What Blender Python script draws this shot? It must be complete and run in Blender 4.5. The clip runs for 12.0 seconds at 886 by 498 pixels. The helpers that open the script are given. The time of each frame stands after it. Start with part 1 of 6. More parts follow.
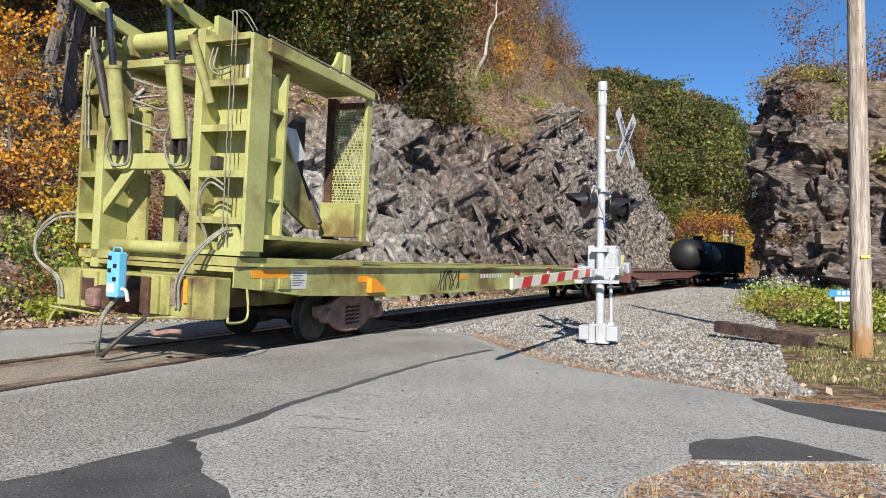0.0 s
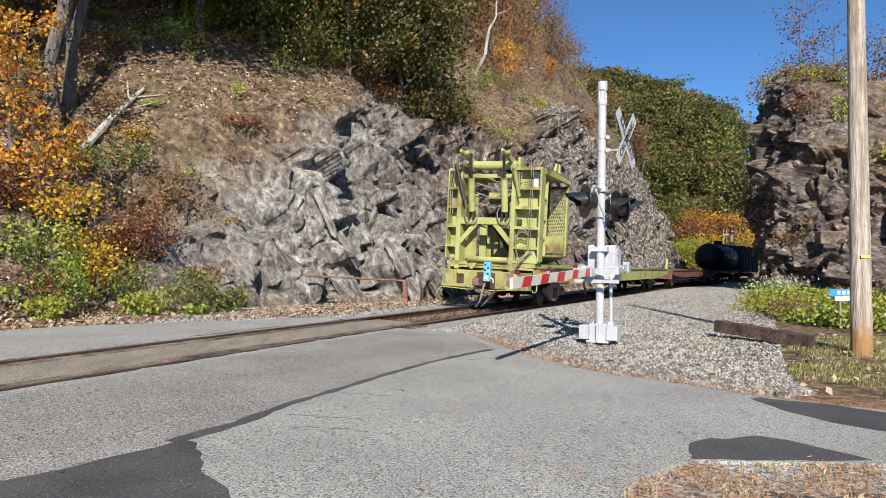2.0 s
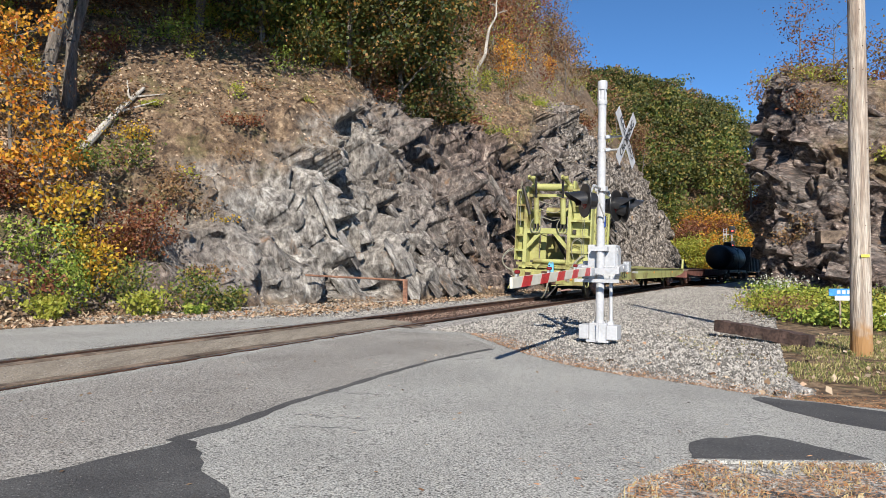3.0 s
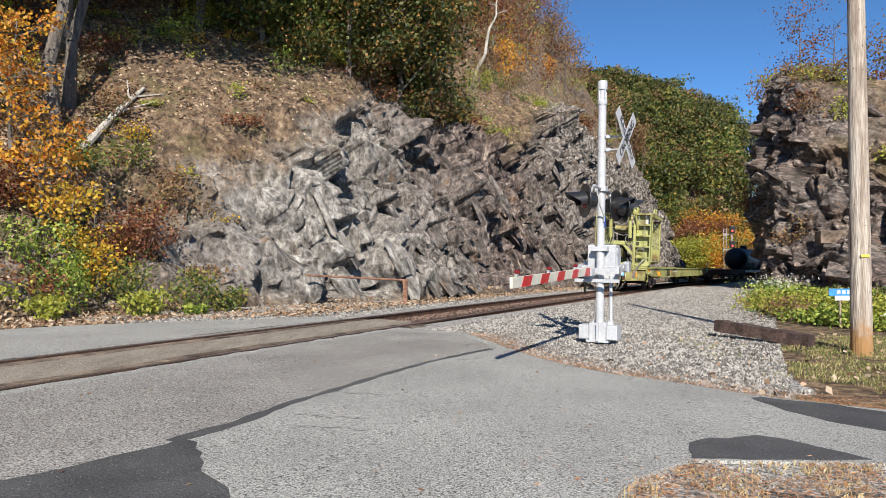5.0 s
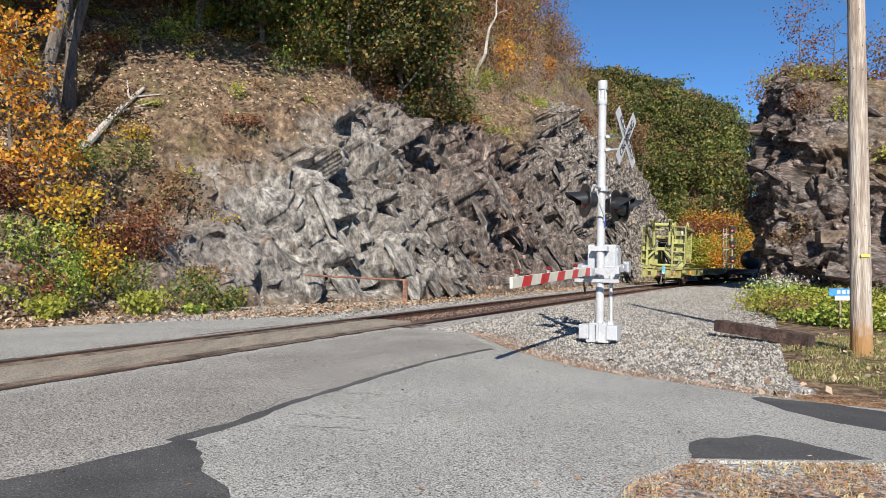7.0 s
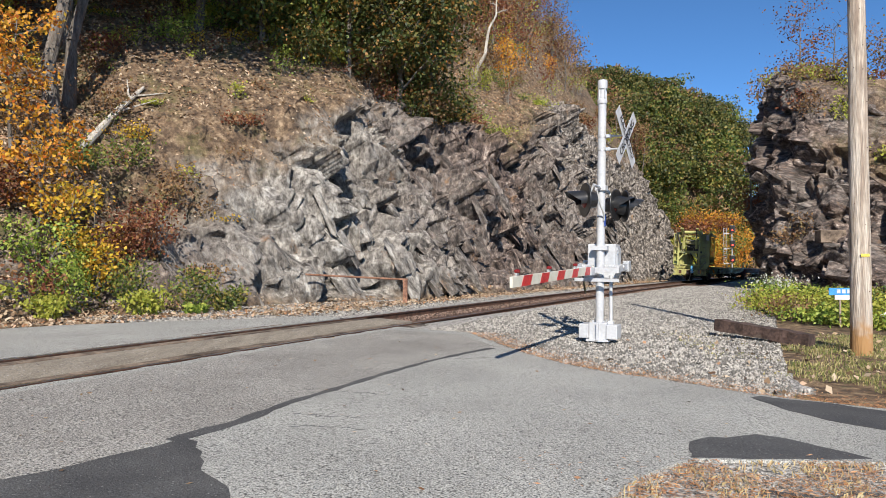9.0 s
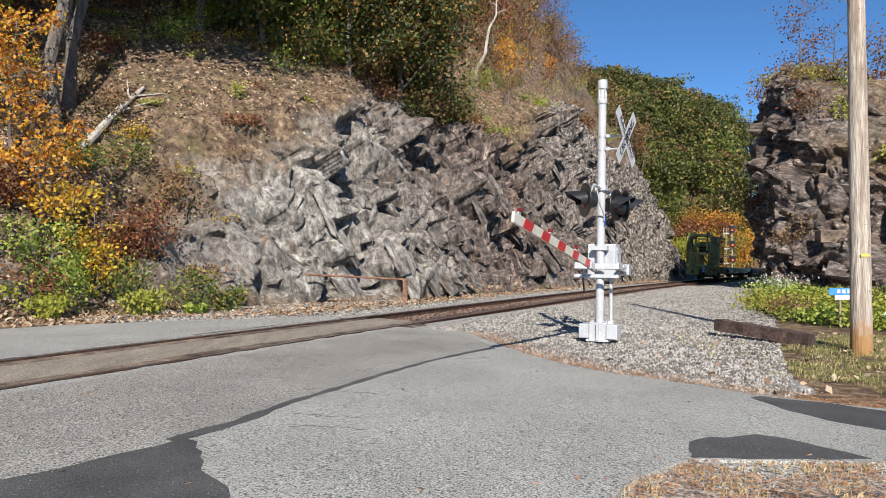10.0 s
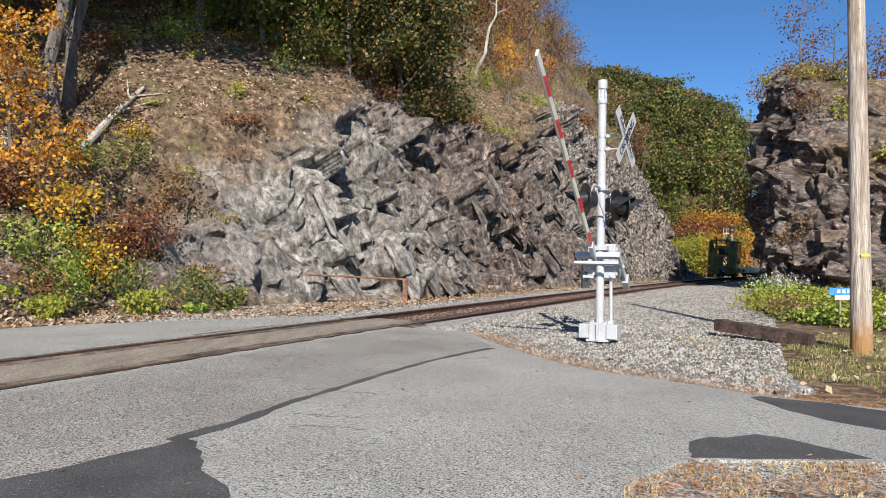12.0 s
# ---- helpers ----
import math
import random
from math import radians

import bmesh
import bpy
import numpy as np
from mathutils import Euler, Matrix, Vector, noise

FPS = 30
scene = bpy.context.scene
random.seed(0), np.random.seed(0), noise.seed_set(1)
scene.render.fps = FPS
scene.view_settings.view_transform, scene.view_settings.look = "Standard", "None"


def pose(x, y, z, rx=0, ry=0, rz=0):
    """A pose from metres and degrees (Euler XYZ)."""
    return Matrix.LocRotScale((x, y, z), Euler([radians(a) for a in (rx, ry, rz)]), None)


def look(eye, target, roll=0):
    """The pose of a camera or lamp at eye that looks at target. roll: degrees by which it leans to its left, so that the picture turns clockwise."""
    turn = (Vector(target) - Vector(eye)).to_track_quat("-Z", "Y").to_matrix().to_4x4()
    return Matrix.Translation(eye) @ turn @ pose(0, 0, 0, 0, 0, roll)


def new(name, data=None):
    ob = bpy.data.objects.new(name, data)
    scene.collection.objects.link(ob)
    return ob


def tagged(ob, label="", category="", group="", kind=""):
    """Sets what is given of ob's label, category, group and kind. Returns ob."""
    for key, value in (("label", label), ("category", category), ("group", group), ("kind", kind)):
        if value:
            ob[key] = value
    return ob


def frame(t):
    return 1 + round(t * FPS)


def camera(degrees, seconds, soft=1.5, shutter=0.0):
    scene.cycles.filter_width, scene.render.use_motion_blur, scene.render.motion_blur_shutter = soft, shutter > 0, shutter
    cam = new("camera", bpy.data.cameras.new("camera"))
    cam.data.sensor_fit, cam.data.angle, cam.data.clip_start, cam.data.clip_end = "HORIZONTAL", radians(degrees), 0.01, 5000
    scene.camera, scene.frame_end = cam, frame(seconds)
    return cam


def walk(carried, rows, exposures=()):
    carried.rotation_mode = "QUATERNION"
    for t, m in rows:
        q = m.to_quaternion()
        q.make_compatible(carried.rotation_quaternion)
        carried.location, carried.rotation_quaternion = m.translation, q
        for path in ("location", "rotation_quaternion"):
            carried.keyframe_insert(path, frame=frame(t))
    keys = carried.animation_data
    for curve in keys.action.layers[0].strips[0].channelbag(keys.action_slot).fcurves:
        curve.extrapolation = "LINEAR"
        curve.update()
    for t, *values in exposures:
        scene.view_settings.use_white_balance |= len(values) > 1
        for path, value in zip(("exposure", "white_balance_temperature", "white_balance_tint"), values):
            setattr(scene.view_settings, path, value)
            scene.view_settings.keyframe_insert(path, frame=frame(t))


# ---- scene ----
cam = camera(62.57, 12.0, soft=0.8, shutter=0.0)
EYE = (0.0, 0.0, 1.167)


def eye_pose(drop):
    return pose(*EYE, 91.69 - drop, 0, 0)


walk(cam, [(0.0, eye_pose(0.0)), (1.8, eye_pose(0.02)), (2.6, eye_pose(0.07)), (7.2, eye_pose(0.08)), (9.0, eye_pose(0.13)), (12.0, eye_pose(0.13))], exposures=[(0.0, 0.5), (12.0, 0.5)])

# ---- light ----
SUN_EL, SUN_X, SUN_Y = 33.0, 0.03, -0.9995
world = bpy.data.worlds.new("sky")
scene.world = world
world.use_nodes = True
wn = world.node_tree
sky = wn.nodes.new("ShaderNodeTexSky")
sky.sky_type, sky.sun_disc = "NISHITA", False
sky.sun_elevation, sky.sun_rotation = radians(SUN_EL), math.atan2(SUN_X, SUN_Y)
sky.air_density, sky.dust_density, sky.ozone_density, sky.altitude = 0.55, 0.0, 1.6, 1500
deep = wn.nodes.new("ShaderNodeMix")
deep.data_type, deep.blend_type = "RGBA", "MULTIPLY"
deep.inputs[0].default_value = 1.0
deep.inputs[7].default_value = (0.58, 0.92, 1.12, 1)
wn.links.new(sky.outputs[0], deep.inputs[6])
wn.links.new(deep.outputs[2], wn.nodes["Background"].inputs[0])
wn.nodes["Background"].inputs[1].default_value = 0.116
sun = new("sun", bpy.data.lights.new("sun", "SUN"))
sun.data.energy, sun.data.angle, sun.data.color = 5.0, radians(0.5), (1.0, 0.93, 0.83)
ce = math.cos(radians(SUN_EL))
sun.matrix_world = look((SUN_X * ce * 50, SUN_Y * ce * 50, math.sin(radians(SUN_EL)) * 50), (0, 0, 0))


# ---- materials ----
def mat(name, colours, scale=8.0, rough=0.8, metal=0.0, bump=0.3, grain=60.0, detail=8.0, stain=None, amount=0.35, stretch=(1, 1, 1), gs=0.45, rand=0.0, island=False, depth=0.02, spread=(0.35, 0.65)):
    """Noise-mixed colours at two scales, a stain colour in patches, and fine relief."""
    m = bpy.data.materials.new(name)
    m.use_nodes = True
    t = m.node_tree
    n, l = t.nodes, t.links
    b = n["Principled BSDF"]
    co = n.new("ShaderNodeTexCoord")
    mp = n.new("ShaderNodeMapping")
    mp.inputs["Scale"].default_value = stretch
    l.new(co.outputs["Object"], mp.inputs[0])
    a = n.new("ShaderNodeTexNoise")
    a.inputs["Scale"].default_value, a.inputs["Detail"].default_value = scale, detail
    l.new(mp.outputs[0], a.inputs["Vector"])
    r = n.new("ShaderNodeValToRGB")
    els = r.color_ramp.elements
    while len(els) < len(colours):
        els.new(0.5)
    for i, c in enumerate(colours):
        els[i].position = spread[0] + (spread[1] - spread[0]) * i / max(1, len(colours) - 1)
        els[i].color = (*c, 1)
    if rand or island:
        src = n.new("ShaderNodeNewGeometry").outputs["Random Per Island"] if island else n.new("ShaderNodeObjectInfo").outputs["Random"]
        ma = n.new("ShaderNodeMath")
        ma.operation = "MULTIPLY_ADD"
        l.new(src, ma.inputs[0])
        ma.inputs[1].default_value = rand or 0.5
        l.new(a.outputs[0], ma.inputs[2])
        sb = n.new("ShaderNodeMath")
        sb.operation = "SUBTRACT"
        l.new(ma.outputs[0], sb.inputs[0])
        sb.inputs[1].default_value = (rand or 0.5) / 2
        l.new(sb.outputs[0], r.inputs[0])
    else:
        l.new(a.outputs[0], r.inputs[0])
    out = r.outputs[0]
    g = n.new("ShaderNodeTexNoise")
    g.inputs["Scale"].default_value, g.inputs["Detail"].default_value = grain, 4.0
    l.new(mp.outputs[0], g.inputs["Vector"])
    mg = n.new("ShaderNodeMix")
    mg.data_type, mg.blend_type = "RGBA", "OVERLAY"
    mg.inputs[0].default_value = gs
    gr = n.new("ShaderNodeMapRange")
    gr.inputs[1].default_value, gr.inputs[2].default_value = 0.28, 0.72
    l.new(g.outputs[0], gr.inputs[0])
    l.new(out, mg.inputs[6])
    l.new(gr.outputs[0], mg.inputs[7])
    out = mg.outputs[2]
    if stain:
        s = n.new("ShaderNodeTexNoise")
        s.inputs["Scale"].default_value, s.inputs["Detail"].default_value = scale * 0.35, 9.0
        s.inputs["Roughness"].default_value = 0.65
        l.new(mp.outputs[0], s.inputs["Vector"])
        sr = n.new("ShaderNodeValToRGB")
        sr.color_ramp.elements[0].position, sr.color_ramp.elements[1].position = 0.72 - amount * 0.5, 0.8 - amount * 0.4
        l.new(s.outputs[0], sr.inputs[0])
        ms = n.new("ShaderNodeMix")
        ms.data_type = "RGBA"
        l.new(sr.outputs[0], ms.inputs[0])
        l.new(out, ms.inputs[6])
        ms.inputs[7].default_value = (*stain, 1)
        out = ms.outputs[2]
    l.new(out, b.inputs["Base Color"])
    b.inputs["Roughness"].default_value, b.inputs["Metallic"].default_value = rough, metal
    if bump:
        bp = n.new("ShaderNodeBump")
        bp.inputs["Strength"].default_value, bp.inputs["Distance"].default_value = bump, depth
        l.new(g.outputs[0], bp.inputs["Height"])
        l.new(bp.outputs[0], b.inputs["Normal"])
    return m


M = dict(
    asphalt=mat("asphalt", [(0.292, 0.29, 0.268), (0.368, 0.366, 0.338)], 0.6, 0.92, bump=0.9, grain=78, gs=1.0, depth=0.011, stain=(0.36, 0.35, 0.33), amount=0.16),
    patch=mat("fresh_asphalt", [(0.05, 0.05, 0.052), (0.085, 0.085, 0.085)], 1.5, 0.9, bump=1.0, grain=75, gs=0.6, depth=0.01),
    crossing=mat("worn_crossing_asphalt", [(0.2, 0.168, 0.128), (0.3, 0.257, 0.2)], 1.5, 0.9, bump=0.7, grain=50, stretch=(3, 0.6, 1), depth=0.01, stain=(0.13, 0.08, 0.05), amount=0.3),
    gravel=mat("crushed_stone", [(0.1, 0.095, 0.088), (0.3, 0.283, 0.26), (0.5, 0.475, 0.435)], 14, 0.95, bump=0.5, grain=30, gs=0.9, depth=0.03),
    soil=mat("leaf_litter_soil", [(0.06, 0.04, 0.025), (0.16, 0.1, 0.055), (0.3, 0.21, 0.12)], 5, 0.95, bump=1.0, grain=25, depth=0.05, stain=(0.09, 0.1, 0.03), amount=0.3),
    rustgravel=mat("rust_stained_ballast", [(0.05, 0.03, 0.022), (0.14, 0.085, 0.062), (0.24, 0.16, 0.12)], 14, 0.95, bump=1.0, grain=24, gs=0.9, depth=0.06),
    rust=mat("rusty_steel", [(0.055, 0.03, 0.02), (0.13, 0.065, 0.04)], 5, 0.85, 0.2, 0.3, 50),
    steel=mat("polished_rail_head", [(0.2, 0.19, 0.18), (0.32, 0.31, 0.3)], 4, 0.35, 0.9, 0.1, 40),
    lime=mat("lime_yellow_paint", [(0.34, 0.345, 0.115), (0.43, 0.432, 0.17)], 1.6, 0.5, bump=0.06, grain=20, gs=0.1, stain=(0.17, 0.12, 0.045), amount=0.44),
    white=mat("white_paint", [(0.42, 0.43, 0.445), (0.5, 0.51, 0.525)], 3, 0.4, bump=0.05, grain=20, gs=0.1),
    red=mat("red_sheeting", [(0.45, 0.02, 0.025), (0.55, 0.03, 0.035)], 4, 0.4, bump=0.05),
    black=mat("black_paint", [(0.007, 0.007, 0.008), (0.015, 0.015, 0.015)], 4, 0.55, bump=0.1),
    rock=mat("rock", [(0.07, 0.06, 0.055), (0.17, 0.15, 0.14), (0.33, 0.32, 0.31)], 1.3, 0.9, bump=1.0, grain=7, depth=0.1),
    wood=mat("weathered_pole_wood", [(0.24, 0.18, 0.13), (0.4, 0.33, 0.26)], 3, 0.85, bump=0.5, grain=14, stretch=(5, 5, 0.3)),
)


def speckle(m, scale, lo, hi, colour):
    """Pale or dark grains of stone showing in a surface."""
    n, l = m.node_tree.nodes, m.node_tree.links
    b = n["Principled BSDF"]
    src = b.inputs["Base Color"].links[0].from_socket
    co = n.new("ShaderNodeTexCoord")
    t = n.new("ShaderNodeTexNoise")
    t.inputs["Scale"].default_value, t.inputs["Detail"].default_value = scale, 2.0
    l.new(co.outputs["Object"], t.inputs["Vector"])
    r = n.new("ShaderNodeMapRange")
    r.inputs[1].default_value, r.inputs[2].default_value = lo, hi
    l.new(t.outputs[0], r.inputs[0])
    k = n.new("ShaderNodeMix")
    k.data_type = "RGBA"
    l.new(r.outputs[0], k.inputs[0])
    l.new(src, k.inputs[6])
    k.inputs[7].default_value = (*colour, 1)
    l.new(k.outputs[2], b.inputs["Base Color"])


M["asphalt_old"] = mat("older_brownish_asphalt", [(0.225, 0.212, 0.192), (0.31, 0.295, 0.268)], 0.7, 0.92, bump=1.0, grain=60, gs=1.0, depth=0.014)
for key in ("asphalt", "asphalt_old", "crossing"):
    speckle(M[key], 48, 0.6, 0.68, (0.52, 0.5, 0.46))
    speckle(M[key], 40, 0.4, 0.33, (0.07, 0.068, 0.065))
speckle(M["patch"], 55, 0.66, 0.72, (0.25, 0.245, 0.235))
speckle(M["gravel"], 22, 0.4, 0.33, (0.09, 0.087, 0.082))
speckle(M["gravel"], 26, 0.57, 0.64, (0.46, 0.445, 0.42))


# ---- helpers of the scene ----
def cube(bm, x0, x1, y0, y1, z0, z1, m=None):
    vs = [bm.verts.new((x, y, z)) for x in (x0, x1) for y in (y0, y1) for z in (z0, z1)]
    if m is not None:
        for v in vs:
            v.co = m @ v.co
    for f in ((0, 1, 3, 2), (4, 6, 7, 5), (0, 4, 5, 1), (2, 3, 7, 6), (0, 2, 6, 4), (1, 5, 7, 3)):
        bm.faces.new([vs[i] for i in f])
    return vs


def tube(bm, a, b, r, r2=None, n=12):
    """A closed round bar from a to b."""
    a, b = Vector(a), Vector(b)
    q = (b - a).to_track_quat("Z", "Y").to_matrix()
    r2 = r if r2 is None else r2
    rings = []
    for c, rad in ((a, r), (b, r2)):
        rings.append([bm.verts.new(c + q @ Vector((math.cos(6.2832 * i / n) * rad, math.sin(6.2832 * i / n) * rad, 0))) for i in range(n)])
    for i in range(n):
        bm.faces.new((rings[0][i], rings[0][(i + 1) % n], rings[1][(i + 1) % n], rings[1][i]))
    bm.faces.new(rings[0][::-1])
    bm.faces.new(rings[1])


def part(name, bm, material, parent=None, label="", bevel=0.0, smooth=False):
    """Links a bmesh as one mesh object, under a thing or on its own."""
    bmesh.ops.recalc_face_normals(bm, faces=bm.faces)
    me = bpy.data.meshes.new(name)
    bm.to_mesh(me)
    bm.free()
    me.materials.append(material)
    ob = new(name, me)
    if parent is not None:
        ob.parent = parent
    if label:
        ob["label"] = label
    if bevel:
        b = ob.modifiers.new("bevel", "BEVEL")
        b.width, b.segments, b.limit_method = bevel, 2, "ANGLE"
    if smooth:
        me.shade_smooth()
        me.set_sharp_from_angle(angle=radians(40))
    return ob


def box(name, x0, x1, y0, y1, z0, z1, material, parent=None, label="", bevel=0.0, m=None):
    bm = bmesh.new()
    cube(bm, x0, x1, y0, y1, z0, z1, m)
    return part(name, bm, material, parent, label, bevel)


def rod(name, a, b, r, material, parent=None, label="", r2=None, n=12):
    bm = bmesh.new()
    tube(bm, a, b, r, r2, n)
    return part(name, bm, material, parent, label, smooth=True)


# ---- plan: the track is a wide bend, s metres along it, o metres to its right ----
BEND_X, BEND_H, BEND_K, BANK, SPEED, REAR = -8.397, radians(22.318), 0.00125, 3.1, 6.91, 11.1


def way(s, o=0.0, z=0.0):
    th = BEND_H + BEND_K * s
    return Vector((BEND_X + (math.cos(BEND_H) - math.cos(th)) / BEND_K + o * math.cos(th), (math.sin(th) - math.sin(BEND_H)) / BEND_K - o * math.sin(th), z))


def way_np(s, o):
    th = BEND_H + BEND_K * s
    return BEND_X + (np.cos(BEND_H) - np.cos(th)) / BEND_K + o * np.cos(th), (np.sin(th) - np.sin(BEND_H)) / BEND_K - o * np.sin(th)


def heading(s):
    return -math.degrees(BEND_H + BEND_K * s)


def land(o):
    """Height of the ground beside the track."""
    if o < 0:
        return 0.045 * min(max((o + 7) / 6.0, 0.0), 1.0)
    return -0.045 - 0.1 * min(max((o - 0.9) / 3.6, 0.0), 2.0)


def grow(name, verts, faces, material, smooth=False, mats=None, index=None):
    me = bpy.data.meshes.new(name)
    me.from_pydata(verts, [], faces)
    for m in mats or [material]:
        me.materials.append(m)
    if index is not None:
        me.polygons.foreach_set("material_index", index)
    if smooth:
        me.shade_smooth()
    me.update()
    return new(name, me)


def vnoise(p, scale, seed=0):
    """Smooth noise in -1..1 at the rows of p."""
    q = p / scale + seed * 17.31
    i = np.floor(q).astype(np.int64)
    f = q - i
    f = f * f * (3 - 2 * f)
    out = np.zeros(len(p))
    for c in range(8):
        d = np.array([(c >> k) & 1 for k in range(3)])
        j = i + d
        h = (j[:, 0] * 374761393 + j[:, 1] * 668265263 + j[:, 2] * 2147483647 + seed * 974634777) & 0xFFFFFFFF
        h = ((h ^ (h >> 13)) * 1274126177) & 0xFFFFFFFF
        h = (h ^ (h >> 16)) / 4294967295.0
        out += h * np.prod(np.where(d == 1, f, 1 - f), axis=1)
    return out * 2 - 1


def fbm(p, scale, seed=0, octaves=4):
    return sum(vnoise(p, scale / 2 ** k, seed + k) * 0.5 ** k for k in range(octaves)) / 1.9


def facets(p, size, seed, tilt=0.5, sharp=26.0):
    """Blocky relief: every cell of broken rock has its own step and its own tilted plane."""
    q = p / np.array(size)
    i = np.floor(q).astype(np.int64)
    num, den, d1, d2 = np.zeros(len(p)), np.zeros(len(p)), np.full(len(p), 9.0), np.full(len(p), 9.0)

    def rnd(j, k):
        h = (j[:, 0] * 374761393 + j[:, 1] * 668265263 + j[:, 2] * 1440662683 + (seed * 7 + k) * 974634777) & 0xFFFFFFFF
        h = ((h ^ (h >> 13)) * 1274126177) & 0xFFFFFFFF
        return (h ^ (h >> 16)) / 4294967295.0

    for c in range(27):
        j = i + np.array([c % 3 - 1, c // 3 % 3 - 1, c // 9 - 1])
        off = q - (j + np.stack([rnd(j, 1), rnd(j, 2), rnd(j, 3)], 1))
        d = np.sqrt((off ** 2).sum(1))
        val = rnd(j, 4) - 0.5 + tilt * ((rnd(j, 5) - 0.5) * off[:, 0] + (rnd(j, 6) - 0.5) * off[:, 1] + (rnd(j, 7) - 0.5) * off[:, 2]) * 2
        wt = np.exp(-sharp * d)
        num += wt * val
        den += wt
        d2 = np.where(d < d1, d1, np.minimum(d2, d))
        d1 = np.minimum(d1, d)
    crack = np.clip(1 - (d2 - d1) * 7, 0, 1)
    return num / (den + 1e-30), crack


def sheet(rows, cols):
    i = np.arange(rows - 1)[:, None] * cols + np.arange(cols - 1)[None, :]
    return np.stack([i, i + 1, i + 1 + cols, i + cols], -1).reshape(-1, 4)


def table(s, pairs):
    return np.interp(s, [p[0] for p in pairs], [p[1] for p in pairs])


# ---- hillside with its rock cut ----
def hillside():
    S = np.concatenate([np.arange(-40, 8, 0.6), np.arange(8, 14, 0.12), np.arange(14, 52, 0.07), np.arange(52, 112, 0.17)])
    NQ = 290
    base = table(S, [(-40, -10), (8, -8.2), (15, -7.6), (20, -7.4), (23.5, -7.0), (26, -5.5), (29, -4.3), (34, -3.5), (110, -3.4)])
    w1 = table(S, [(-40, 3), (10, 3.0), (16, 4.5), (22, 5.0), (28, 4.6), (36, 4.0), (44, 3.4), (56, 3.6), (66, 3.0), (90, 4.0), (104, 6), (111, 9)])
    h1 = table(S, [(-40, 1.2), (8, 1.2), (13, 1.6), (17, 3.2), (22, 5.6), (28, 7.0), (34, 8.6), (40, 8.0), (47, 7.6), (54, 11.5), (60, 12.5), (68, 10.5), (84, 11.5), (92, 10.5), (100, 6), (105, 1.5), (111, 0.0)])
    w2 = table(S, [(-40, 40), (20, 32), (40, 24), (60, 20), (80, 15), (112, 14)])
    h2 = table(S, [(-40, 27), (20, 25), (40, 26), (56, 30), (70, 31.5), (84, 30), (95, 19.5), (104, 6), (111, 0.3)])
    q = np.linspace(0, 1, NQ)
    qa, qb = 0.64, 0.94
    s = np.repeat(S, NQ)
    Q = np.tile(q, len(S))
    B, W1, H1, W2, H2 = (np.repeat(a, NQ) for a in (base, w1, h1, w2, h2))
    fa = np.clip(Q / qa, 0, 1)
    fb = np.clip((Q - qa) / (qb - qa), 0, 1) ** 1.6
    fc = np.clip((Q - qb) / (1 - qb), 0, 1)
    o = B - W1 * fa - (W2 - W1) * fb - 30 * fc
    z = -0.12 + H1 * (0.82 * fa + 0.18 * fa ** 3) + (H2 - H1) * fb ** 0.9 + 2.0 * fc
    # the columns of the face lie along the beds
    s = s - 0.46 * H1 * (0.82 * fa + 0.18 * fa ** 3) * np.clip(1 - fb * 2.5, 0, 1) ** 1.5 * (1 - np.clip((s - 48) / 18, 0, 0.8)) * np.clip((s - 10) / 8, 0, 1)
    p = np.stack([s, o, z], 1)
    steep = np.clip(np.arctan2(H1, W1) / 1.0, 0.1, 1.1) * (1 - np.clip((fb - 0.02) * 9, 0, 0.9)) * np.clip(fa * 8, 0, 1)
    top = table(s, [(8, 0.3), (14, 0.9), (18, 1.8), (22, 3.2), (26, 5.2), (30, 7.0), (36, 9.0), (40, 8.5), (46, 7.2), (52, 11.0), (58, 13.5), (66, 11.0), (110, 13)])
    bare = np.clip(1 - (z - top) / 2.0, 0.22, 1)
    warp = p + 0.3 * np.stack([fbm(p, 2.5, 9), fbm(p, 2.5, 10), fbm(p, 2.5, 11)], 1)
    # the beds run down the face, a little forward along the track
    lean = np.stack([0.9 * warp[:, 0] + 0.44 * warp[:, 2], warp[:, 1], 0.44 * warp[:, 0] - 0.9 * warp[:, 2]], 1)
    big, c1 = facets(lean, (2.4, 5.0, 3.6), 3, 1.0, 70.0)
    mid, c2 = facets(lean, (1.15, 3.0, 1.7), 5, 1.2, 70.0)
    small, c3 = facets(lean, (0.6, 1.6, 0.75), 8, 1.2, 45.0)
    calm = 1 - 0.6 * np.clip((s - 60) / 6, 0, 1)
    rough = np.clip(0.85 + 0.9 * fbm(p, 4.0, 91) + 0.45 * np.clip((s - 29) / 3, 0, 1), 0.35, 1.5)

    def ledges(period, seed):
        """Ribs that step out towards the track, then fall back slowly."""
        k = (lean[:, 0] + 0.5 * period * fbm(lean, 2.2 * period, seed)) / period
        k = k - np.floor(k)
        return np.where(k < 0.12, k / 0.12, 1 - (k - 0.12) / 0.88)

    d = steep * calm * bare * (1.35 * big + rough * (0.85 * mid + 0.36 * small) + 0.4 * ledges(2.3, 95) - 0.3 * c1 - 0.2) + steep * 0.8 * fbm(p, 6, 21) + 0.5 * fbm(p, 2.0, 31) * (0.25 + fb) * (fa > 0.1)
    # the deep notch under an overhang
    d -= 1.5 * np.exp(-(((s - 31.5 + 0.2 * z) / 0.8) ** 2) - ((z - 5.0) / 1.2) ** 2)
    o2 = o + d * 0.85
    z2 = z + d * 0.3 * np.clip(fa * 3, 0, 1)
    o2 = np.minimum(o2, -2.7 - 0.2 * fa)
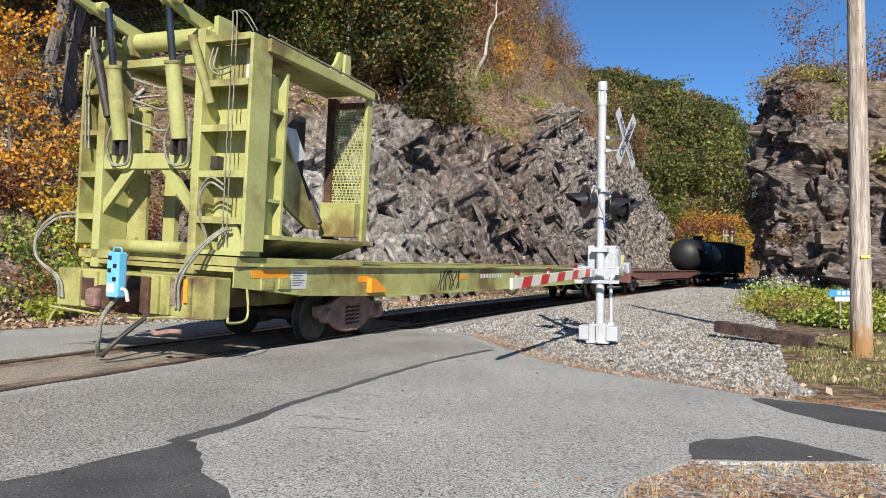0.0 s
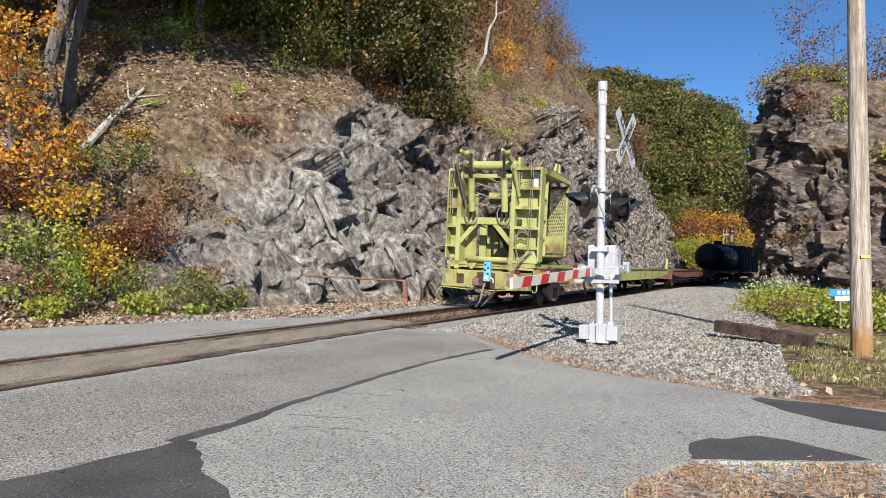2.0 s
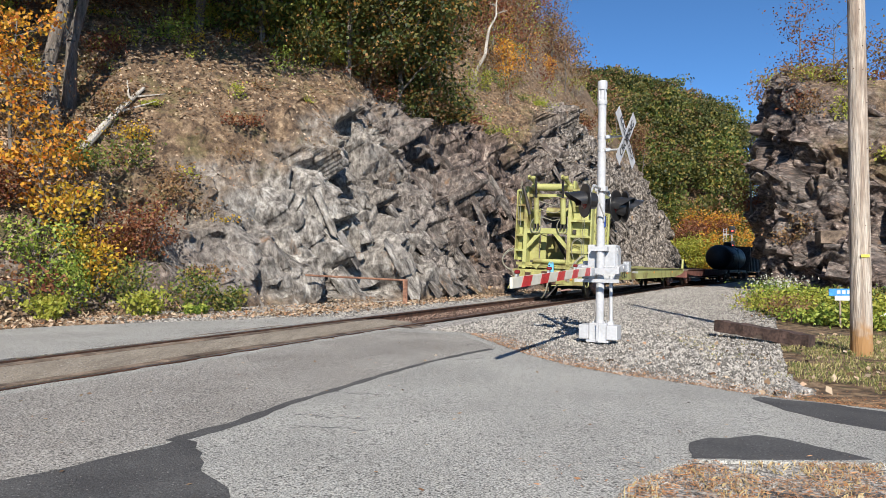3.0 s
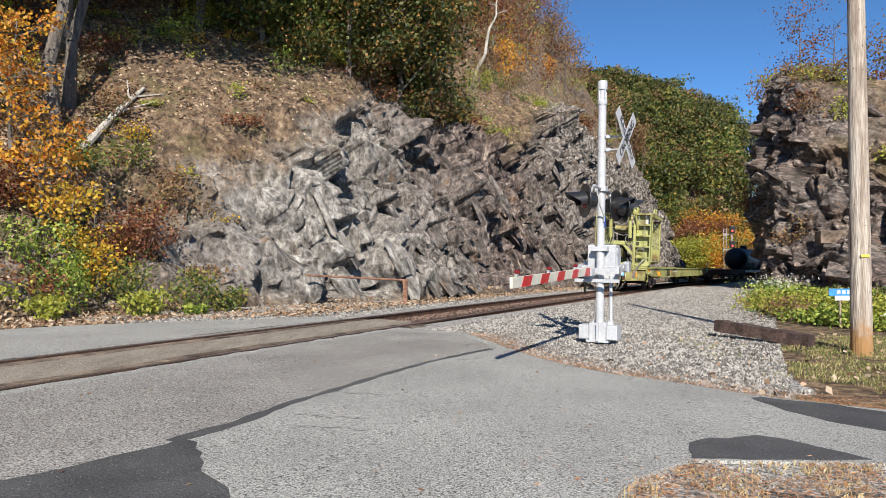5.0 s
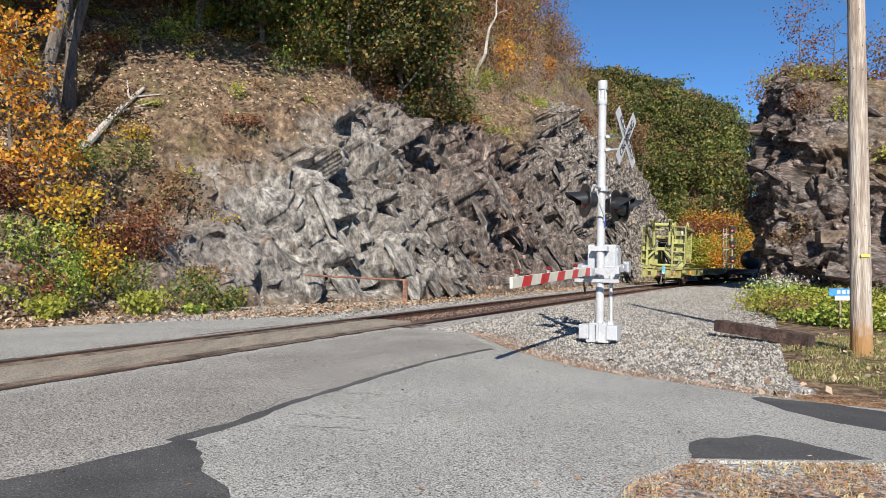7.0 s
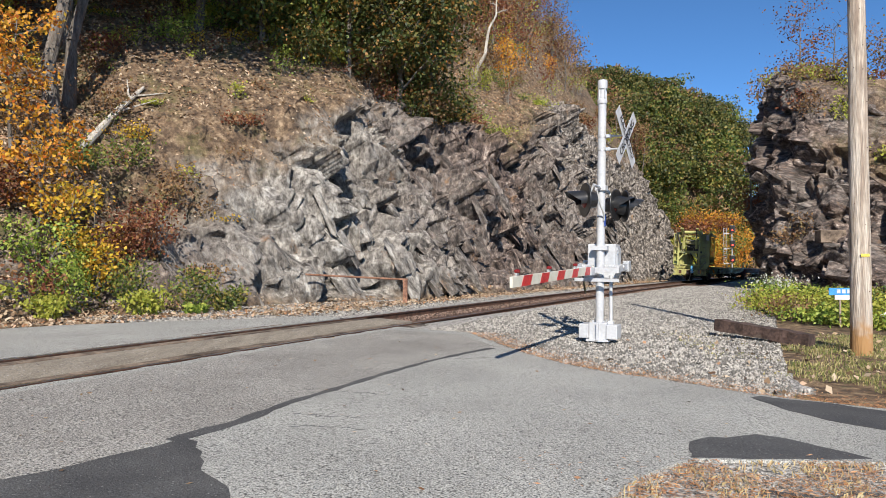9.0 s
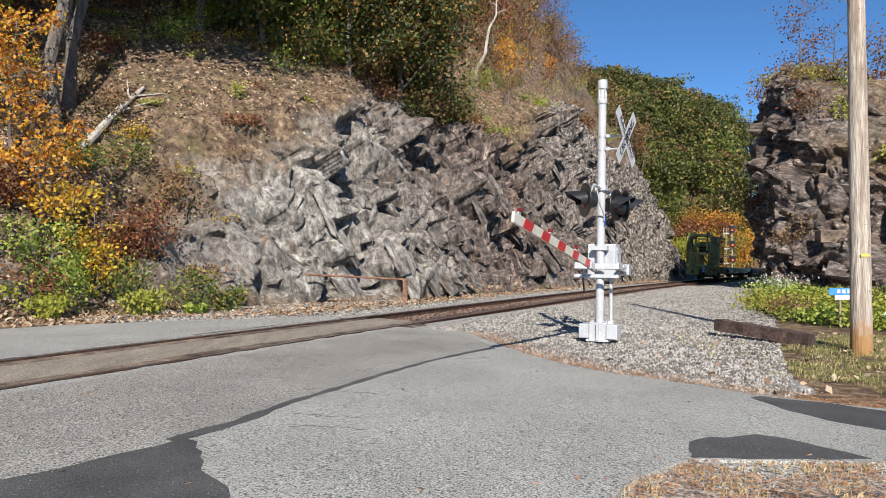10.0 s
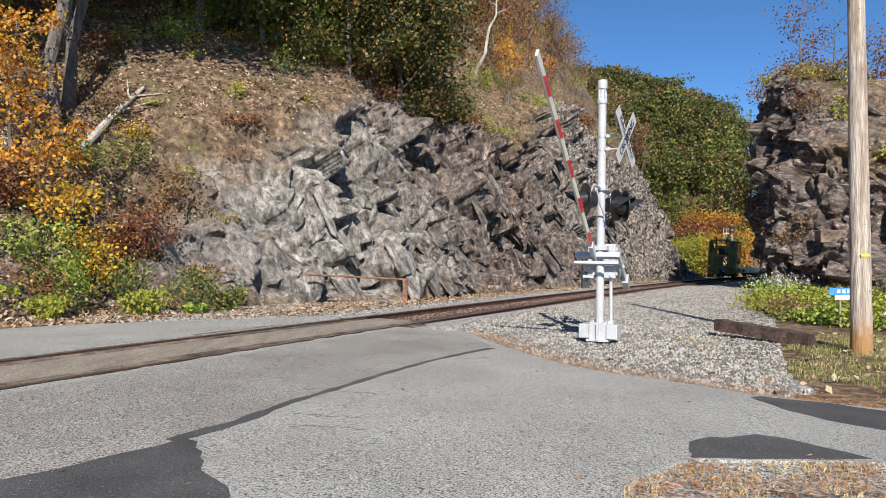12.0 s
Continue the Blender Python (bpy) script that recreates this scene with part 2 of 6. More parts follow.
    x, y = way_np(s, o2)
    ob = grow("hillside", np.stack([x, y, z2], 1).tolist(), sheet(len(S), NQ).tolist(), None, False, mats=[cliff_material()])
    me = ob.data
    n1, n2, n3 = fbm(p, 2.2, 41), fbm(p, 5.0, 51), fbm(np.stack([s + 0.6 * z, o, 0.4 * z - 0.25 * s], 1), 1.0, 61)
    litter = np.clip((z2 - top) * 0.7 + 0.1 + 1.5 * n1 + 0.9 * n2, 0, 1)
    litter = np.maximum(litter, np.clip((16.0 - s) / 3 + n1, 0, 1))
    litter = np.maximum(litter, np.clip(0.9 - z / 0.5 + n1, 0, 1) * 0.9)
    pale = 0.95 * np.clip(1.3 - np.abs(s + 0.25 * z - 27.5) / 5.0 + 1.0 * n2 + 0.9 * n3 + (z - 3.5) * 0.08, 0, 1)
    brown = np.clip(np.maximum(1.2 - np.abs(s - 42) / 12, 1.0 - np.abs(s - 17) / 6) + 0.7 * n2 + 0.3 * n3, 0, 1)
    me.attributes.new("bedding", "FLOAT_VECTOR", "POINT").data.foreach_set("vector", np.stack([lean[:, 0], o2, lean[:, 2] * 0.6], 1).astype(np.float32).ravel())
    for nm, val in (("litter", litter), ("pale", pale), ("brown", brown)):
        me.attributes.new(nm, "FLOAT", "POINT").data.foreach_set("value", val.astype(np.float32))
    pick = np.random.default_rng(77)
    near = (s > 13) & (s < 62) & (fa > 0.02) & (litter < 0.45) & (z2 < top - 0.7)
    wt = near * (1 - litter) * np.where(s < 50, 1.0, 2.6) * np.clip((s - 10) / 30, 0.35, 1.3)
    i1 = pick.choice(len(s), 760, p=wt / wt.sum())
    far = (s > 60) & (s < 100) & (fa > 0.02) & (fa < 0.9) & (litter < 0.7)
    i2 = pick.choice(len(s), 30, p=far / far.sum())
    i = np.concatenate([i1, i2])
    th = BEND_H + BEND_K * s[i]
    along = np.stack([0.42 * np.sin(th) + 0.4 * np.cos(th), 0.42 * np.cos(th) - 0.4 * np.sin(th), np.full(len(i), -0.85)], 1)
    out = np.stack([0.86 * np.cos(th), -0.86 * np.sin(th), np.full(len(i), 0.5)], 1)
    g = pick.uniform(0, 1, (len(i), 3))
    dims = np.stack([0.2 + 1.3 * g[:, 0] ** 3.2, 0.12 + 0.5 * g[:, 1] ** 2.8, 0.14 + 0.28 * g[:, 2]], 1) * np.where(s[i] > 60, 1.8, 1.0)[:, None]
    dims[:, 2] *= np.where(s[i] > 60, 0.22, 1.0)
    rock_blocks(ob, np.stack([x, y, z2], 1)[i], along, out, dims, np.stack([litter, pale, brown], 1)[i], np.stack([lean[:, 0], o2, lean[:, 2] * 0.6], 1)[i], 78)
    return tagged(ob, "grey and brown fractured rock cut below a leaf-covered wooded slope", "rock face", kind="structure")


def rock_blocks(parent, C, along, out, dims, tone, beds, seed, loose=0.15):
    """Angular broken blocks set into a rock face, their long axis down the bedding; the largest are pieces of their own."""
    g = np.random.default_rng(seed)
    shapes = []
    for k in range(12):
        bm = bmesh.new()
        for q in range(13):
            v = g.normal(size=3)
            v = np.sign(v) * np.abs(v / np.abs(v).max()) ** 0.4 * g.uniform(0.82, 1.0)
            bm.verts.new(v)
        bmesh.ops.convex_hull(bm, input=bm.verts[:])
        bmesh.ops.delete(bm, geom=[v for v in bm.verts if not v.link_faces], context="VERTS")
        bmesh.ops.triangulate(bm, faces=bm.faces[:])
        bm.verts.index_update()
        shapes.append((np.array([tuple(v.co) for v in bm.verts]), np.array([[v.index for v in f.verts] for f in bm.faces])))
        bm.free()
    order = np.argsort(-dims.prod(1))
    material = parent.data.materials[0]
    V, F, A, B = [], [], [], []
    base = 0
    for rank, i in enumerate(order):
        sv, sf = shapes[int(g.integers(0, 12))]
        a = along[i] + g.normal(size=3) * loose * 0.6
        a /= np.linalg.norm(a)
        c = out[i] + g.normal(size=3) * loose
        c -= a * (a @ c)
        c /= np.linalg.norm(c)
        b = np.cross(c, a)
        local = sv * dims[i]
        P = local @ np.stack([a, b, c]) + C[i] - c * dims[i][2] * g.uniform(0.72, 1.0)
        tn = np.clip(tone[i] + np.array([-0.5, g.normal() * 0.12, g.normal() * 0.15]), 0, 1)
        bed = local[:, [1, 2, 0]] * np.array([1, 1, 0.45]) + beds[i]
        if rank < 300:
            finish_blocks(parent, "rock_block", P, sf, np.repeat(tn[None], len(P), 0), bed, material)
        else:
            V.append(P), F.append(sf + base), A.append(np.repeat(tn[None], len(P), 0)), B.append(bed)
            base += len(P)
    tagged(finish_blocks(parent, "broken_rock", np.concatenate(V), np.concatenate(F), np.concatenate(A), np.concatenate(B), material), kind="stuff")


def finish_blocks(parent, name, V, F, tone, bed, material):
    ob = grow(name, V.tolist(), F.tolist(), material)
    ob.parent = parent
    for k, nm in enumerate(("litter", "pale", "brown")):
        ob.data.attributes.new(nm, "FLOAT", "POINT").data.foreach_set("value", tone[:, k].astype(np.float32))
    ob.data.attributes.new("bedding", "FLOAT_VECTOR", "POINT").data.foreach_set("vector", bed.astype(np.float32).ravel())
    return ob


def cliff_material():
    m = bpy.data.materials.new("cut_rock")
    m.use_nodes = True
    n, l = m.node_tree.nodes, m.node_tree.links
    b = n["Principled BSDF"]
    co = n.new("ShaderNodeTexCoord")
    bed = n.new("ShaderNodeAttribute")
    bed.attribute_name = "bedding"

    def tex(scale, detail=8.0, plain=False):
        t = n.new("ShaderNodeTexNoise")
        t.inputs["Scale"].default_value, t.inputs["Detail"].default_value, t.inputs["Roughness"].default_value = scale, detail, 0.74
        l.new(co.outputs["Object"] if plain else bed.outputs["Vector"], t.inputs["Vector"])
        return t.outputs[0]

    def ramp(src, stops):
        r = n.new("ShaderNodeValToRGB")
        e = r.color_ramp.elements
        while len(e) < len(stops):
            e.new(0.5)
        for i, (pos, c) in enumerate(stops):
            e[i].position, e[i].color = pos, (*c, 1)
        l.new(src, r.inputs[0])
        return r.outputs[0]

    def mix(f, a, c):
        k = n.new("ShaderNodeMix")
        k.data_type = "RGBA"
        l.new(f, k.inputs[0])
        l.new(a, k.inputs[6])
        l.new(c, k.inputs[7])
        return k.outputs[2]

    def attr(name):
        a = n.new("ShaderNodeAttribute")
        a.attribute_name = name
        return a.outputs["Fac"]

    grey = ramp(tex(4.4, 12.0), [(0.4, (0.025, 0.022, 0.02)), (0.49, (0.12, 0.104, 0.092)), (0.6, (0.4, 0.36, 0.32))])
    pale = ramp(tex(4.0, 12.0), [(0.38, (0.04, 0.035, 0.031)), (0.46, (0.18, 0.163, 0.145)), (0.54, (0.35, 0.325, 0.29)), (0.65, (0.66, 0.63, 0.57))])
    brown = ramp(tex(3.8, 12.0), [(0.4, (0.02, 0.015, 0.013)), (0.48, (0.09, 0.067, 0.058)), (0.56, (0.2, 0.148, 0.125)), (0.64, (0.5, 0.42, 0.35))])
    soil = ramp(tex(3.5, 10.0, True), [(0.37, (0.035, 0.025, 0.017)), (0.45, (0.11, 0.07, 0.043)), (0.54, (0.2, 0.135, 0.082)), (0.66, (0.42, 0.31, 0.2))])
    moss = ramp(tex(0.6, 6.0, True), [(0.52, (0, 0, 0)), (0.64, (1, 1, 1))])
    green = ramp(tex(5.0, 8.0, True), [(0.35, (0.06, 0.07, 0.02)), (0.65, (0.2, 0.19, 0.06))])
    ochre = ramp(tex(0.9, 9.0), [(0.6, (0, 0, 0)), (0.68, (1, 1, 1))])
    rustc = ramp(tex(2.5), [(0.3, (0.2, 0.1, 0.055)), (0.7, (0.33, 0.23, 0.14))])
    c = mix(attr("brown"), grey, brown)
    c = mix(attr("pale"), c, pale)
    c = mix(ochre, c, rustc)
    vein = n.new("ShaderNodeMath")
    vein.operation = "MULTIPLY"
    l.new(moss, vein.inputs[0])
    vein.inputs[1].default_value = 0.55
    soil = mix(vein.outputs[0], soil, green)
    c = mix(attr("litter"), c, soil)
    l.new(c, b.inputs["Base Color"])
    b.inputs["Roughness"].default_value = 0.85
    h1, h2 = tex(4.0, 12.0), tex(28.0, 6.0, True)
    add = n.new("ShaderNodeMath")
    add.operation = "MULTIPLY_ADD"
    l.new(h2, add.inputs[0])
    add.inputs[1].default_value = 0.25
    l.new(h1, add.inputs[2])
    bp = n.new("ShaderNodeBump")
    bp.inputs["Strength"].default_value, bp.inputs["Distance"].default_value = 0.8, 0.16
    l.new(add.outputs[0], bp.inputs["Height"])
    # broken planes: every cell is a tilted flat face
    last = bp
    for sc, deep in ((1.8, 0.2), (5.0, 0.1)):
        vo = n.new("ShaderNodeTexVoronoi")
        vo.inputs["Scale"].default_value = sc
        l.new(bed.outputs["Vector"], vo.inputs["Vector"])
        df = n.new("ShaderNodeVectorMath")
        df.operation = "SUBTRACT"
        l.new(bed.outputs["Vector"], df.inputs[0])
        l.new(vo.outputs["Position"], df.inputs[1])
        tl = n.new("ShaderNodeVectorMath")
        tl.operation = "SUBTRACT"
        l.new(vo.outputs["Color"], tl.inputs[0])
        tl.inputs[1].default_value = (0.5, 0.5, 0.5)
        dt = n.new("ShaderNodeVectorMath")
        dt.operation = "DOT_PRODUCT"
        l.new(df.outputs[0], dt.inputs[0])
        l.new(tl.outputs[0], dt.inputs[1])
        hm = n.new("ShaderNodeMath")
        hm.operation = "MULTIPLY"
        l.new(dt.outputs["Value"], hm.inputs[0])
        hm.inputs[1].default_value = sc * 2.2
        b2 = n.new("ShaderNodeBump")
        b2.inputs["Strength"].default_value, b2.inputs["Distance"].default_value = 0.55, deep
        l.new(hm.outputs[0], b2.inputs["Height"])
        l.new(last.outputs[0], b2.inputs["Normal"])
        last = b2
    l.new(last.outputs[0], b.inputs["Normal"])
    return m


hill = hillside()


# ---- ground ----
def ground_sheet():
    A = np.concatenate([[-1500, -700, -300, -120, -60, -30, -15], np.arange(-8, 26, 0.35), [28, 32, 38, 46, 60, 90, 140, 260, 500, 900, 1500, 3000]])
    B = np.concatenate([[-3000, -1500, -600, -250, -110, -60, -35, -22, -15, -11, -8.5, -6.5, -5, -4], np.arange(-3, 12, 0.35), [14, 18, 24, 34, 50, 90, 180, 400, 900, 2000]])
    s, o = np.meshgrid(A, B, indexing="ij")
    s, o = s.ravel(), o.ravel()
    th = BEND_H + 0 * s
    x = BEND_X + s * np.sin(th) + o * np.cos(th)
    y = s * np.cos(th) - o * np.sin(th)
    z = np.where(o < 0, 0.045 * np.clip((o + 7) / 6, 0, 1), -0.045 - 0.1 * np.clip((o - 0.9) / 3.6, 0, 2.0)) - 0.1 - 0.15 * (np.abs(o) < 1.2)
    ob = grow("ground", np.stack([x, y, z], 1).tolist(), sheet(len(A), len(B)).tolist(), M["soil"])
    return tagged(ob, "bare soil with dry leaves and grass", "ground", kind="structure")


def flat(name, outline, material, up, label, category, step=0.0, kind="structure", thick=0.1):
    """A slab with the given outline, following the ground."""
    bm = bmesh.new()
    top = [bm.verts.new((x, y, 0)) for x, y in outline]
    f = bm.faces.new(top)
    if step:
        bmesh.ops.triangulate(bm, faces=[f])
        for _ in range(5):
            long = [e for e in bm.edges if e.calc_length() > step]
            if not long:
                break
            bmesh.ops.subdivide_edges(bm, edges=long, cuts=1)
            bmesh.ops.triangulate(bm, faces=[g for g in bm.faces if len(g.verts) > 3])
    for v in bm.verts:
        o = beside(v.co.x, v.co.y)
        v.co.z = land(o) + up
    r = bmesh.ops.extrude_face_region(bm, geom=bm.faces[:])
    for g in r["geom"]:
        if isinstance(g, bmesh.types.BMVert):
            g.co.z -= thick
    ob = part(name, bm, material)
    return tagged(ob, label, category, kind=kind)


def beside(x, y):
    s = 0.0
    for _ in range(6):
        c = way(s)
        th = BEND_H + BEND_K * s
        s += (x - c.x) * math.sin(th) + (y - c.y) * math.cos(th)
    c = way(s)
    th = BEND_H + BEND_K * s
    return (x - c.x) * math.cos(th) - (y - c.y) * math.sin(th)


ground_sheet()


def ragged(pts, amp, seed, step=0.25):
    """A broken edge through the given points."""
    out = []
    rnd = random.Random(seed)
    for (a, b), (c, d) in zip(pts, pts[1:] + pts[:1]):
        n = max(1, int(math.hypot(c - a, d - b) / step)) if math.hypot(c - a, d - b) < 12 else 1
        for i in range(n):
            k = i / n
            j = amp if n > 1 else 0
            out.append((a + (c - a) * k + rnd.uniform(-j, j), b + (d - b) * k + rnd.uniform(-j, j)))
    return out


def w(s, o):
    v = way(s, o)
    return (v.x, v.y)


road_outline = [w(-30, 0.86), w(5, 0.86), w(12, 0.86), w(17.0, 0.86), (-0.05, 14.75), (0.52, 14.5), (1.02, 12.44), (1.36, 11.27), (1.72, 10.32), (2.30, 9.45), (2.89, 9.0), (3.46, 8.25), (4.0, 7.8), (4.47, 7.41), (8, 5.6), (16, 2.0), (15, 0.2), (8, 3.6), (3.23, 5.36), (2.57, 5.43), (1.82, 5.36), (1.31, 4.92), (0.87, 4.2), (0.4, 3.2), (0.3, -8), (-12, -12)]
flat("road", ragged(road_outline, 0.05, 1), M["asphalt"], 0.0, "worn grey asphalt road up to a level crossing", "road", 1.2)
far_outline = [w(-30, -0.86), w(-30, -7.5), (-14, 9.5), (-8.55, 14.12), (-7.91, 14.96), (-6.01, 16.07), (-4.87, 16.42), (-3.77, 17.16), w(18.3, -1.6), w(17.6, -0.86), w(10, -0.86), w(0, -0.86)]
flat("road", ragged(far_outline, 0.05, 2), M["asphalt"], -0.002, "worn grey asphalt road beyond the rails", "road", 1.2)


def bar_along(name, s0, s1, prof, material, label="", cat="", kind="structure", step=1.0, parent=None):
    """A bar of the given cross-section (o, z) laid along the track."""
    n = max(2, int((s1 - s0) / step) + 1)
    v, f = [], []
    k = len(prof)
    for i in range(n):
        s = s0 + (s1 - s0) * i / (n - 1)
        v += [tuple(way(s, o, z)) for o, z in prof]
    for i in range(n - 1):
        for j in range(k):
            f.append((i * k + j, i * k + (j + 1) % k, (i + 1) * k + (j + 1) % k, (i + 1) * k + j))
    f += [tuple(range(k)), tuple(range((n - 1) * k, n * k))[::-1]]
    ob = grow(name, v, f, material)
    if parent is not None:
        ob.parent = parent
    return tagged(ob, label, cat, kind=kind) if label else ob


def banked(o, z):
    b = radians(BANK)
    return (o * math.cos(b) + z * math.sin(b), -o * math.sin(b) + z * math.cos(b))


def rail_track():
    track = tagged(new("railway_track"), "rusty steel rails on ballast curving through a rock cut", "railway track", kind="structure")
    for side in (-1, 1):
        c = side * 0.755
        web = [(c - 0.07, -0.17), (c + 0.07, -0.17), (c + 0.07, -0.155), (c + 0.012, -0.135), (c + 0.012, -0.04), (c + 0.036, -0.03), (c + 0.036, -0.004), (c + 0.03, 0), (c - 0.03, 0), (c - 0.036, -0.004), (c - 0.036, -0.03), (c - 0.012, -0.04), (c - 0.012, -0.135), (c - 0.07, -0.155)]
        rail = bar_along("rail", -30, 190, [banked(*q) for q in web], M["rust"], parent=track)
        bar_along("running_surface", -30, 190, [banked(*q) for q in ((c - 0.027, 0.0), (c + 0.027, 0.0), (c + 0.024, 0.003), (c - 0.024, 0.003))], M["steel"], parent=rail)
    bm = bmesh.new()
    cube(bm, -1.3, 1.3, -0.115, 0.115, -0.36, -0.175)
    tie = part("tie", bm, M["tie"], track)
    for i in range(160):
        s = 17.9 + i * 0.52
        ob = tie if i == 0 else new("tie", tie.data)
        ob.parent = track
        v = way(s)
        ob.matrix_basis = Matrix.Translation(v) @ pose(0, 0, 0, 0, 0, heading(s)) @ pose(0, 0, 0, 0, BANK, 0)
    # crossing panels between and beside the rails
    for a, b, nm in ((-0.46, 0.46, "crossing_panel"),):
        bar_along(nm, -30, 18.6, [banked(*q) for q in ((a, -0.02), (b, -0.02), (b, -0.2), (a, -0.2))], M["crossing"], "brown-stained asphalt between the crossing rails", "crossing surface")
    g = random.Random(19)
    for a, b, up, nm in ((0.84, 1.0, -0.012, "outer"), (1.015, 1.13, -0.016, "outer"), (-1.06, -0.84, -0.012, "outer"), (0.47, 0.645, -0.008, "inner"), (-0.645, -0.47, -0.008, "inner")):
        strip = tagged(new("crossing_timber"), "weathered brown-grey timber planks beside a rail" if nm == "outer" else "weathered brown-grey timber planks inside a rail", "crossing surface", kind="structure")
        s0 = -16.0
        while s0 < 17.6:
            ln = min(g.uniform(2.1, 2.7), 18.2 - s0)
            da, db, dz = g.uniform(0, 0.018), g.uniform(0, 0.018), g.uniform(-0.008, 0.006)
            bar_along("plank", s0, s0 + ln - g.uniform(0.015, 0.04), [banked(*q) for q in ((a + da, up + dz - 0.012), (a + da + 0.012, up + dz), (b - db - 0.012, up + dz), (b - db, up + dz - 0.014), (b - db, -0.2), (a + da, -0.2))], M["timber"], parent=strip)
            s0 += ln
    # ballast
    bar_along("ballast", 17.0, 190, [(-3.6, -0.25), (-3.4, -0.12), (-1.7, -0.13), (-1.35, -0.1), (1.35, -0.25), (1.9, -0.22), (3.2, -0.2), (6.2, -0.28), (6.9, -0.45)], M["gravel"], "grey crushed stone ballast", "ballast")
    bar_along("track_bed", 18.4, 190, [(-1.75, -0.3), (-1.65, -0.105), (-1.35, -0.085), (1.35, -0.23), (1.75, -0.17), (2.05, -0.15), (2.15, -0.3)], M["rustgravel"], "rust-brown stained ballast under the rails", "ballast")


M["tie"] = mat("creosoted_tie", [(0.045, 0.032, 0.025), (0.1, 0.075, 0.058)], 4, 0.9, bump=0.7, grain=25, stretch=(0.4, 4, 4))
M["timber"] = mat("weathered_timber", [(0.05, 0.034, 0.024), (0.25, 0.19, 0.14)], 2.0, 0.9, bump=0.6, grain=25, stretch=(1, 1, 1), rand=0.3)
rail_track()


# ---- right-hand rock ----
def right_rock():
    S = np.concatenate([np.arange(49, 66, 0.1), np.arange(66, 112, 0.4)])
    NQ = 170
    s = np.repeat(S, NQ)
    Q = np.tile(np.linspace(0, 1, NQ), len(S))
    base = table(s, [(49, 24), (51, 17), (53, 12.5), (55, 9.4), (57.5, 8.0), (60, 6.9), (62, 6.6), (112, 6.2)])
    H = table(s, [(49, 0.3), (51, 1.5), (53, 3.4), (55, 6.0), (57, 8.6), (58.5, 11.5), (59.5, 14.2), (61, 15.4), (66, 16), (80, 17), (112, 13)])
    run = table(s, [(49, 8), (55, 5.0), (58, 2.6), (60, 1.2), (112, 1.6)])
    fa = np.clip(Q / 0.62, 0, 1)
    fb = np.clip((Q - 0.62) / 0.38, 0, 1)
    z = -0.3 + H * fa + (-0.1 * H * np.clip(fb * 4, 0, 1) * np.clip((s - 56) / 4, 0, 1) + 7.0 * fb ** 2)
    o = base + run * fa ** 1.4 + 26 * fb
    p = np.stack([s, o, z], 1)
    warp = p + 0.4 * np.stack([fbm(p, 2.5, 14), fbm(p, 2.5, 15), fbm(p, 2.5, 16)], 1)
    big, c1 = facets(warp, (3.2, 3.2, 4.2), 13, 0.9, 26.0)
    mid, c2 = facets(warp, (1.5, 1.5, 1.7), 15, 1.1, 24.0)
    small, c3 = facets(warp, (0.7, 0.7, 0.7), 18, 1.2, 18.0)
    d = (1.7 * big + 0.75 * mid + 0.26 * small - 0.35 * c1 - 0.15 * c2) * (1 - 0.6 * np.clip(fb * 3, 0, 1)) + 1.1 * fbm(p, 5, 23)
    d *= np.clip(fa * 6, 0.2, 1)
    front = np.clip((61 - s) / 4, 0, 1)
    p2 = p.copy()
    p2[:, 0] -= d * front * 0.9
    p2[:, 1] -= d * (1 - 0.7 * front)
    p2[:, 2] += 0.15 * d * fa
    p2[:, 1] = np.maximum(p2[:, 1], 3.6)
    x, y = way_np(p2[:, 0], p2[:, 1])
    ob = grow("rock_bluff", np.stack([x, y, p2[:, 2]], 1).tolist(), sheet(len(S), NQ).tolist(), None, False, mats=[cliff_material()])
    n1, n2 = fbm(p, 2.0, 71), fbm(p, 4.0, 81)
    litter = np.clip(fb * 5 - 0.3 + n1 + np.clip((59 - s) / 2, 0, 1) * (0.1 + 1.1 * n2 + 0.1 * (z - 2)), 0, 1)
    ob.data.attributes.new("bedding", "FLOAT_VECTOR", "POINT").data.foreach_set("vector", (warp * np.array([0.8, 0.8, 1.1])).astype(np.float32).ravel())
    for nm, val in (("litter", litter), ("pale", np.clip(n2 * 0.6 - 0.3, 0, 1)), ("brown", np.clip(0.85 + 1.0 * n1, 0, 1))):
        ob.data.attributes.new(nm, "FLOAT", "POINT").data.foreach_set("value", val.astype(np.float32))
    pick = np.random.default_rng(87)
    wt = (s > 51) & (s < 70) & (fb < 0.25) & (litter < 0.75)
    i = pick.choice(len(s), 420, p=wt / wt.sum())
    th = BEND_H + BEND_K * s[i]
    f = front[i][:, None]
    nrm = f * np.stack([-np.sin(th), -np.cos(th), np.full(len(i), 0.6)], 1) + (1 - f) * np.stack([-np.cos(th), np.sin(th), np.full(len(i), 0.3)], 1)
    alo = np.stack([np.cos(th) * f[:, 0] + np.sin(th) * (1 - f[:, 0]), -np.sin(th) * f[:, 0] + np.cos(th) * (1 - f[:, 0]), np.full(len(i), -0.25)], 1)
    g = pick.uniform(0, 1, (len(i), 3))
    dims = np.stack([0.25 + 1.1 * g[:, 0] ** 3, 0.13 + 0.5 * g[:, 1] ** 2.5, 0.2 + 0.35 * g[:, 2]], 1)
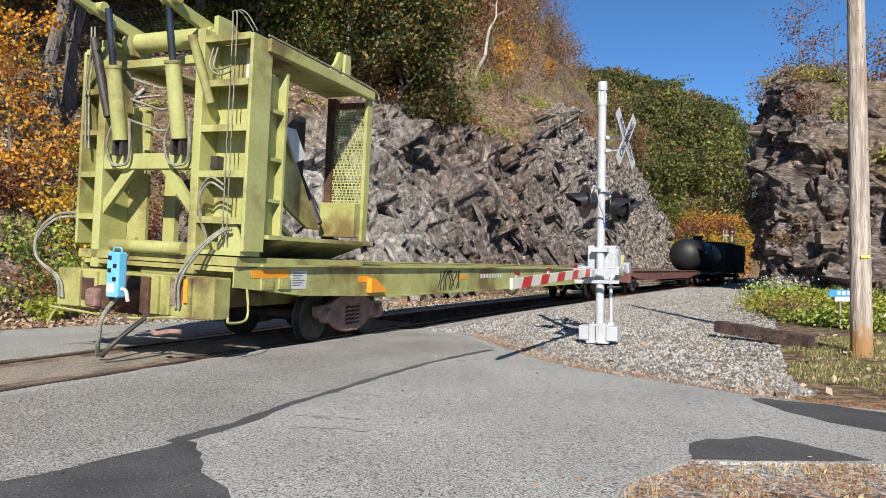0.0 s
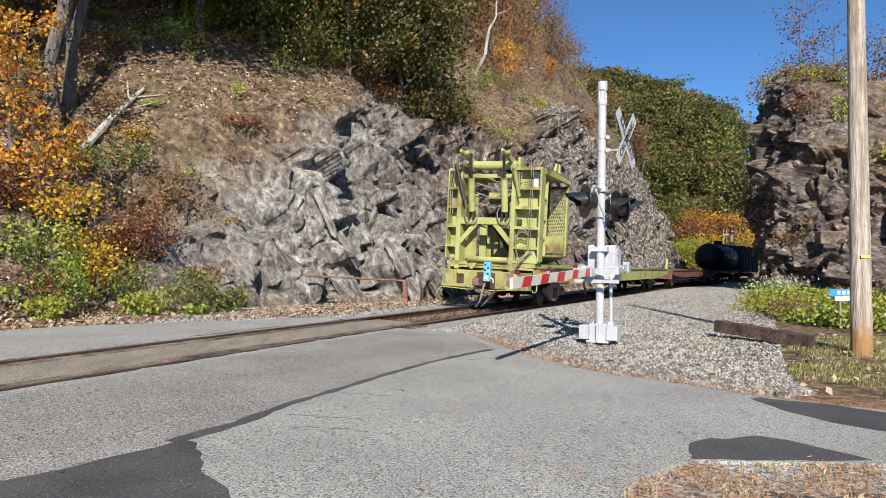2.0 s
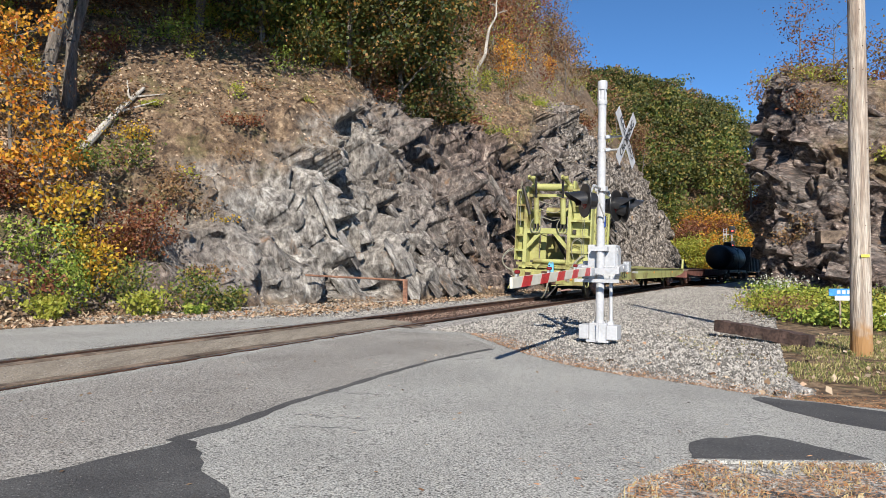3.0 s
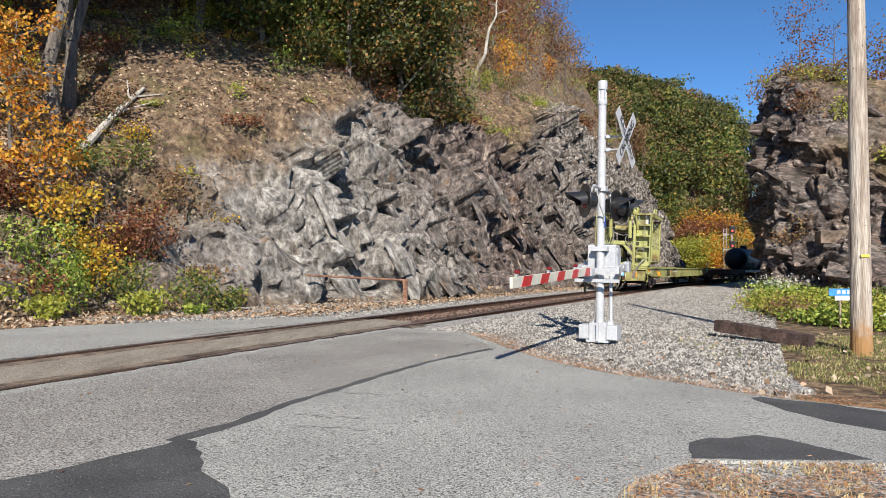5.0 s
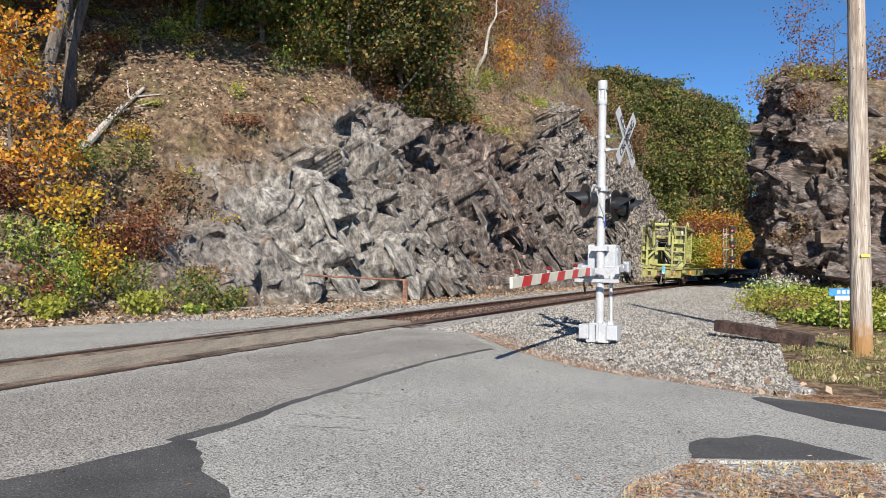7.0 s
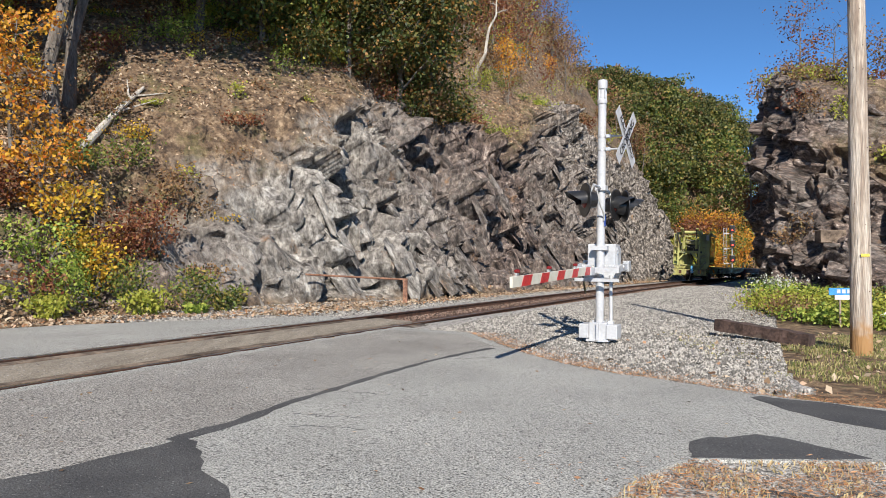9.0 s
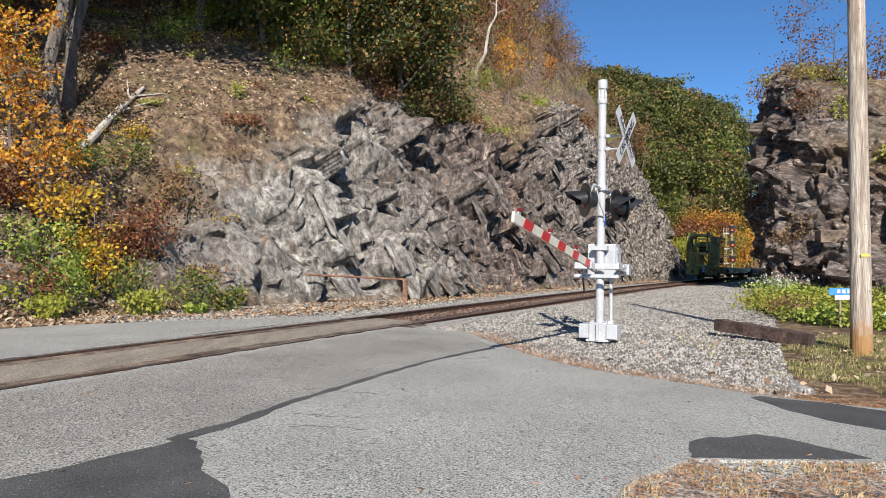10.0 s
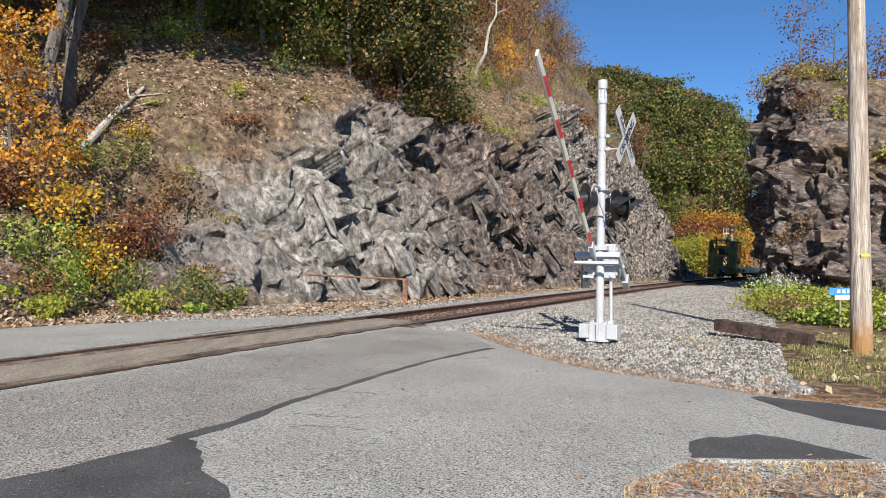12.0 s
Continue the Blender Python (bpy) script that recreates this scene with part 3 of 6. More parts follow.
    rock_blocks(ob, np.stack([x, y, p2[:, 2]], 1)[i], alo, nrm, dims, np.stack([litter, np.clip(n2 * 0.6 - 0.3, 0, 1), np.clip(0.85 + 1.0 * n1, 0, 1)], 1)[i], (warp * np.array([0.8, 0.8, 1.1]))[i], 88, 0.25)
    return tagged(ob, "dark fractured rock bluff beside the railway cut", "rock face", kind="structure")


bluff = right_rock()


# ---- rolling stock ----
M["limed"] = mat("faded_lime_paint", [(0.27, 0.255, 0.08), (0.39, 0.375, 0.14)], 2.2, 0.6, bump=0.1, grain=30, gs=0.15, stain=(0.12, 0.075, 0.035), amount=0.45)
M["darksteel"] = mat("greasy_dark_steel", [(0.03, 0.027, 0.024), (0.075, 0.065, 0.055)], 4, 0.6, 0.3, 0.3, 40)
M["brownsteel"] = mat("oxide_brown_paint", [(0.12, 0.045, 0.035), (0.2, 0.085, 0.065)], 2.5, 0.75, 0.0, 0.3, 30, stain=(0.3, 0.2, 0.16), amount=0.2)
M["casting"] = mat("rust_pink_casting", [(0.16, 0.09, 0.07), (0.32, 0.2, 0.17)], 6, 0.85, 0.0, 0.4, 50)
M["chrome"] = mat("chromed_rod", [(0.1, 0.1, 0.11), (0.16, 0.16, 0.17)], 3, 0.22, 0.9, 0.0, gs=0.12)
M["blue"] = mat("sky_blue_paint", [(0.12, 0.42, 0.68), (0.17, 0.5, 0.76)], 5, 0.5, bump=0.1, stain=(0.5, 0.55, 0.6), amount=0.25, gs=0.12)
M["hose"] = mat("dusty_hose", [(0.16, 0.155, 0.12), (0.3, 0.29, 0.22)], 8, 0.7, bump=0.2)
M["orange"] = mat("orange_reflector", [(0.75, 0.27, 0.02), (0.82, 0.33, 0.03)], 6, 0.4, bump=0.05, gs=0.12)
M["paper"] = mat("weathered_white_sign", [(0.5, 0.5, 0.48), (0.64, 0.63, 0.6)], 6, 0.6, bump=0.1, gs=0.12)
M["ink"] = mat("grey_lettering", [(0.09, 0.09, 0.1), (0.14, 0.14, 0.15)], 6, 0.6, bump=0.0)
M["cream"] = mat("cream_reflective_white", [(0.58, 0.555, 0.46), (0.66, 0.63, 0.53)], 5, 0.45, bump=0.05, gs=0.12)
M["greensteel"] = mat("dark_green_paint", [(0.02, 0.05, 0.035), (0.04, 0.085, 0.055)], 3, 0.6, bump=0.2)


def hose(name, pts, r, material, parent=None, label="", n=7, m=6):
    """A bent pipe or hose through the given points."""
    P = [Vector(p) for p in pts]
    line = []
    for i in range(len(P) - 1):
        a, b, c, d = P[max(i - 1, 0)], P[i], P[i + 1], P[min(i + 2, len(P) - 1)]
        for k in range(m):
            t = k / m
            line.append(0.5 * (2 * b + (c - a) * t + (2 * a - 5 * b + 4 * c - d) * t * t + (3 * b - a - 3 * c + d) * t ** 3))
    line.append(P[-1])
    bm = bmesh.new()
    rings = []
    for i, p in enumerate(line):
        q = (line[min(i + 1, len(line) - 1)] - line[max(i - 1, 0)]).to_track_quat("Z", "Y").to_matrix()
        rings.append([bm.verts.new(p + q @ Vector((math.cos(6.2832 * j / n) * r, math.sin(6.2832 * j / n) * r, 0))) for j in range(n)])
    for a, b in zip(rings, rings[1:]):
        for j in range(n):
            bm.faces.new((a[j], a[(j + 1) % n], b[(j + 1) % n], b[j]))
    bm.faces.new(rings[0][::-1])
    bm.faces.new(rings[-1])
    return part(name, bm, material, parent, label, smooth=True)


def slab(name, pts, axis, a, b, material, parent=None, label="", bevel=0.0):
    """A plate: the outline pts in the plane across an axis, from a to b along it."""
    bm = bmesh.new()

    def at(u, v, d):
        return (d, u, v) if axis == "x" else (u, d, v) if axis == "y" else (u, v, d)

    lo = [bm.verts.new(at(u, v, a)) for u, v in pts]
    hi = [bm.verts.new(at(u, v, b)) for u, v in pts]
    bm.faces.new(lo)
    bm.faces.new(hi[::-1])
    k = len(pts)
    for i in range(k):
        bm.faces.new((lo[i], hi[i], hi[(i + 1) % k], lo[(i + 1) % k]))
    return part(name, bm, material, parent, label, bevel)


def lathe(name, prof, material, parent=None, label="", n=28, m=None):
    """A turned piece about the x axis; prof rows of (x, radius)."""
    bm = bmesh.new()
    rings = [[bm.verts.new((x, math.cos(6.2832 * i / n) * r, math.sin(6.2832 * i / n) * r)) for i in range(n)] for x, r in prof]
    for a, b in zip(rings, rings[1:]):
        for i in range(n):
            bm.faces.new((a[i], a[(i + 1) % n], b[(i + 1) % n], b[i]))
    bm.faces.new(rings[0][::-1])
    bm.faces.new(rings[-1])
    if m is not None:
        bm.transform(m)
    return part(name, bm, material, parent, label, smooth=True)


WHEELS = []


def truck(car, y, keyed=True):
    """A four-wheel freight truck under a car."""
    t = box("truck", -0.9, 0.9, -0.2, 0.2, 0.45, 0.75, M["darksteel"], car, "dark steel freight truck with rusty cast side frames")
    t.location = (0, y, 0)
    for side in (-1, 1):
        x = side * 0.98
        slab("side_frame", [(-1.12, 0.62), (-1.08, 0.42), (-0.75, 0.40), (-0.42, 0.2), (-0.2, 0.14), (0.2, 0.14), (0.42, 0.2), (0.75, 0.40), (1.08, 0.42), (1.12, 0.62), (0.7, 0.66), (0.4, 0.78), (-0.4, 0.78), (-0.7, 0.66)], "x", x - 0.06, x + 0.06, M["casting"], t, bevel=0.02)
        bm = bmesh.new()
        for k in (-0.16, 0.0, 0.16):
            for i in range(5):
                tube(bm, (x + side * 0.07, k - 0.06, 0.28 + i * 0.07), (x + side * 0.07, k + 0.06, 0.3 + i * 0.07), 0.018, n=6)
        part("spring_set", bm, M["rust"], t)
        for e in (-0.865, 0.865):
            lathe("bearing", [(x, 0.13), (x + side * 0.1, 0.13), (x + side * 0.16, 0.1), (x + side * 0.17, 0.04)], M["casting"], t, m=Matrix.Translation((0, e, 0.46)), n=16)
    for e in (-0.865, 0.865):
        ws = lathe("wheelset", [(-0.8, 0.15), (-0.8, 0.12), (-0.8, 0.3), (-0.81, 0.4), (-0.8, 0.42), (-0.7, 0.425), (-0.69, 0.455), (-0.665, 0.455), (-0.66, 0.36), (-0.7, 0.28), (-0.66, 0.14), (-0.6, 0.09), (0.6, 0.09), (0.66, 0.14), (0.7, 0.28), (0.66, 0.36), (0.665, 0.455), (0.69, 0.455), (0.7, 0.425), (0.8, 0.42), (0.81, 0.4), (0.8, 0.3), (0.8, 0.12)], M["darksteel"], t, n=36)
        ws.location = (0, e, 0.425)
        if keyed:
            WHEELS.append((ws, e))
    return t


def side_sill(car, side, length, material, z0=0.84, z1=1.3, x=1.42):
    s = slab("side_sill", [(0.0, z0 + 0.18), (0.0, z1 - 0.08), (0.55, z1), (length - 0.55, z1), (length, z1 - 0.08), (length, z0 + 0.18), (length - 1.6, z0 + 0.05), (length - 4, z0 - 0.06), (4, z0 - 0.06), (1.6, z0 + 0.02)], "x", side * (x - 0.02), side * x, material, car)
    box("flange", side * (x - 0.05), side * (x + 0.07), 0.5, length - 0.5, z1, z1 + 0.03, material, s)
    box("flange", side * (x - 0.05), side * (x + 0.05), 4, length - 4, z0 - 0.085, z0 - 0.06, material, s)
    return s


def lime_flatcar():
    car = tagged(new("lifting_frame_flatcar"), "long lime-yellow flatcar with a hydraulic lifting frame at its end", "rail car", "cars of the train")
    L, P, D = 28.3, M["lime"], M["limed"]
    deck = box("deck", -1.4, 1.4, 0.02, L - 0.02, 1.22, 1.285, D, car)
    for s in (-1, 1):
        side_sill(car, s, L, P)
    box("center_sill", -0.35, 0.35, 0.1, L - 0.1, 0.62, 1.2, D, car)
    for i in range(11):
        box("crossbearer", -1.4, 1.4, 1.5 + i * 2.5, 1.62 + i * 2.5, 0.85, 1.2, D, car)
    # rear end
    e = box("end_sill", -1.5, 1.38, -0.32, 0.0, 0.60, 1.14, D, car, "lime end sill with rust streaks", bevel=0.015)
    for x in (-1.05, -0.72, 0.42, 0.62, 0.98):
        box("stiffener", x, x + 0.05, -0.36, -0.32, 0.62, 1.12, D, e)
    box("pocket", -0.98, -0.75, -0.345, -0.32, 0.72, 1.02, M["rust"], e)
    box("pocket", 0.66, 0.86, -0.345, -0.32, 0.75, 1.1, M["casting"], e)
    box("pocket", 0.9, 0.97, -0.36, -0.32, 0.8, 1.1, M["orange"], e, "rusty orange bracket")
    hose("uncoupling_lever", [(-1.5, -0.42, 0.58), (-0.9, -0.45, 0.56), (-0.4, -0.5, 0.55), (-0.12, -0.7, 0.62)], 0.018, D, e)
    hose("uncoupling_lever", [(1.38, -0.38, 0.62), (0.8, -0.42, 0.6), (0.4, -0.5, 0.56), (0.2, -0.6, 0.56)], 0.018, D, e)
    hose("corner_step", [(-1.5, -0.2, 0.6), (-1.62, -0.25, 0.5), (-1.7, -0.3, 0.3)], 0.02, D, e)
    c = slab("coupler", [(-0.3, 0.7), (-0.6, 0.72), (-0.7, 0.66), (-0.82, 0.67), (-0.84, 0.95), (-0.7, 0.98), (-0.6, 0.92), (-0.3, 0.93)], "x", -0.2, 0.16, M["rust"], car, "rusty steel coupler", bevel=0.03)
    slab("knuckle", [(-0.82, 0.68), (-0.93, 0.7), (-0.93, 0.92), (-0.82, 0.94)], "x", -0.22, -0.02, M["casting"], c, bevel=0.03)
    box("striker", -0.3, 0.3, -0.37, -0.3, 0.58, 1.1, M["rust"], c, bevel=0.02)
    hose("air_hose", [(0.14, -0.7, 0.86), (0.16, -0.95, 0.6), (0.1, -0.95, 0.3), (-0.02, -0.85, 0.12), (-0.12, -0.75, 0.05)], 0.03, M["hose"], c)
    hose("air_hose", [(0.42, -0.45, 0.6), (0.36, -0.7, 0.42), (0.22, -0.9, 0.18), (0.12, -0.9, 0.08)], 0.032, M["darksteel"], c)
    hose("glad_hand", [(0.5, -0.45, 0.4), (0.62, -0.5, 0.38), (0.8, -0.45, 0.42), (0.95, -0.4, 0.42)], 0.035, M["casting"], c)
    # blue end device hung on the coupler
    dv = box("end_device", 0.14, 0.35, -0.92, -0.78, 0.84, 1.42, M["blue"], car, "light blue end-of-train device box", bevel=0.02)
    for x, z in ((0.17, 1.32), (0.26, 1.22), (0.17, 1.16), (0.26, 1.05)):
        box("port", x, x + 0.055, -0.93, -0.918, z, z + 0.05, M["black"], dv)
    box("tag", 0.17, 0.3, -0.928, -0.918, 0.9, 1.02, M["paper"], dv)
    hose("handle", [(0.17, -0.85, 1.42), (0.19, -0.85, 1.47), (0.3, -0.85, 1.47), (0.32, -0.85, 1.42)], 0.012, M["blue"], dv)
    hose("clamp", [(0.34, -0.85, 0.95), (0.42, -0.85, 0.93), (0.44, -0.83, 0.8)], 0.025, M["paper"], dv)
    # right ladder stirrup and the loose hoses of the rear end
    hose("stirrup", [(1.44, 0.25, 1.0), (1.46, 0.25, 0.6), (1.46, -0.1, 0.56), (1.44, -0.1, 0.62)], 0.018, P, car)
    hose("stirrup", [(-1.44, 0.25, 1.0), (-1.46, 0.25, 0.6), (-1.46, -0.1, 0.56), (-1.44, -0.1, 0.62)], 0.018, P, car)
    for k in (0.0, 0.06):
        hose("hydraulic_hose", [(-1.56, 0.1, 1.95 - k), (-1.75, -0.2, 1.9 - k), (-1.95, -0.35, 1.6 - k), (-1.85, -0.4, 1.25), (-1.5 + k, -0.36, 1.0), (-1.4 + k, -0.36, 0.72)], 0.02, M["hose"], car)
        hose("hydraulic_hose", [(0.78 + k, -0.36, 0.72), (0.82 + k, -0.4, 1.1), (1.0 + k, -0.25, 1.5), (1.2 + k, -0.08, 1.75), (1.3 + k, -0.03, 1.78)], 0.02, M["hose"], car)
    lifting_frame(car, P, D)
    # signs, reflectors and markings on the near side
    for y, wd in ((3.2, 0.35), (7.7, 0.4), (15.4, 0.35), (22.5, 0.35)):
        box("reflector", 1.421, 1.426, y, y + wd, 1.04, 1.15, M["orange"], car)
    box("data_panel", 1.421, 1.426, 1.25, 1.65, 0.97, 1.24, M["paper"], car, "white sign with grey lines of small print")
    for i in range(6):
        box("print_bar", 1.427, 1.429, 1.29, 1.6 - 0.06 * (i % 3), 1.2 - i * 0.036, 1.212 - i * 0.036, M["ink"], car)
    box("rust_panel", 1.421, 1.425, 0.35, 1.2, 1.14, 1.25, M["orange"], car, "orange primer patch")
    for y in (0.55, 0.95):
        b = box("card_holder", 1.42, 1.45, y, y + 0.26, 0.98, 1.14, D, car)
        box("card", 1.45, 1.455, y + 0.04, y + 0.22, 1.01, 1.11, M["limed"], b)
    slab("jacking_bracket", [(3.5, 0.86), (4.05, 0.86), (4.05, 0.9), (3.62, 1.12), (3.5, 1.12)], "x", 1.42, 1.52, M["orange"], car, "orange bracket")
    g = random.Random(5)
    y = 6.35
    for i in range(9):
        y += g.uniform(0.1, 0.16)
        hose("graffiti_stroke", [(1.43, y, 0.82 + g.uniform(0, 0.1)), (1.43, y + g.uniform(-0.1, 0.14), 1.0), (1.43, y + g.uniform(-0.06, 0.14), 1.16), (1.43, y + g.uniform(-0.05, 0.2), 1.24)], 0.011, M["black"], car, n=4, m=3)
    for i in range(8):
        box("lettering_bar", 1.422, 1.425, 9.0 + i * 0.2, 9.13 + i * 0.2, 1.06, 1.16, M["paper"], car)
    for i in range(8):
        box("lettering_bar", 1.422, 1.425, 12.2 + i * 0.19, 12.31 + i * 0.19, 0.98, 1.06, M["limed"], car)
    for y, n in ((11.5, 0), (16.8, 1), (19.5, 2)):
        hose("brake_rod", [(1.2, y, 0.7), (1.25, y + 0.5, 0.55), (1.2, y + 1.1, 0.7)], 0.03, D, car)
    slab("end_post", [(27.9, 1.25), (28.3, 1.25), (28.2, 2.0), (28.05, 2.0)], "x", 1.3, 1.42, P, car)
    box("forward_coupler", -0.15, 0.15, 28.3, 29.2, 0.7, 0.95, M["rust"], car, bevel=0.03)
    truck(car, 3.68)
    truck(car, 24.3)
    return car


def lifting_frame(car, P, D):
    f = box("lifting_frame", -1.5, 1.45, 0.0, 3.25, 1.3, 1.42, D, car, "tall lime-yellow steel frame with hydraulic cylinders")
    # right column
    box("post", 0.58, 0.72, 0.0, 0.42, 1.16, 4.52, P, f, bevel=0.01)
    box("web_plate", 0.72, 1.5, 0.33, 0.37, 1.5, 4.36, P, f)
    box("flange", 1.49, 1.545, 0.0, 0.42, 1.5, 4.4, P, f, bevel=0.008)
    for z in (4.32, 3.71, 3.1, 2.48, 1.86):
        slab("shelf", [(0.0, z), (0.0, z + 0.09), (0.33, z + 0.09), (0.33, z + 0.05), (0.04, z + 0.05), (0.04, z)], "x", 0.72, 1.49, P, f)
    box("bottom_plate", 0.6, 1.5, 0.0, 0.4, 1.44, 1.5, P, f)
    slab("gusset", [(1.05, 1.5), (1.49, 1.5), (1.49, 1.58), (1.35, 1.9), (1.1, 1.8)], "y", 0.05, 0.08, P, f)
    # left column
    box("post", -1.25, -1.1, 0.0, 0.5, 1.16, 4.5, P, f, bevel=0.01)
    box("web_plate", -1.56, -1.25, 0.33, 0.37, 1.5, 4.3, P, f)
    box("flange", -1.6, -1.55, 0.0, 0.4, 1.5, 4.35, P, f, bevel=0.008)
    for z in (4.3, 3.7, 3.1, 2.48, 1.86):
        box("shelf", -1.55, -1.25, 0.0, 0.33, z, z + 0.08, P, f)
    box("inner_plate", -1.1, -0.72, 0.5, 0.55, 1.2, 3.6, D, f)
    box("inner_plate", -0.78, -0.55, 0.9, 1.0, 1.3, 2.6, P, f)
    # cross members
    box("crossbar", -1.1, 0.58, 0.02, 0.2, 2.6, 2.82, P, f, bevel=0.01)
    slab("brace", [(-1.1, 2.15), (-0.72, 2.6), (-0.5, 2.6), (-1.1, 1.95)], "y", 0.05, 0.12, P, f)
    slab("brace", [(0.58, 2.15), (0.2, 2.6), (-0.02, 2.6), (0.58, 1.95)], "y", 0.05, 0.12, P, f)
    rod("top_tube", (-1.05, 0.32, 4.5), (0.62, 0.32, 4.5), 0.145, P, f, n=20)
    box("upper_bar", -1.1, 0.6, 0.1, 0.22, 4.08, 4.2, P, f, bevel=0.01)
    rod("lower_pipe", (-0.75, -0.05, 1.5), (0.58, -0.05, 1.5), 0.09, P, f, n=16)
    slab("pipe_bracket", [(-0.8, 1.3), (-0.35, 1.62), (-0.35, 1.52), (-0.62, 1.16)], "y", -0.03, 0.02, P, f)
    # lever arms and the pair of cylinders
    for x in (-0.86, 0.5):
        arm = slab("lever_arm", [(0.55, 4.3), (0.55, 4.66), (0.2, 4.72), (-0.75, 4.88), (-0.8, 4.79), (0.1, 4.56), (0.2, 4.3)], "x", x - 0.04, x + 0.04, P, f, bevel=0.01)
        rod("pin", (x - 0.14, -0.42, 4.8), (x + 0.14, -0.42, 4.8), 0.075, P, arm)
        rod("pin", (x + 0.06, 0.32, 4.5), (x + 0.2, 0.32, 4.5), 0.12, M["limed"], arm)
    for x in (-0.68, 0.42):
        top, mid, low = Vector((x, -0.4, 4.78)), Vector((x, -0.26, 3.98)), Vector((x, -0.08, 3.0))
        cy = rod("cylinder", low, mid, 0.105, P, f, n=18)
        rod("piston_rod", mid, top, 0.05, M["chrome"], cy, "dark chromed piston rod")
        rod("cap", mid, mid + (top - mid) * 0.05, 0.115, D, cy, n=18)
        box("clevis", x - 0.11, x - 0.06, -0.12, 0.04, 2.78, 3.04, M["darksteel"], cy)
        box("clevis", x + 0.03, x + 0.08, -0.12, 0.04, 2.78, 3.04, M["darksteel"], cy)
        hose("hydraulic_hose", [(x - 0.1, -0.15, 3.2), (x - 0.24, -0.1, 2.95), (x - 0.18, -0.06, 2.68), (x + 0.02, -0.06, 2.64), (x + 0.16, -0.06, 2.75), (x + 0.18, -0.1, 3.3)], 0.02, M["hose"], f)
    rod("strut", (-1.3, -0.1, 4.5), (-0.98, -0.05, 3.35), 0.06, M["darksteel"], f)
    rod("strut", (0.72, -0.25, 4.35), (0.82, 0.05, 3.5), 0.06, P, f)
    # hoses across the opening and pipes up the column
    for k in (0.0, 0.05, 0.1):
        hose("hydraulic_hose", [(-0.6, 0.0, 3.9 - k * 6), (-0.35, 0.05, 3.82 - k * 6), (0.0, 0.05, 3.74 - k * 6), (0.35, 0.0, 3.86 - k * 6)], 0.018, M["hose"], f)
    for k in (0.0, 0.07):
        hose("hydraulic_pipe", [(1.2 + k, -0.02, 1.6), (1.2 + k, -0.02, 3.0), (1.2 + k, -0.02, 4.5), (1.17 + k, 0.0, 4.7), (1.25 + k, 0.1, 4.7), (1.33 + k, 0.25, 4.5)], 0.009, M["hose"], f)
        hose("hydraulic_hose", [(1.2, -0.03, 2.3 + k), (1.0, -0.08, 2.4 + k), (0.82, -0.06, 2.2 + k), (0.8, 0.0, 1.9 + k), (0.86, 0.1, 1.6)], 0.016, M["hose"], f)
        hose("hydraulic_hose", [(0.8 + k, 0.1, 4.3), (0.82 + k, 0.0, 4.0), (1.0, -0.02, 3.86 + k), (1.22, -0.02, 3.9 + k)], 0.014, M["hose"], f)
        hose("hydraulic_hose", [(-1.45 + k, -0.02, 4.7), (-1.42 + k, -0.04, 4.3), (-1.5 + k, -0.02, 3.8), (-1.45 + k, -0.02, 2.9)], 0.013, M["hose"], f)
    box("valve_block", 0.74, 0.86, 0.2, 0.34, 2.62, 2.8, M["darksteel"], f)
    box("scuffed_panel", 1.18, 1.42, 0.32, 0.328, 3.8, 4.3, M["paper"], f, "patch of bare grey primer")
    # roof beams
    slab("roof_beam", [(0.3, 4.22), (0.3, 4.4), (3.15, 4.3), (3.15, 4.16)], "x", 1.48, 1.6, P, f, bevel=0.01)
    slab("roof_plate", [(0.4, 4.34), (0.4, 4.38), (3.1, 4.28), (3.1, 4.24)], "x", 0.62, 1.5, D, f)
    slab("roof_beam", [(0.3, 4.22), (0.3, 4.4), (3.15, 4.3), (3.15, 4.16)], "x", -1.6, -1.48, P, f, bevel=0.01)
    slab("roof_plate", [(0.4, 4.34), (0.4, 4.38), (3.1, 4.28), (3.1, 4.24)], "x", -1.5, -1.05, D, f)
    slab("cheek_plate", [(0.2, 4.35), (0.2, 4.75), (0.45, 4.75), (1.0, 4.42), (1.0, 4.35)], "x", 0.68, 0.76, P, f)
    hose("roof_pipe", [(1.55, 0.3, 4.44), (1.57, 1.5, 4.4), (1.58, 2.7, 4.36), (1.6, 3.2, 4.3), (1.62, 3.25, 4.18)], 0.018, M["hose"], f)
    fork = slab("lifting_lug", [(2.1, 4.3), (2.3, 4.3), (2.65, 4.62), (2.7, 4.85), (2.55, 4.85), (2.45, 4.65)], "x", 1.18, 1.24, P, f)
    slab("lug_plate", [(2.55, 4.25), (2.75, 4.25), (2.75, 4.82), (2.6, 4.82)], "x", 1.28, 1.33, P, fork)
    # near side: stiffened post, front bulkhead with expanded mesh, platform
    box("side_post", 1.3, 1.36, 0.42, 0.86, 1.72, 4.0, P, f)
    box("side_flange", 1.3, 1.5, 0.82, 0.87, 1.72, 4.05, P, f)
    for z in (3.45, 2.78, 2.2):
        box("shelf", 1.36, 1.48, 0.42, 0.82, z, z + 0.05, P, f)
    box("bulkhead_post", 0.72, 0.86, 3.05, 3.2, 1.7, 4.2, M["rust"], f, "rust-brown post")
    box("bulkhead_post", 1.47, 1.53, 3.05, 3.2, 1.7, 4.2, P, f)
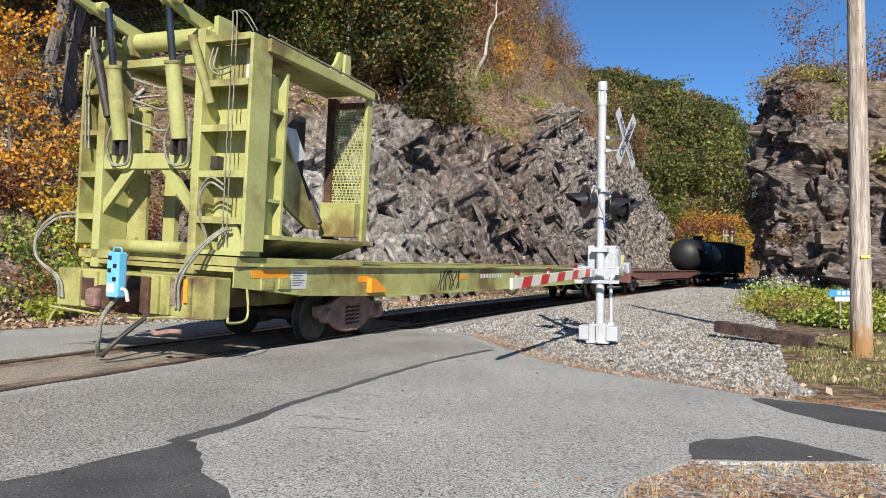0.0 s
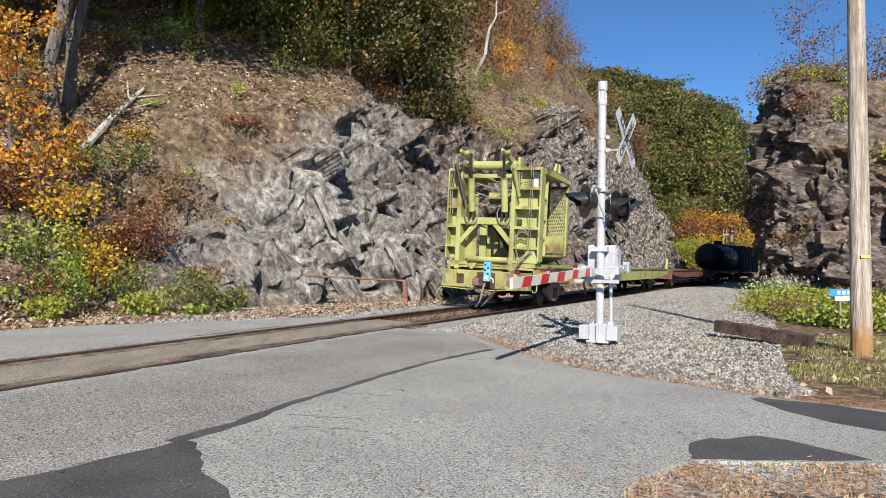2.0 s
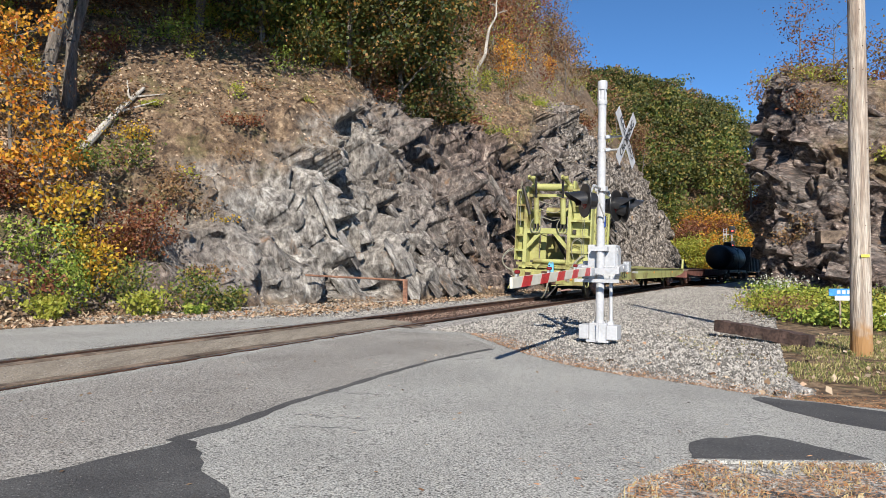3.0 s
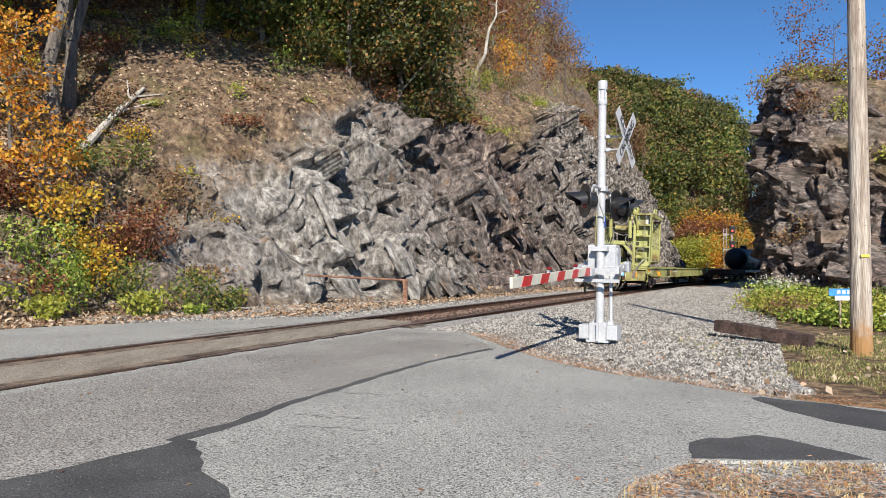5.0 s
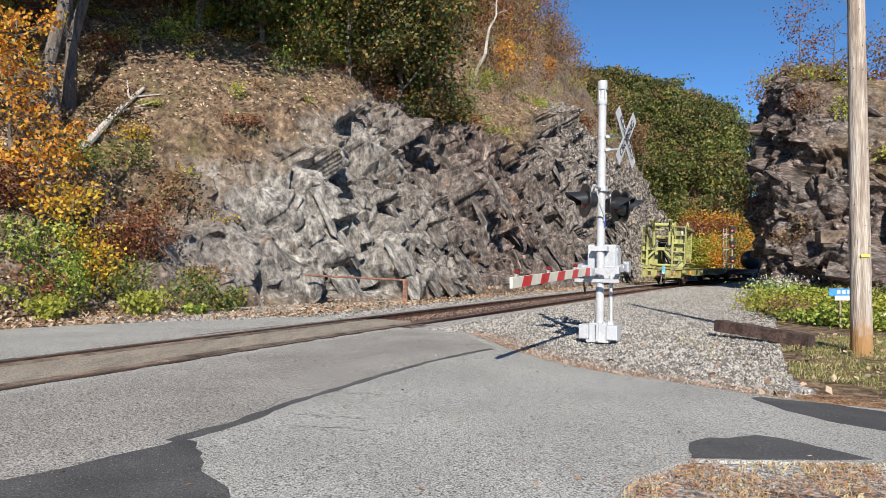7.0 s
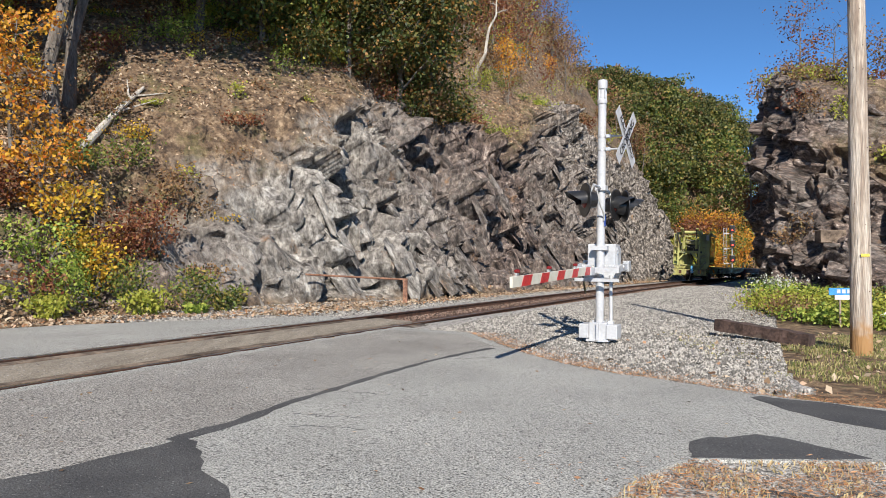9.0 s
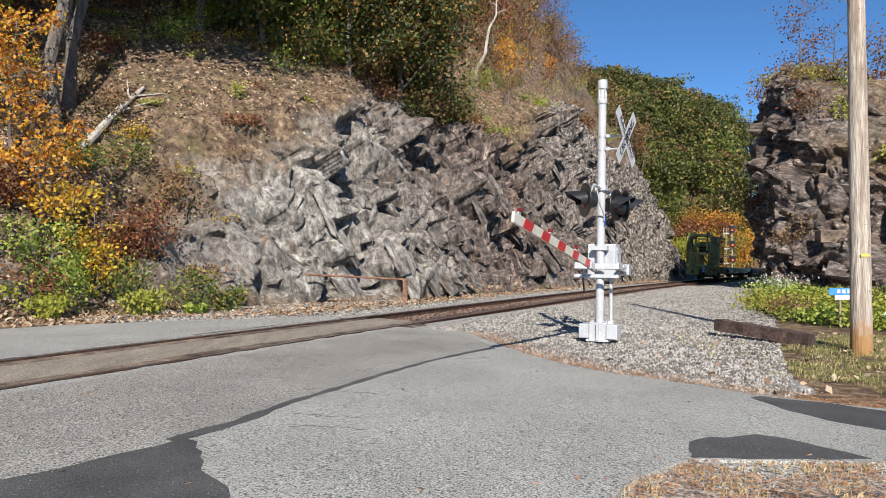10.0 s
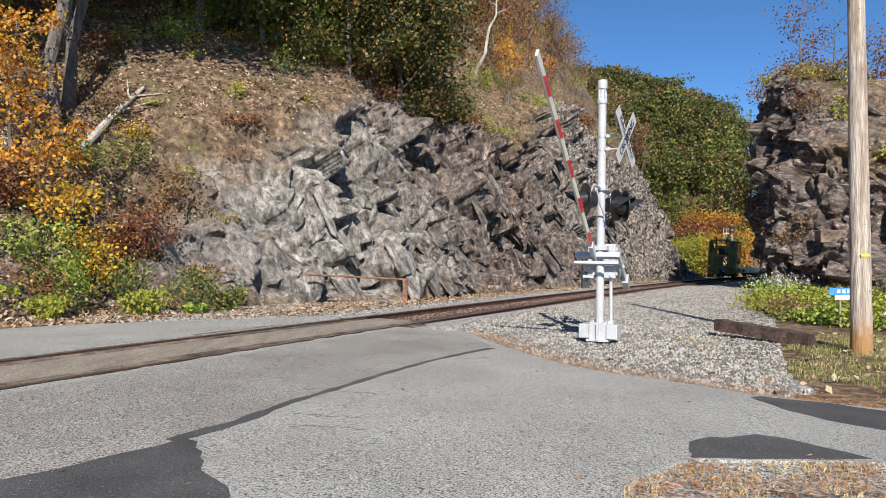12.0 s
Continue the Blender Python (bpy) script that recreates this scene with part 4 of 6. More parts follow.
    box("bulkhead_head", 0.86, 1.47, 3.08, 3.16, 4.02, 4.12, M["brownsteel"], f, "rusty red plate")
    bm = bmesh.new()
    for i in range(-9, 15):
        for sgn in (1, -1):
            u0 = 0.86 + i * 0.075 if sgn > 0 else 0.86 + (i + 9) * 0.075 - 0.1
            z0, z1 = 2.38, 4.02
            x0, x1 = u0, u0 + 0.53 * sgn
            t0, t1 = 0.0, 1.0
            for a, b in ((0.86 - x0, 1.47 - x0),):
                lo, hi = sorted((a / (x1 - x0), b / (x1 - x0)))
                t0, t1 = max(t0, lo), min(t1, hi)
            if t1 - t0 > 0.02:
                tube(bm, (x0 + (x1 - x0) * t0, 3.1, z0 + (z1 - z0) * t0), (x0 + (x1 - x0) * t1, 3.1, z0 + (z1 - z0) * t1), 0.008, n=4)
    for i in range(34):
        cube(bm, 0.86, 1.47, 3.095, 3.105, 2.38 + i * 0.049, 2.395 + i * 0.049)
    part("expanded_mesh", bm, P, f, "lime expanded metal mesh panel")
    box("tool_box", 0.8, 1.48, 2.85, 3.2, 1.8, 2.38, P, f, bevel=0.01)
    box("platform", 0.85, 1.6, 0.45, 3.3, 1.68, 1.74, P, f)
    slab("platform_skirt", [(0.75, 1.7), (1.55, 1.7), (0.75, 1.4), (0.6, 1.4)], "y", 0.9, 3.25, D, f)
    slab("swing_arm", [(0.95, 3.7), (1.25, 3.75), (2.2, 2.35), (2.55, 1.9), (2.2, 1.9), (1.6, 2.2), (1.1, 2.9)], "x", 0.95, 1.02, P, f, bevel=0.01)
    slab("swing_arm", [(1.3, 3.4), (1.6, 3.4), (1.9, 3.0), (1.65, 2.9)], "x", 1.08, 1.13, M["paper"], f, "pale scuffed plate")
    rod("strut", (1.1, 0.9, 2.2), (1.1, 1.6, 1.75), 0.05, P, f)
    rod("strut", (0.35, 2.6, 3.1), (0.95, 2.6, 2.0), 0.07, M["darksteel"], f)
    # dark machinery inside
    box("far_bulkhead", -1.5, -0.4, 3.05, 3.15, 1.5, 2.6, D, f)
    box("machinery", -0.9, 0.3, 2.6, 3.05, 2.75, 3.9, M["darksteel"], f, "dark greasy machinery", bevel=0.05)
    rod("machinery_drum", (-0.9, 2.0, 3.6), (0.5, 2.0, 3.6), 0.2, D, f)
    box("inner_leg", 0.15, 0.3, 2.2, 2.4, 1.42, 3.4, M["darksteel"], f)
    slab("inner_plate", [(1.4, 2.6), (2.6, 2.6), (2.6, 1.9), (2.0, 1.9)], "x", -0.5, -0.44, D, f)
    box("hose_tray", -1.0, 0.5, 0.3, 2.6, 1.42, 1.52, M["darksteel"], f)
    rod("strut", (-0.2, 0.6, 2.6), (0.3, 1.4, 1.5), 0.05, M["darksteel"], f)


def plain_flatcar():
    car = tagged(new("brown_flatcar"), "oxide-brown empty flatcar with worn paint", "rail car", "cars of the train")
    L = 26.2
    box("deck", -1.4, 1.4, 0, L, 1.12, 1.2, M["timber"], car)
    for s in (-1, 1):
        side_sill(car, s, L, M["brownsteel"], 0.8, 1.22)
    box("center_sill", -0.35, 0.35, -0.8, L + 0.5, 0.62, 1.1, M["darksteel"], car)
    box("end_sill", -1.45, 1.45, -0.25, 0, 0.62, 1.1, M["brownsteel"], car, bevel=0.01)
    hose("brake_pipe", [(1.1, 3, 0.6), (1.15, 8, 0.55), (1.15, 14, 0.55), (1.1, 22, 0.6)], 0.03, M["paper"], car)
    truck(car, 2.6, False)
    truck(car, L - 2.6, False)
    return car


def tank_car():
    car = tagged(new("tank_car"), "black cylindrical tank car with a top walkway", "rail car", "cars of the train")
    L, B = 14.6, M["black"]
    tank = lathe("tank", [(-7.1, 0.3), (-7.0, 0.7), (-6.75, 1.1), (-6.4, 1.34), (-6.0, 1.42), (6.0, 1.42), (6.4, 1.34), (6.75, 1.1), (7.0, 0.7), (7.1, 0.3)], B, car, n=40, m=Matrix.Translation((0, L / 2, 2.55)) @ Matrix.Rotation(radians(90), 4, "Z"))
    for y in (2.6, 7.3, 12.0):
        lathe("band", [(-0.05, 1.44), (0.05, 1.44)], B, tank, n=40, m=Matrix.Translation((0, y, 2.55)) @ Matrix.Rotation(radians(90), 4, "Z"))
    lathe("dome", [(0, 0.45), (0.5, 0.45), (0.56, 0.3)], B, tank, n=20, m=Matrix.Translation((0, L / 2, 3.9)) @ Matrix.Rotation(radians(-90), 4, "Y"))
    box("walkway", -0.9, 0.9, 6.2, 8.4, 3.98, 4.03, M["darksteel"], car)
    for x in (-0.9, 0.9):
        for y in (6.2, 7.3, 8.4):
            rod("railing_post", (x, y, 4.0), (x, y, 4.9), 0.025, M["darksteel"], car, n=6)
        rod("railing", (x, 6.2, 4.9), (x, 8.4, 4.9), 0.025, M["darksteel"], car, n=6)
    rod("ladder_side", (1.44, 7.0, 1.0), (1.2, 7.0, 4.0), 0.025, B, car, n=6)
    rod("ladder_side", (1.44, 7.5, 1.0), (1.2, 7.5, 4.0), 0.025, B, car, n=6)
    box("underframe", -1.4, 1.4, 0, L, 0.9, 1.15, B, car)
    for i in range(6):
        box("lettering_bar", 1.41, 1.43, 2.4 + i * 0.28, 2.58 + i * 0.28, 2.75, 2.95, M["paper"], car)
    truck(car, 1.8, False)
    truck(car, L - 1.8, False)
    return car


def gondola():
    car = tagged(new("gondola_car"), "dark steel gondola car with ribbed sides", "rail car", "cars of the train")
    L, B = 16.0, M["darksteel"]
    for s in (-1, 1):
        w = box("side_wall", s * 1.36, s * 1.44, 0, L, 1.0, 4.2, B, car)
        for i in range(12):
            box("rib", s * 1.44, s * 1.54, 0.1 + i * 1.43, 0.22 + i * 1.43, 1.0, 4.2, B, w)
    for y in (0, L - 0.08):
        box("end_wall", -1.36, 1.36, y, y + 0.08, 1.0, 4.2, B, car)
    box("floor", -1.36, 1.36, 0, L, 0.9, 1.0, B, car)
    truck(car, 1.8, False)
    truck(car, L - 1.8, False)
    return car


TRAIN = [(lime_flatcar(), REAR, 14.0), (plain_flatcar(), REAR + 30.1, 13.0), (tank_car(), REAR + 57.8, 7.0), (gondola(), REAR + 74.0, 8.0)]


# ---- crossing signal with its gate ----
M["lens"] = mat("red_lens", [(0.14, 0.012, 0.012), (0.2, 0.018, 0.018)], 6, 0.15, bump=0.0)
M["gloss_black"] = mat("glossy_black_paint", [(0.015, 0.015, 0.016), (0.025, 0.025, 0.026)], 4, 0.3, bump=0.03)
M["galv"] = mat("galvanised_steel", [(0.42, 0.43, 0.44), (0.55, 0.56, 0.57)], 6, 0.45, 0.4, 0.1)
M["signblue"] = mat("blue_sign", [(0.02, 0.06, 0.3), (0.03, 0.08, 0.36)], 5, 0.4, bump=0.0)


def lettering(parent, text, size, m, material, name="lettering"):
    cu = bpy.data.curves.new(name, "FONT")
    cu.body, cu.size, cu.align_x, cu.align_y, cu.extrude = text, size, "CENTER", "CENTER", 0.001
    tmp = bpy.data.objects.new(name, cu)
    scene.collection.objects.link(tmp)
    me = bpy.data.meshes.new_from_object(tmp)
    bpy.data.objects.remove(tmp)
    bpy.data.curves.remove(cu)
    me.materials.append(material)
    ob = new(name, me)
    ob.parent = parent
    ob.matrix_basis = m
    return ob


def light_head(parent, at, turn):
    """A flashing light: round black background, housing, hood and red lens; it looks along its own x."""
    h = lathe("flashing_light", [(-0.015, 0.02), (-0.015, 0.3), (0.0, 0.305), (0.012, 0.3), (0.012, 0.02)], M["gloss_black"], parent, "black round background with a hooded red light", n=36)
    h.matrix_basis = pose(*at, 0, 0, turn)
    lathe("housing", [(-0.2, 0.08), (-0.19, 0.14), (-0.02, 0.17)], M["gloss_black"], h, n=24)
    lathe("lens", [(0.012, 0.15), (0.03, 0.14), (0.045, 0.08), (0.05, 0.01)], M["lens"], h, n=24)
    bm = bmesh.new()
    n = 18
    rows = []
    for k, r in ((0.0, 0.16), (0.006, 0.168)):
        for x0, x1 in ((0.012, 0.36),):
            a = [bm.verts.new((0.012, math.cos(t) * r, math.sin(t) * r)) for t in [radians(-25 + 230 * i / n) for i in range(n + 1)]]
            b = [bm.verts.new((0.12 + 0.25 * max(0.0, math.sin(t)) ** 0.7, math.cos(t) * r * 0.93, math.sin(t) * r * 0.93 - 0.02)) for t in [radians(-25 + 230 * i / n) for i in range(n + 1)]]
            rows.append((a, b))
            for i in range(n):
                bm.faces.new((a[i], a[i + 1], b[i + 1], b[i]))
    (a0, b0), (a1, b1) = rows
    for i in range(n):
        bm.faces.new((b0[i], b0[i + 1], b1[i + 1], b1[i]))
    part("hood", bm, M["gloss_black"], h, smooth=True)
    return h


def crossing_signal():
    W, G = M["white"], M["galv"]
    sig = tagged(new("crossing_signal"), "white crossing signal mast with crossbuck, lights and gate", "crossing signal")
    sig.matrix_basis = pose(2.87, 13.43, -0.15, 0, 1.1, -24.2)
    mast = rod("mast", (0, 0, 0.02), (0, 0, 4.4), 0.075, W, sig, n=24)
    lathe("mast_cap", [(4.36, 0.085), (4.42, 0.09), (4.44, 0.085), (4.46, 0.06), (4.62, 0.06), (4.64, 0.088), (4.78, 0.088), (4.8, 0.08), (4.8, 0.02)], W, mast, n=24, m=Matrix.Rotation(radians(-90), 4, "Y"))
    for k in range(4):
        box("cap_rib", -0.012, 0.012, 0.05, 0.085, 4.45, 4.66, W, mast, m=Matrix.Rotation(radians(45 + 90 * k), 4, "Z"))
    base = box("junction_base", -0.16, 0.16, -0.16, 0.16, 0.02, 0.34, W, sig, bevel=0.015)
    box("foot", -0.2, 0.2, -0.2, 0.2, 0.0, 0.04, W, base)
    box("base_box", 0.16, 0.36, -0.2, 0.2, 0.05, 0.31, W, base, bevel=0.015)
    box("base_box", -0.34, -0.16, -0.2, 0.2, 0.05, 0.31, W, base, bevel=0.015)
    box("base_flange", -0.02, 0.02, -0.22, -0.16, 0.02, 0.33, W, base)
    for x, y in ((0.1, 0.1), (-0.1, 0.1), (0.1, -0.1), (-0.1, -0.1)):
        rod("bolt", (x, y, 0.34), (x, y, 0.38), 0.018, G, base, n=6)
    rod("conduit", (0.2, 0.05, 0.3), (0.18, 0.08, 1.2), 0.03, W, sig, n=12)
    box("conduit_cap", 0.15, 0.25, 0.0, 0.1, 0.3, 0.37, W, sig)
    # crossbuck
    cb = box("crossbuck", 0.39, 0.43, -0.05, 0.05, 3.6, 3.84, W, sig, "white crossbuck boards with black lettering")
    turn = Matrix.Translation((0.42, 0, 0)) @ Matrix.Rotation(radians(-11), 4, "Z") @ Matrix.Translation((-0.42, 0, 0))
    for ang, word, sgn in ((48, "RAILROAD", 1), (-48, "CROSSING", -1)):
        m = turn @ Matrix.Translation((0.44 + 0.006 * sgn, 0, 3.72)) @ Matrix.Rotation(radians(ang), 4, "X")
        bd = box("board", -0.003, 0.003, -0.61, 0.61, -0.115, 0.115, W, cb, m=m)
        lt = turn @ Matrix.Translation((0.46, 0, 3.72)) @ Matrix.Rotation(radians(-ang), 4, "X") @ Matrix.Rotation(radians(90), 4, "Z") @ Matrix.Rotation(radians(90), 4, "X")
        lettering(cb, word, 0.19, lt, M["black"])
    for z in (3.52, 3.76):
        lathe("band_clamp", [(z - 0.025, 0.082), (z + 0.025, 0.082)], G, mast, n=20, m=Matrix.Rotation(radians(-90), 4, "Y"))
        rod("bracket", (0.07, 0, z), (0.42, 0, z), 0.018, G, mast, n=8)
        box("bracket_nut", 0.08, 0.16, -0.06, 0.02, z - 0.03, z + 0.03, G, mast)
    # crossarm and lights
    arm = rod("light_crossarm", (0, -0.62, 2.8), (0, 0.62, 2.8), 0.026, G, sig)
    box("arm_clamp", -0.1, 0.1, -0.11, 0.11, 2.75, 2.85, W, arm, bevel=0.01)
    for y in (-0.6, 0.6):
        rod("drop_pipe", (0, y, 2.82), (-0.1 if y < 0 else 0.1, y, 2.6), 0.022, G, arm, n=8)
    light_head(sig, (-0.16, -0.6, 2.54), 214)
    light_head(sig, (0.16, 0.62, 2.54), -12)
    light_head(sig, (0.3, 0.72, 2.52), 28)
    hose("cable", [(0.02, -0.5, 2.75), (0.05, -0.35, 2.5), (0.08, -0.12, 2.3), (0.07, -0.07, 2.2)], 0.014, M["paper"], sig)
    box("id_plate", 0.075, 0.085, -0.05, 0.05, 2.1, 2.3, M["signblue"], sig, "small blue plate")
    # gate mechanism
    mech = box("gate_mechanism", -0.26, 0.26, 0.09, 0.5, 1.14, 1.78, W, sig, "white gate drive housing", bevel=0.02)
    box("door", -0.24, 0.24, 0.5, 0.53, 1.18, 1.74, W, mech, bevel=0.01)
    box("door", 0.26, 0.29, 0.12, 0.47, 1.2, 1.72, W, mech, bevel=0.01)
    for z in (1.3, 1.6):
        box("hinge", 0.285, 0.31, 0.1, 0.16, z, z + 0.07, G, mech)
    rod("shaft", (-0.42, 0.12, 1.36), (0.42, 0.12, 1.36), 0.04, G, mech)
    box("bracket", -0.3, -0.1, -0.1, 0.12, 1.15, 1.2, W, mech)
    box("bracket", -0.14, 0.14, -0.1, 0.1, 1.66, 1.74, W, mech)
    # the moving gate: its own axis along x through the shaft
    gate = new("gate_assembly", None)
    gate.empty_display_size = 0.2
    gate.parent = sig
    for x in (-0.4, 0.36):
        sa = slab("side_arm", [(-0.42, -0.08), (-0.42, 0.02), (-0.05, 0.06), (0.5, 0.05), (0.5, -0.06), (-0.05, -0.08)], "x", x, x + 0.04, W, gate, bevel=0.005)
        box("counterweight", x - 0.04, x + 0.08, 0.36, 0.58, -0.1, 0.1, G, sa, bevel=0.01)
    box("cross_channel", -0.4, 0.4, -0.44, -0.36, -0.1, 0.0, W, gate)
    box("cross_channel", -0.4, 0.4, -0.44, -0.40, -0.26, -0.2, W, gate)
    box("arm_socket", -0.1, -0.02, -0.75, -0.3, -0.14, 0.0, W, gate, bevel=0.01)
    slab("brace_plate", [(-0.36, -0.05), (-0.3, -0.05), (0.0, -0.5), (-0.06, -0.52)], "x", -0.3, -0.28, M["gloss_black"], gate)
    bm = bmesh.new()
    cube(bm, -0.085, -0.045, -4.98, -0.4, -0.125, 0.015)
    ga = part("gate_arm", bm, M["cream"], gate, "red and white striped gate arm", bevel=0.006)
    for d0, d1 in ((4.14, 4.63), (3.31, 3.8), (2.43, 2.94), (1.57, 2.04), (0.68, 1.14)):
        for x0, x1 in ((-0.045, -0.042), (-0.088, -0.085)):
            slab("red_stripe", [(-d1, -0.124), (-d0 - 0.11, -0.124), (-d0, 0.014), (-d1 + 0.11, 0.014)], "x", x0, x1, M["red"], ga)
    for d in (4.75, 3.3, 1.75):
        lamp = box("arm_light_bracket", -0.08, -0.05, -d - 0.04, -d + 0.04, 0.015, 0.05, M["galv"], ga)
        lathe("arm_light", [(-0.05, 0.018), (-0.03, 0.026), (0.0, 0.026), (0.018, 0.022), (0.022, 0.008)], M["lens"], lamp, m=Matrix.Translation((-0.045, -d, 0.075)), n=14)
    return sig, gate


signal, gate = crossing_signal()


# ---- plants ----
from mathutils.bvhtree import BVHTree


def leaf_mat(name, colours, rough=0.6, through_light=0.35):
    m = bpy.data.materials.new(name)
    m.use_nodes = True
    n, l = m.node_tree.nodes, m.node_tree.links
    b = n["Principled BSDF"]
    g = n.new("ShaderNodeNewGeometry")
    r = n.new("ShaderNodeValToRGB")
    e = r.color_ramp.elements
    while len(e) < len(colours):
        e.new(0.5)
    for i, c in enumerate(colours):
        e[i].position, e[i].color = i / (len(colours) - 1), (*c, 1)
    l.new(g.outputs["Random Per Island"], r.inputs[0])
    l.new(r.outputs[0], b.inputs["Base Color"])
    b.inputs["Roughness"].default_value = rough
    t = n.new("ShaderNodeBsdfTranslucent")
    l.new(r.outputs[0], t.inputs[0])
    k = n.new("ShaderNodeMixShader")
    k.inputs[0].default_value = through_light
    l.new(b.outputs[0], k.inputs[1])
    l.new(t.outputs[0], k.inputs[2])
    l.new(k.outputs[0], n["Material Output"].inputs[0])
    return m


LEAF = dict(
    green=leaf_mat("green_leaves", [(0.045, 0.085, 0.016), (0.09, 0.14, 0.028), (0.16, 0.21, 0.04), (0.28, 0.27, 0.06), (0.38, 0.26, 0.06)]),
    dark=leaf_mat("dark_oak_leaves", [(0.02, 0.034, 0.009), (0.045, 0.07, 0.015), (0.085, 0.11, 0.022), (0.15, 0.135, 0.03), (0.4, 0.17, 0.035)]),
    orange=leaf_mat("orange_maple_leaves", [(0.55, 0.2, 0.02), (0.65, 0.32, 0.03), (0.7, 0.4, 0.04), (0.5, 0.12, 0.02), (0.45, 0.35, 0.05)]),
    yellow=leaf_mat("yellow_leaves", [(0.5, 0.36, 0.03), (0.62, 0.42, 0.04), (0.6, 0.3, 0.03), (0.3, 0.32, 0.04)]),
    red=leaf_mat("red_brown_leaves", [(0.12, 0.035, 0.02), (0.2, 0.06, 0.03), (0.26, 0.11, 0.05), (0.3, 0.16, 0.06)]),
    brown=leaf_mat("brown_dry_leaves", [(0.14, 0.07, 0.035), (0.24, 0.13, 0.06), (0.32, 0.19, 0.09), (0.2, 0.17, 0.06)]),
    bush=leaf_mat("bright_green_bush_leaves", [(0.09, 0.15, 0.025), (0.2, 0.3, 0.045), (0.34, 0.42, 0.07), (0.5, 0.5, 0.1)]),
    lime=leaf_mat("yellow_green_leaves", [(0.22, 0.27, 0.04), (0.36, 0.38, 0.05), (0.45, 0.42, 0.08)]),
    white=leaf_mat("white_blossom", [(0.5, 0.5, 0.42), (0.7, 0.7, 0.62)]),
    far=leaf_mat("distant_foliage", [(0.025, 0.042, 0.011), (0.065, 0.085, 0.02), (0.13, 0.14, 0.034), (0.23, 0.18, 0.045)]),
    litter=leaf_mat("fallen_leaves", [(0.1, 0.06, 0.035), (0.22, 0.14, 0.08), (0.36, 0.26, 0.16), (0.56, 0.45, 0.33), (0.34, 0.15, 0.06)], 0.8, 0.1),
    needle=leaf_mat("orange_needles", [(0.38, 0.16, 0.06), (0.5, 0.24, 0.1), (0.55, 0.33, 0.17), (0.3, 0.14, 0.07)], 0.8, 0.1),
    grass=leaf_mat("grass_blades", [(0.1, 0.13, 0.03), (0.2, 0.22, 0.06), (0.4, 0.35, 0.14), (0.5, 0.42, 0.22)], 0.7, 0.3),
    straw=leaf_mat("dry_grass", [(0.4, 0.31, 0.14), (0.52, 0.42, 0.22), (0.6, 0.48, 0.28), (0.5, 0.26, 0.1)], 0.8, 0.2),
)
M["bark"] = mat("grey_bark", [(0.07, 0.06, 0.05), (0.2, 0.175, 0.15)], 3, 0.9, bump=0.8, grain=18, stretch=(3, 3, 0.5), depth=0.04)
M["twig"] = mat("dry_grey_twigs", [(0.17, 0.145, 0.12), (0.36, 0.32, 0.27)], 4, 0.9, bump=0.3, grain=18)
M["palebark"] = mat("pale_dead_wood", [(0.3, 0.27, 0.23), (0.48, 0.45, 0.4)], 3, 0.85, bump=0.5, grain=18, stretch=(3, 3, 0.5), depth=0.03)


def leaf_cloud(name, P, size, material, seed=0, parent=None, flat_=0.0, aspect=0.62):
    """Many small leaves, one four-cornered blade each, at the rows of P."""
    g = np.random.default_rng(seed)
    N = len(P)
    u = g.normal(size=(N, 3))
    u[:, 2] *= 1 - flat_
    u /= np.linalg.norm(u, axis=1)[:, None]
    v = g.normal(size=(N, 3))
    v[:, 2] *= 1 - flat_
    v -= (v * u).sum(1)[:, None] * u
    v /= np.linalg.norm(v, axis=1)[:, None] + 1e-9
    k = (size * g.uniform(0.6, 1.35, N))[:, None]
    V = np.stack([P - u * k * 0.5, P + v * k * aspect * 0.5 + u * k * 0.08, P + u * k * 0.5, P - v * k * aspect * 0.5 + u * k * 0.08], 1).reshape(-1, 3)
    me = bpy.data.meshes.new(name)
    me.vertices.add(4 * N)
    me.vertices.foreach_set("co", V.astype(np.float32).ravel())
    me.loops.add(4 * N)
    me.loops.foreach_set("vertex_index", np.arange(4 * N, dtype=np.int32))
    me.polygons.add(N)
    me.polygons.foreach_set("loop_start", np.arange(0, 4 * N, 4, dtype=np.int32))
    me.update(calc_edges=True)
    me.materials.append(material)
    ob = new(name, me)
    if parent is not None:
        ob.parent = parent
    return ob


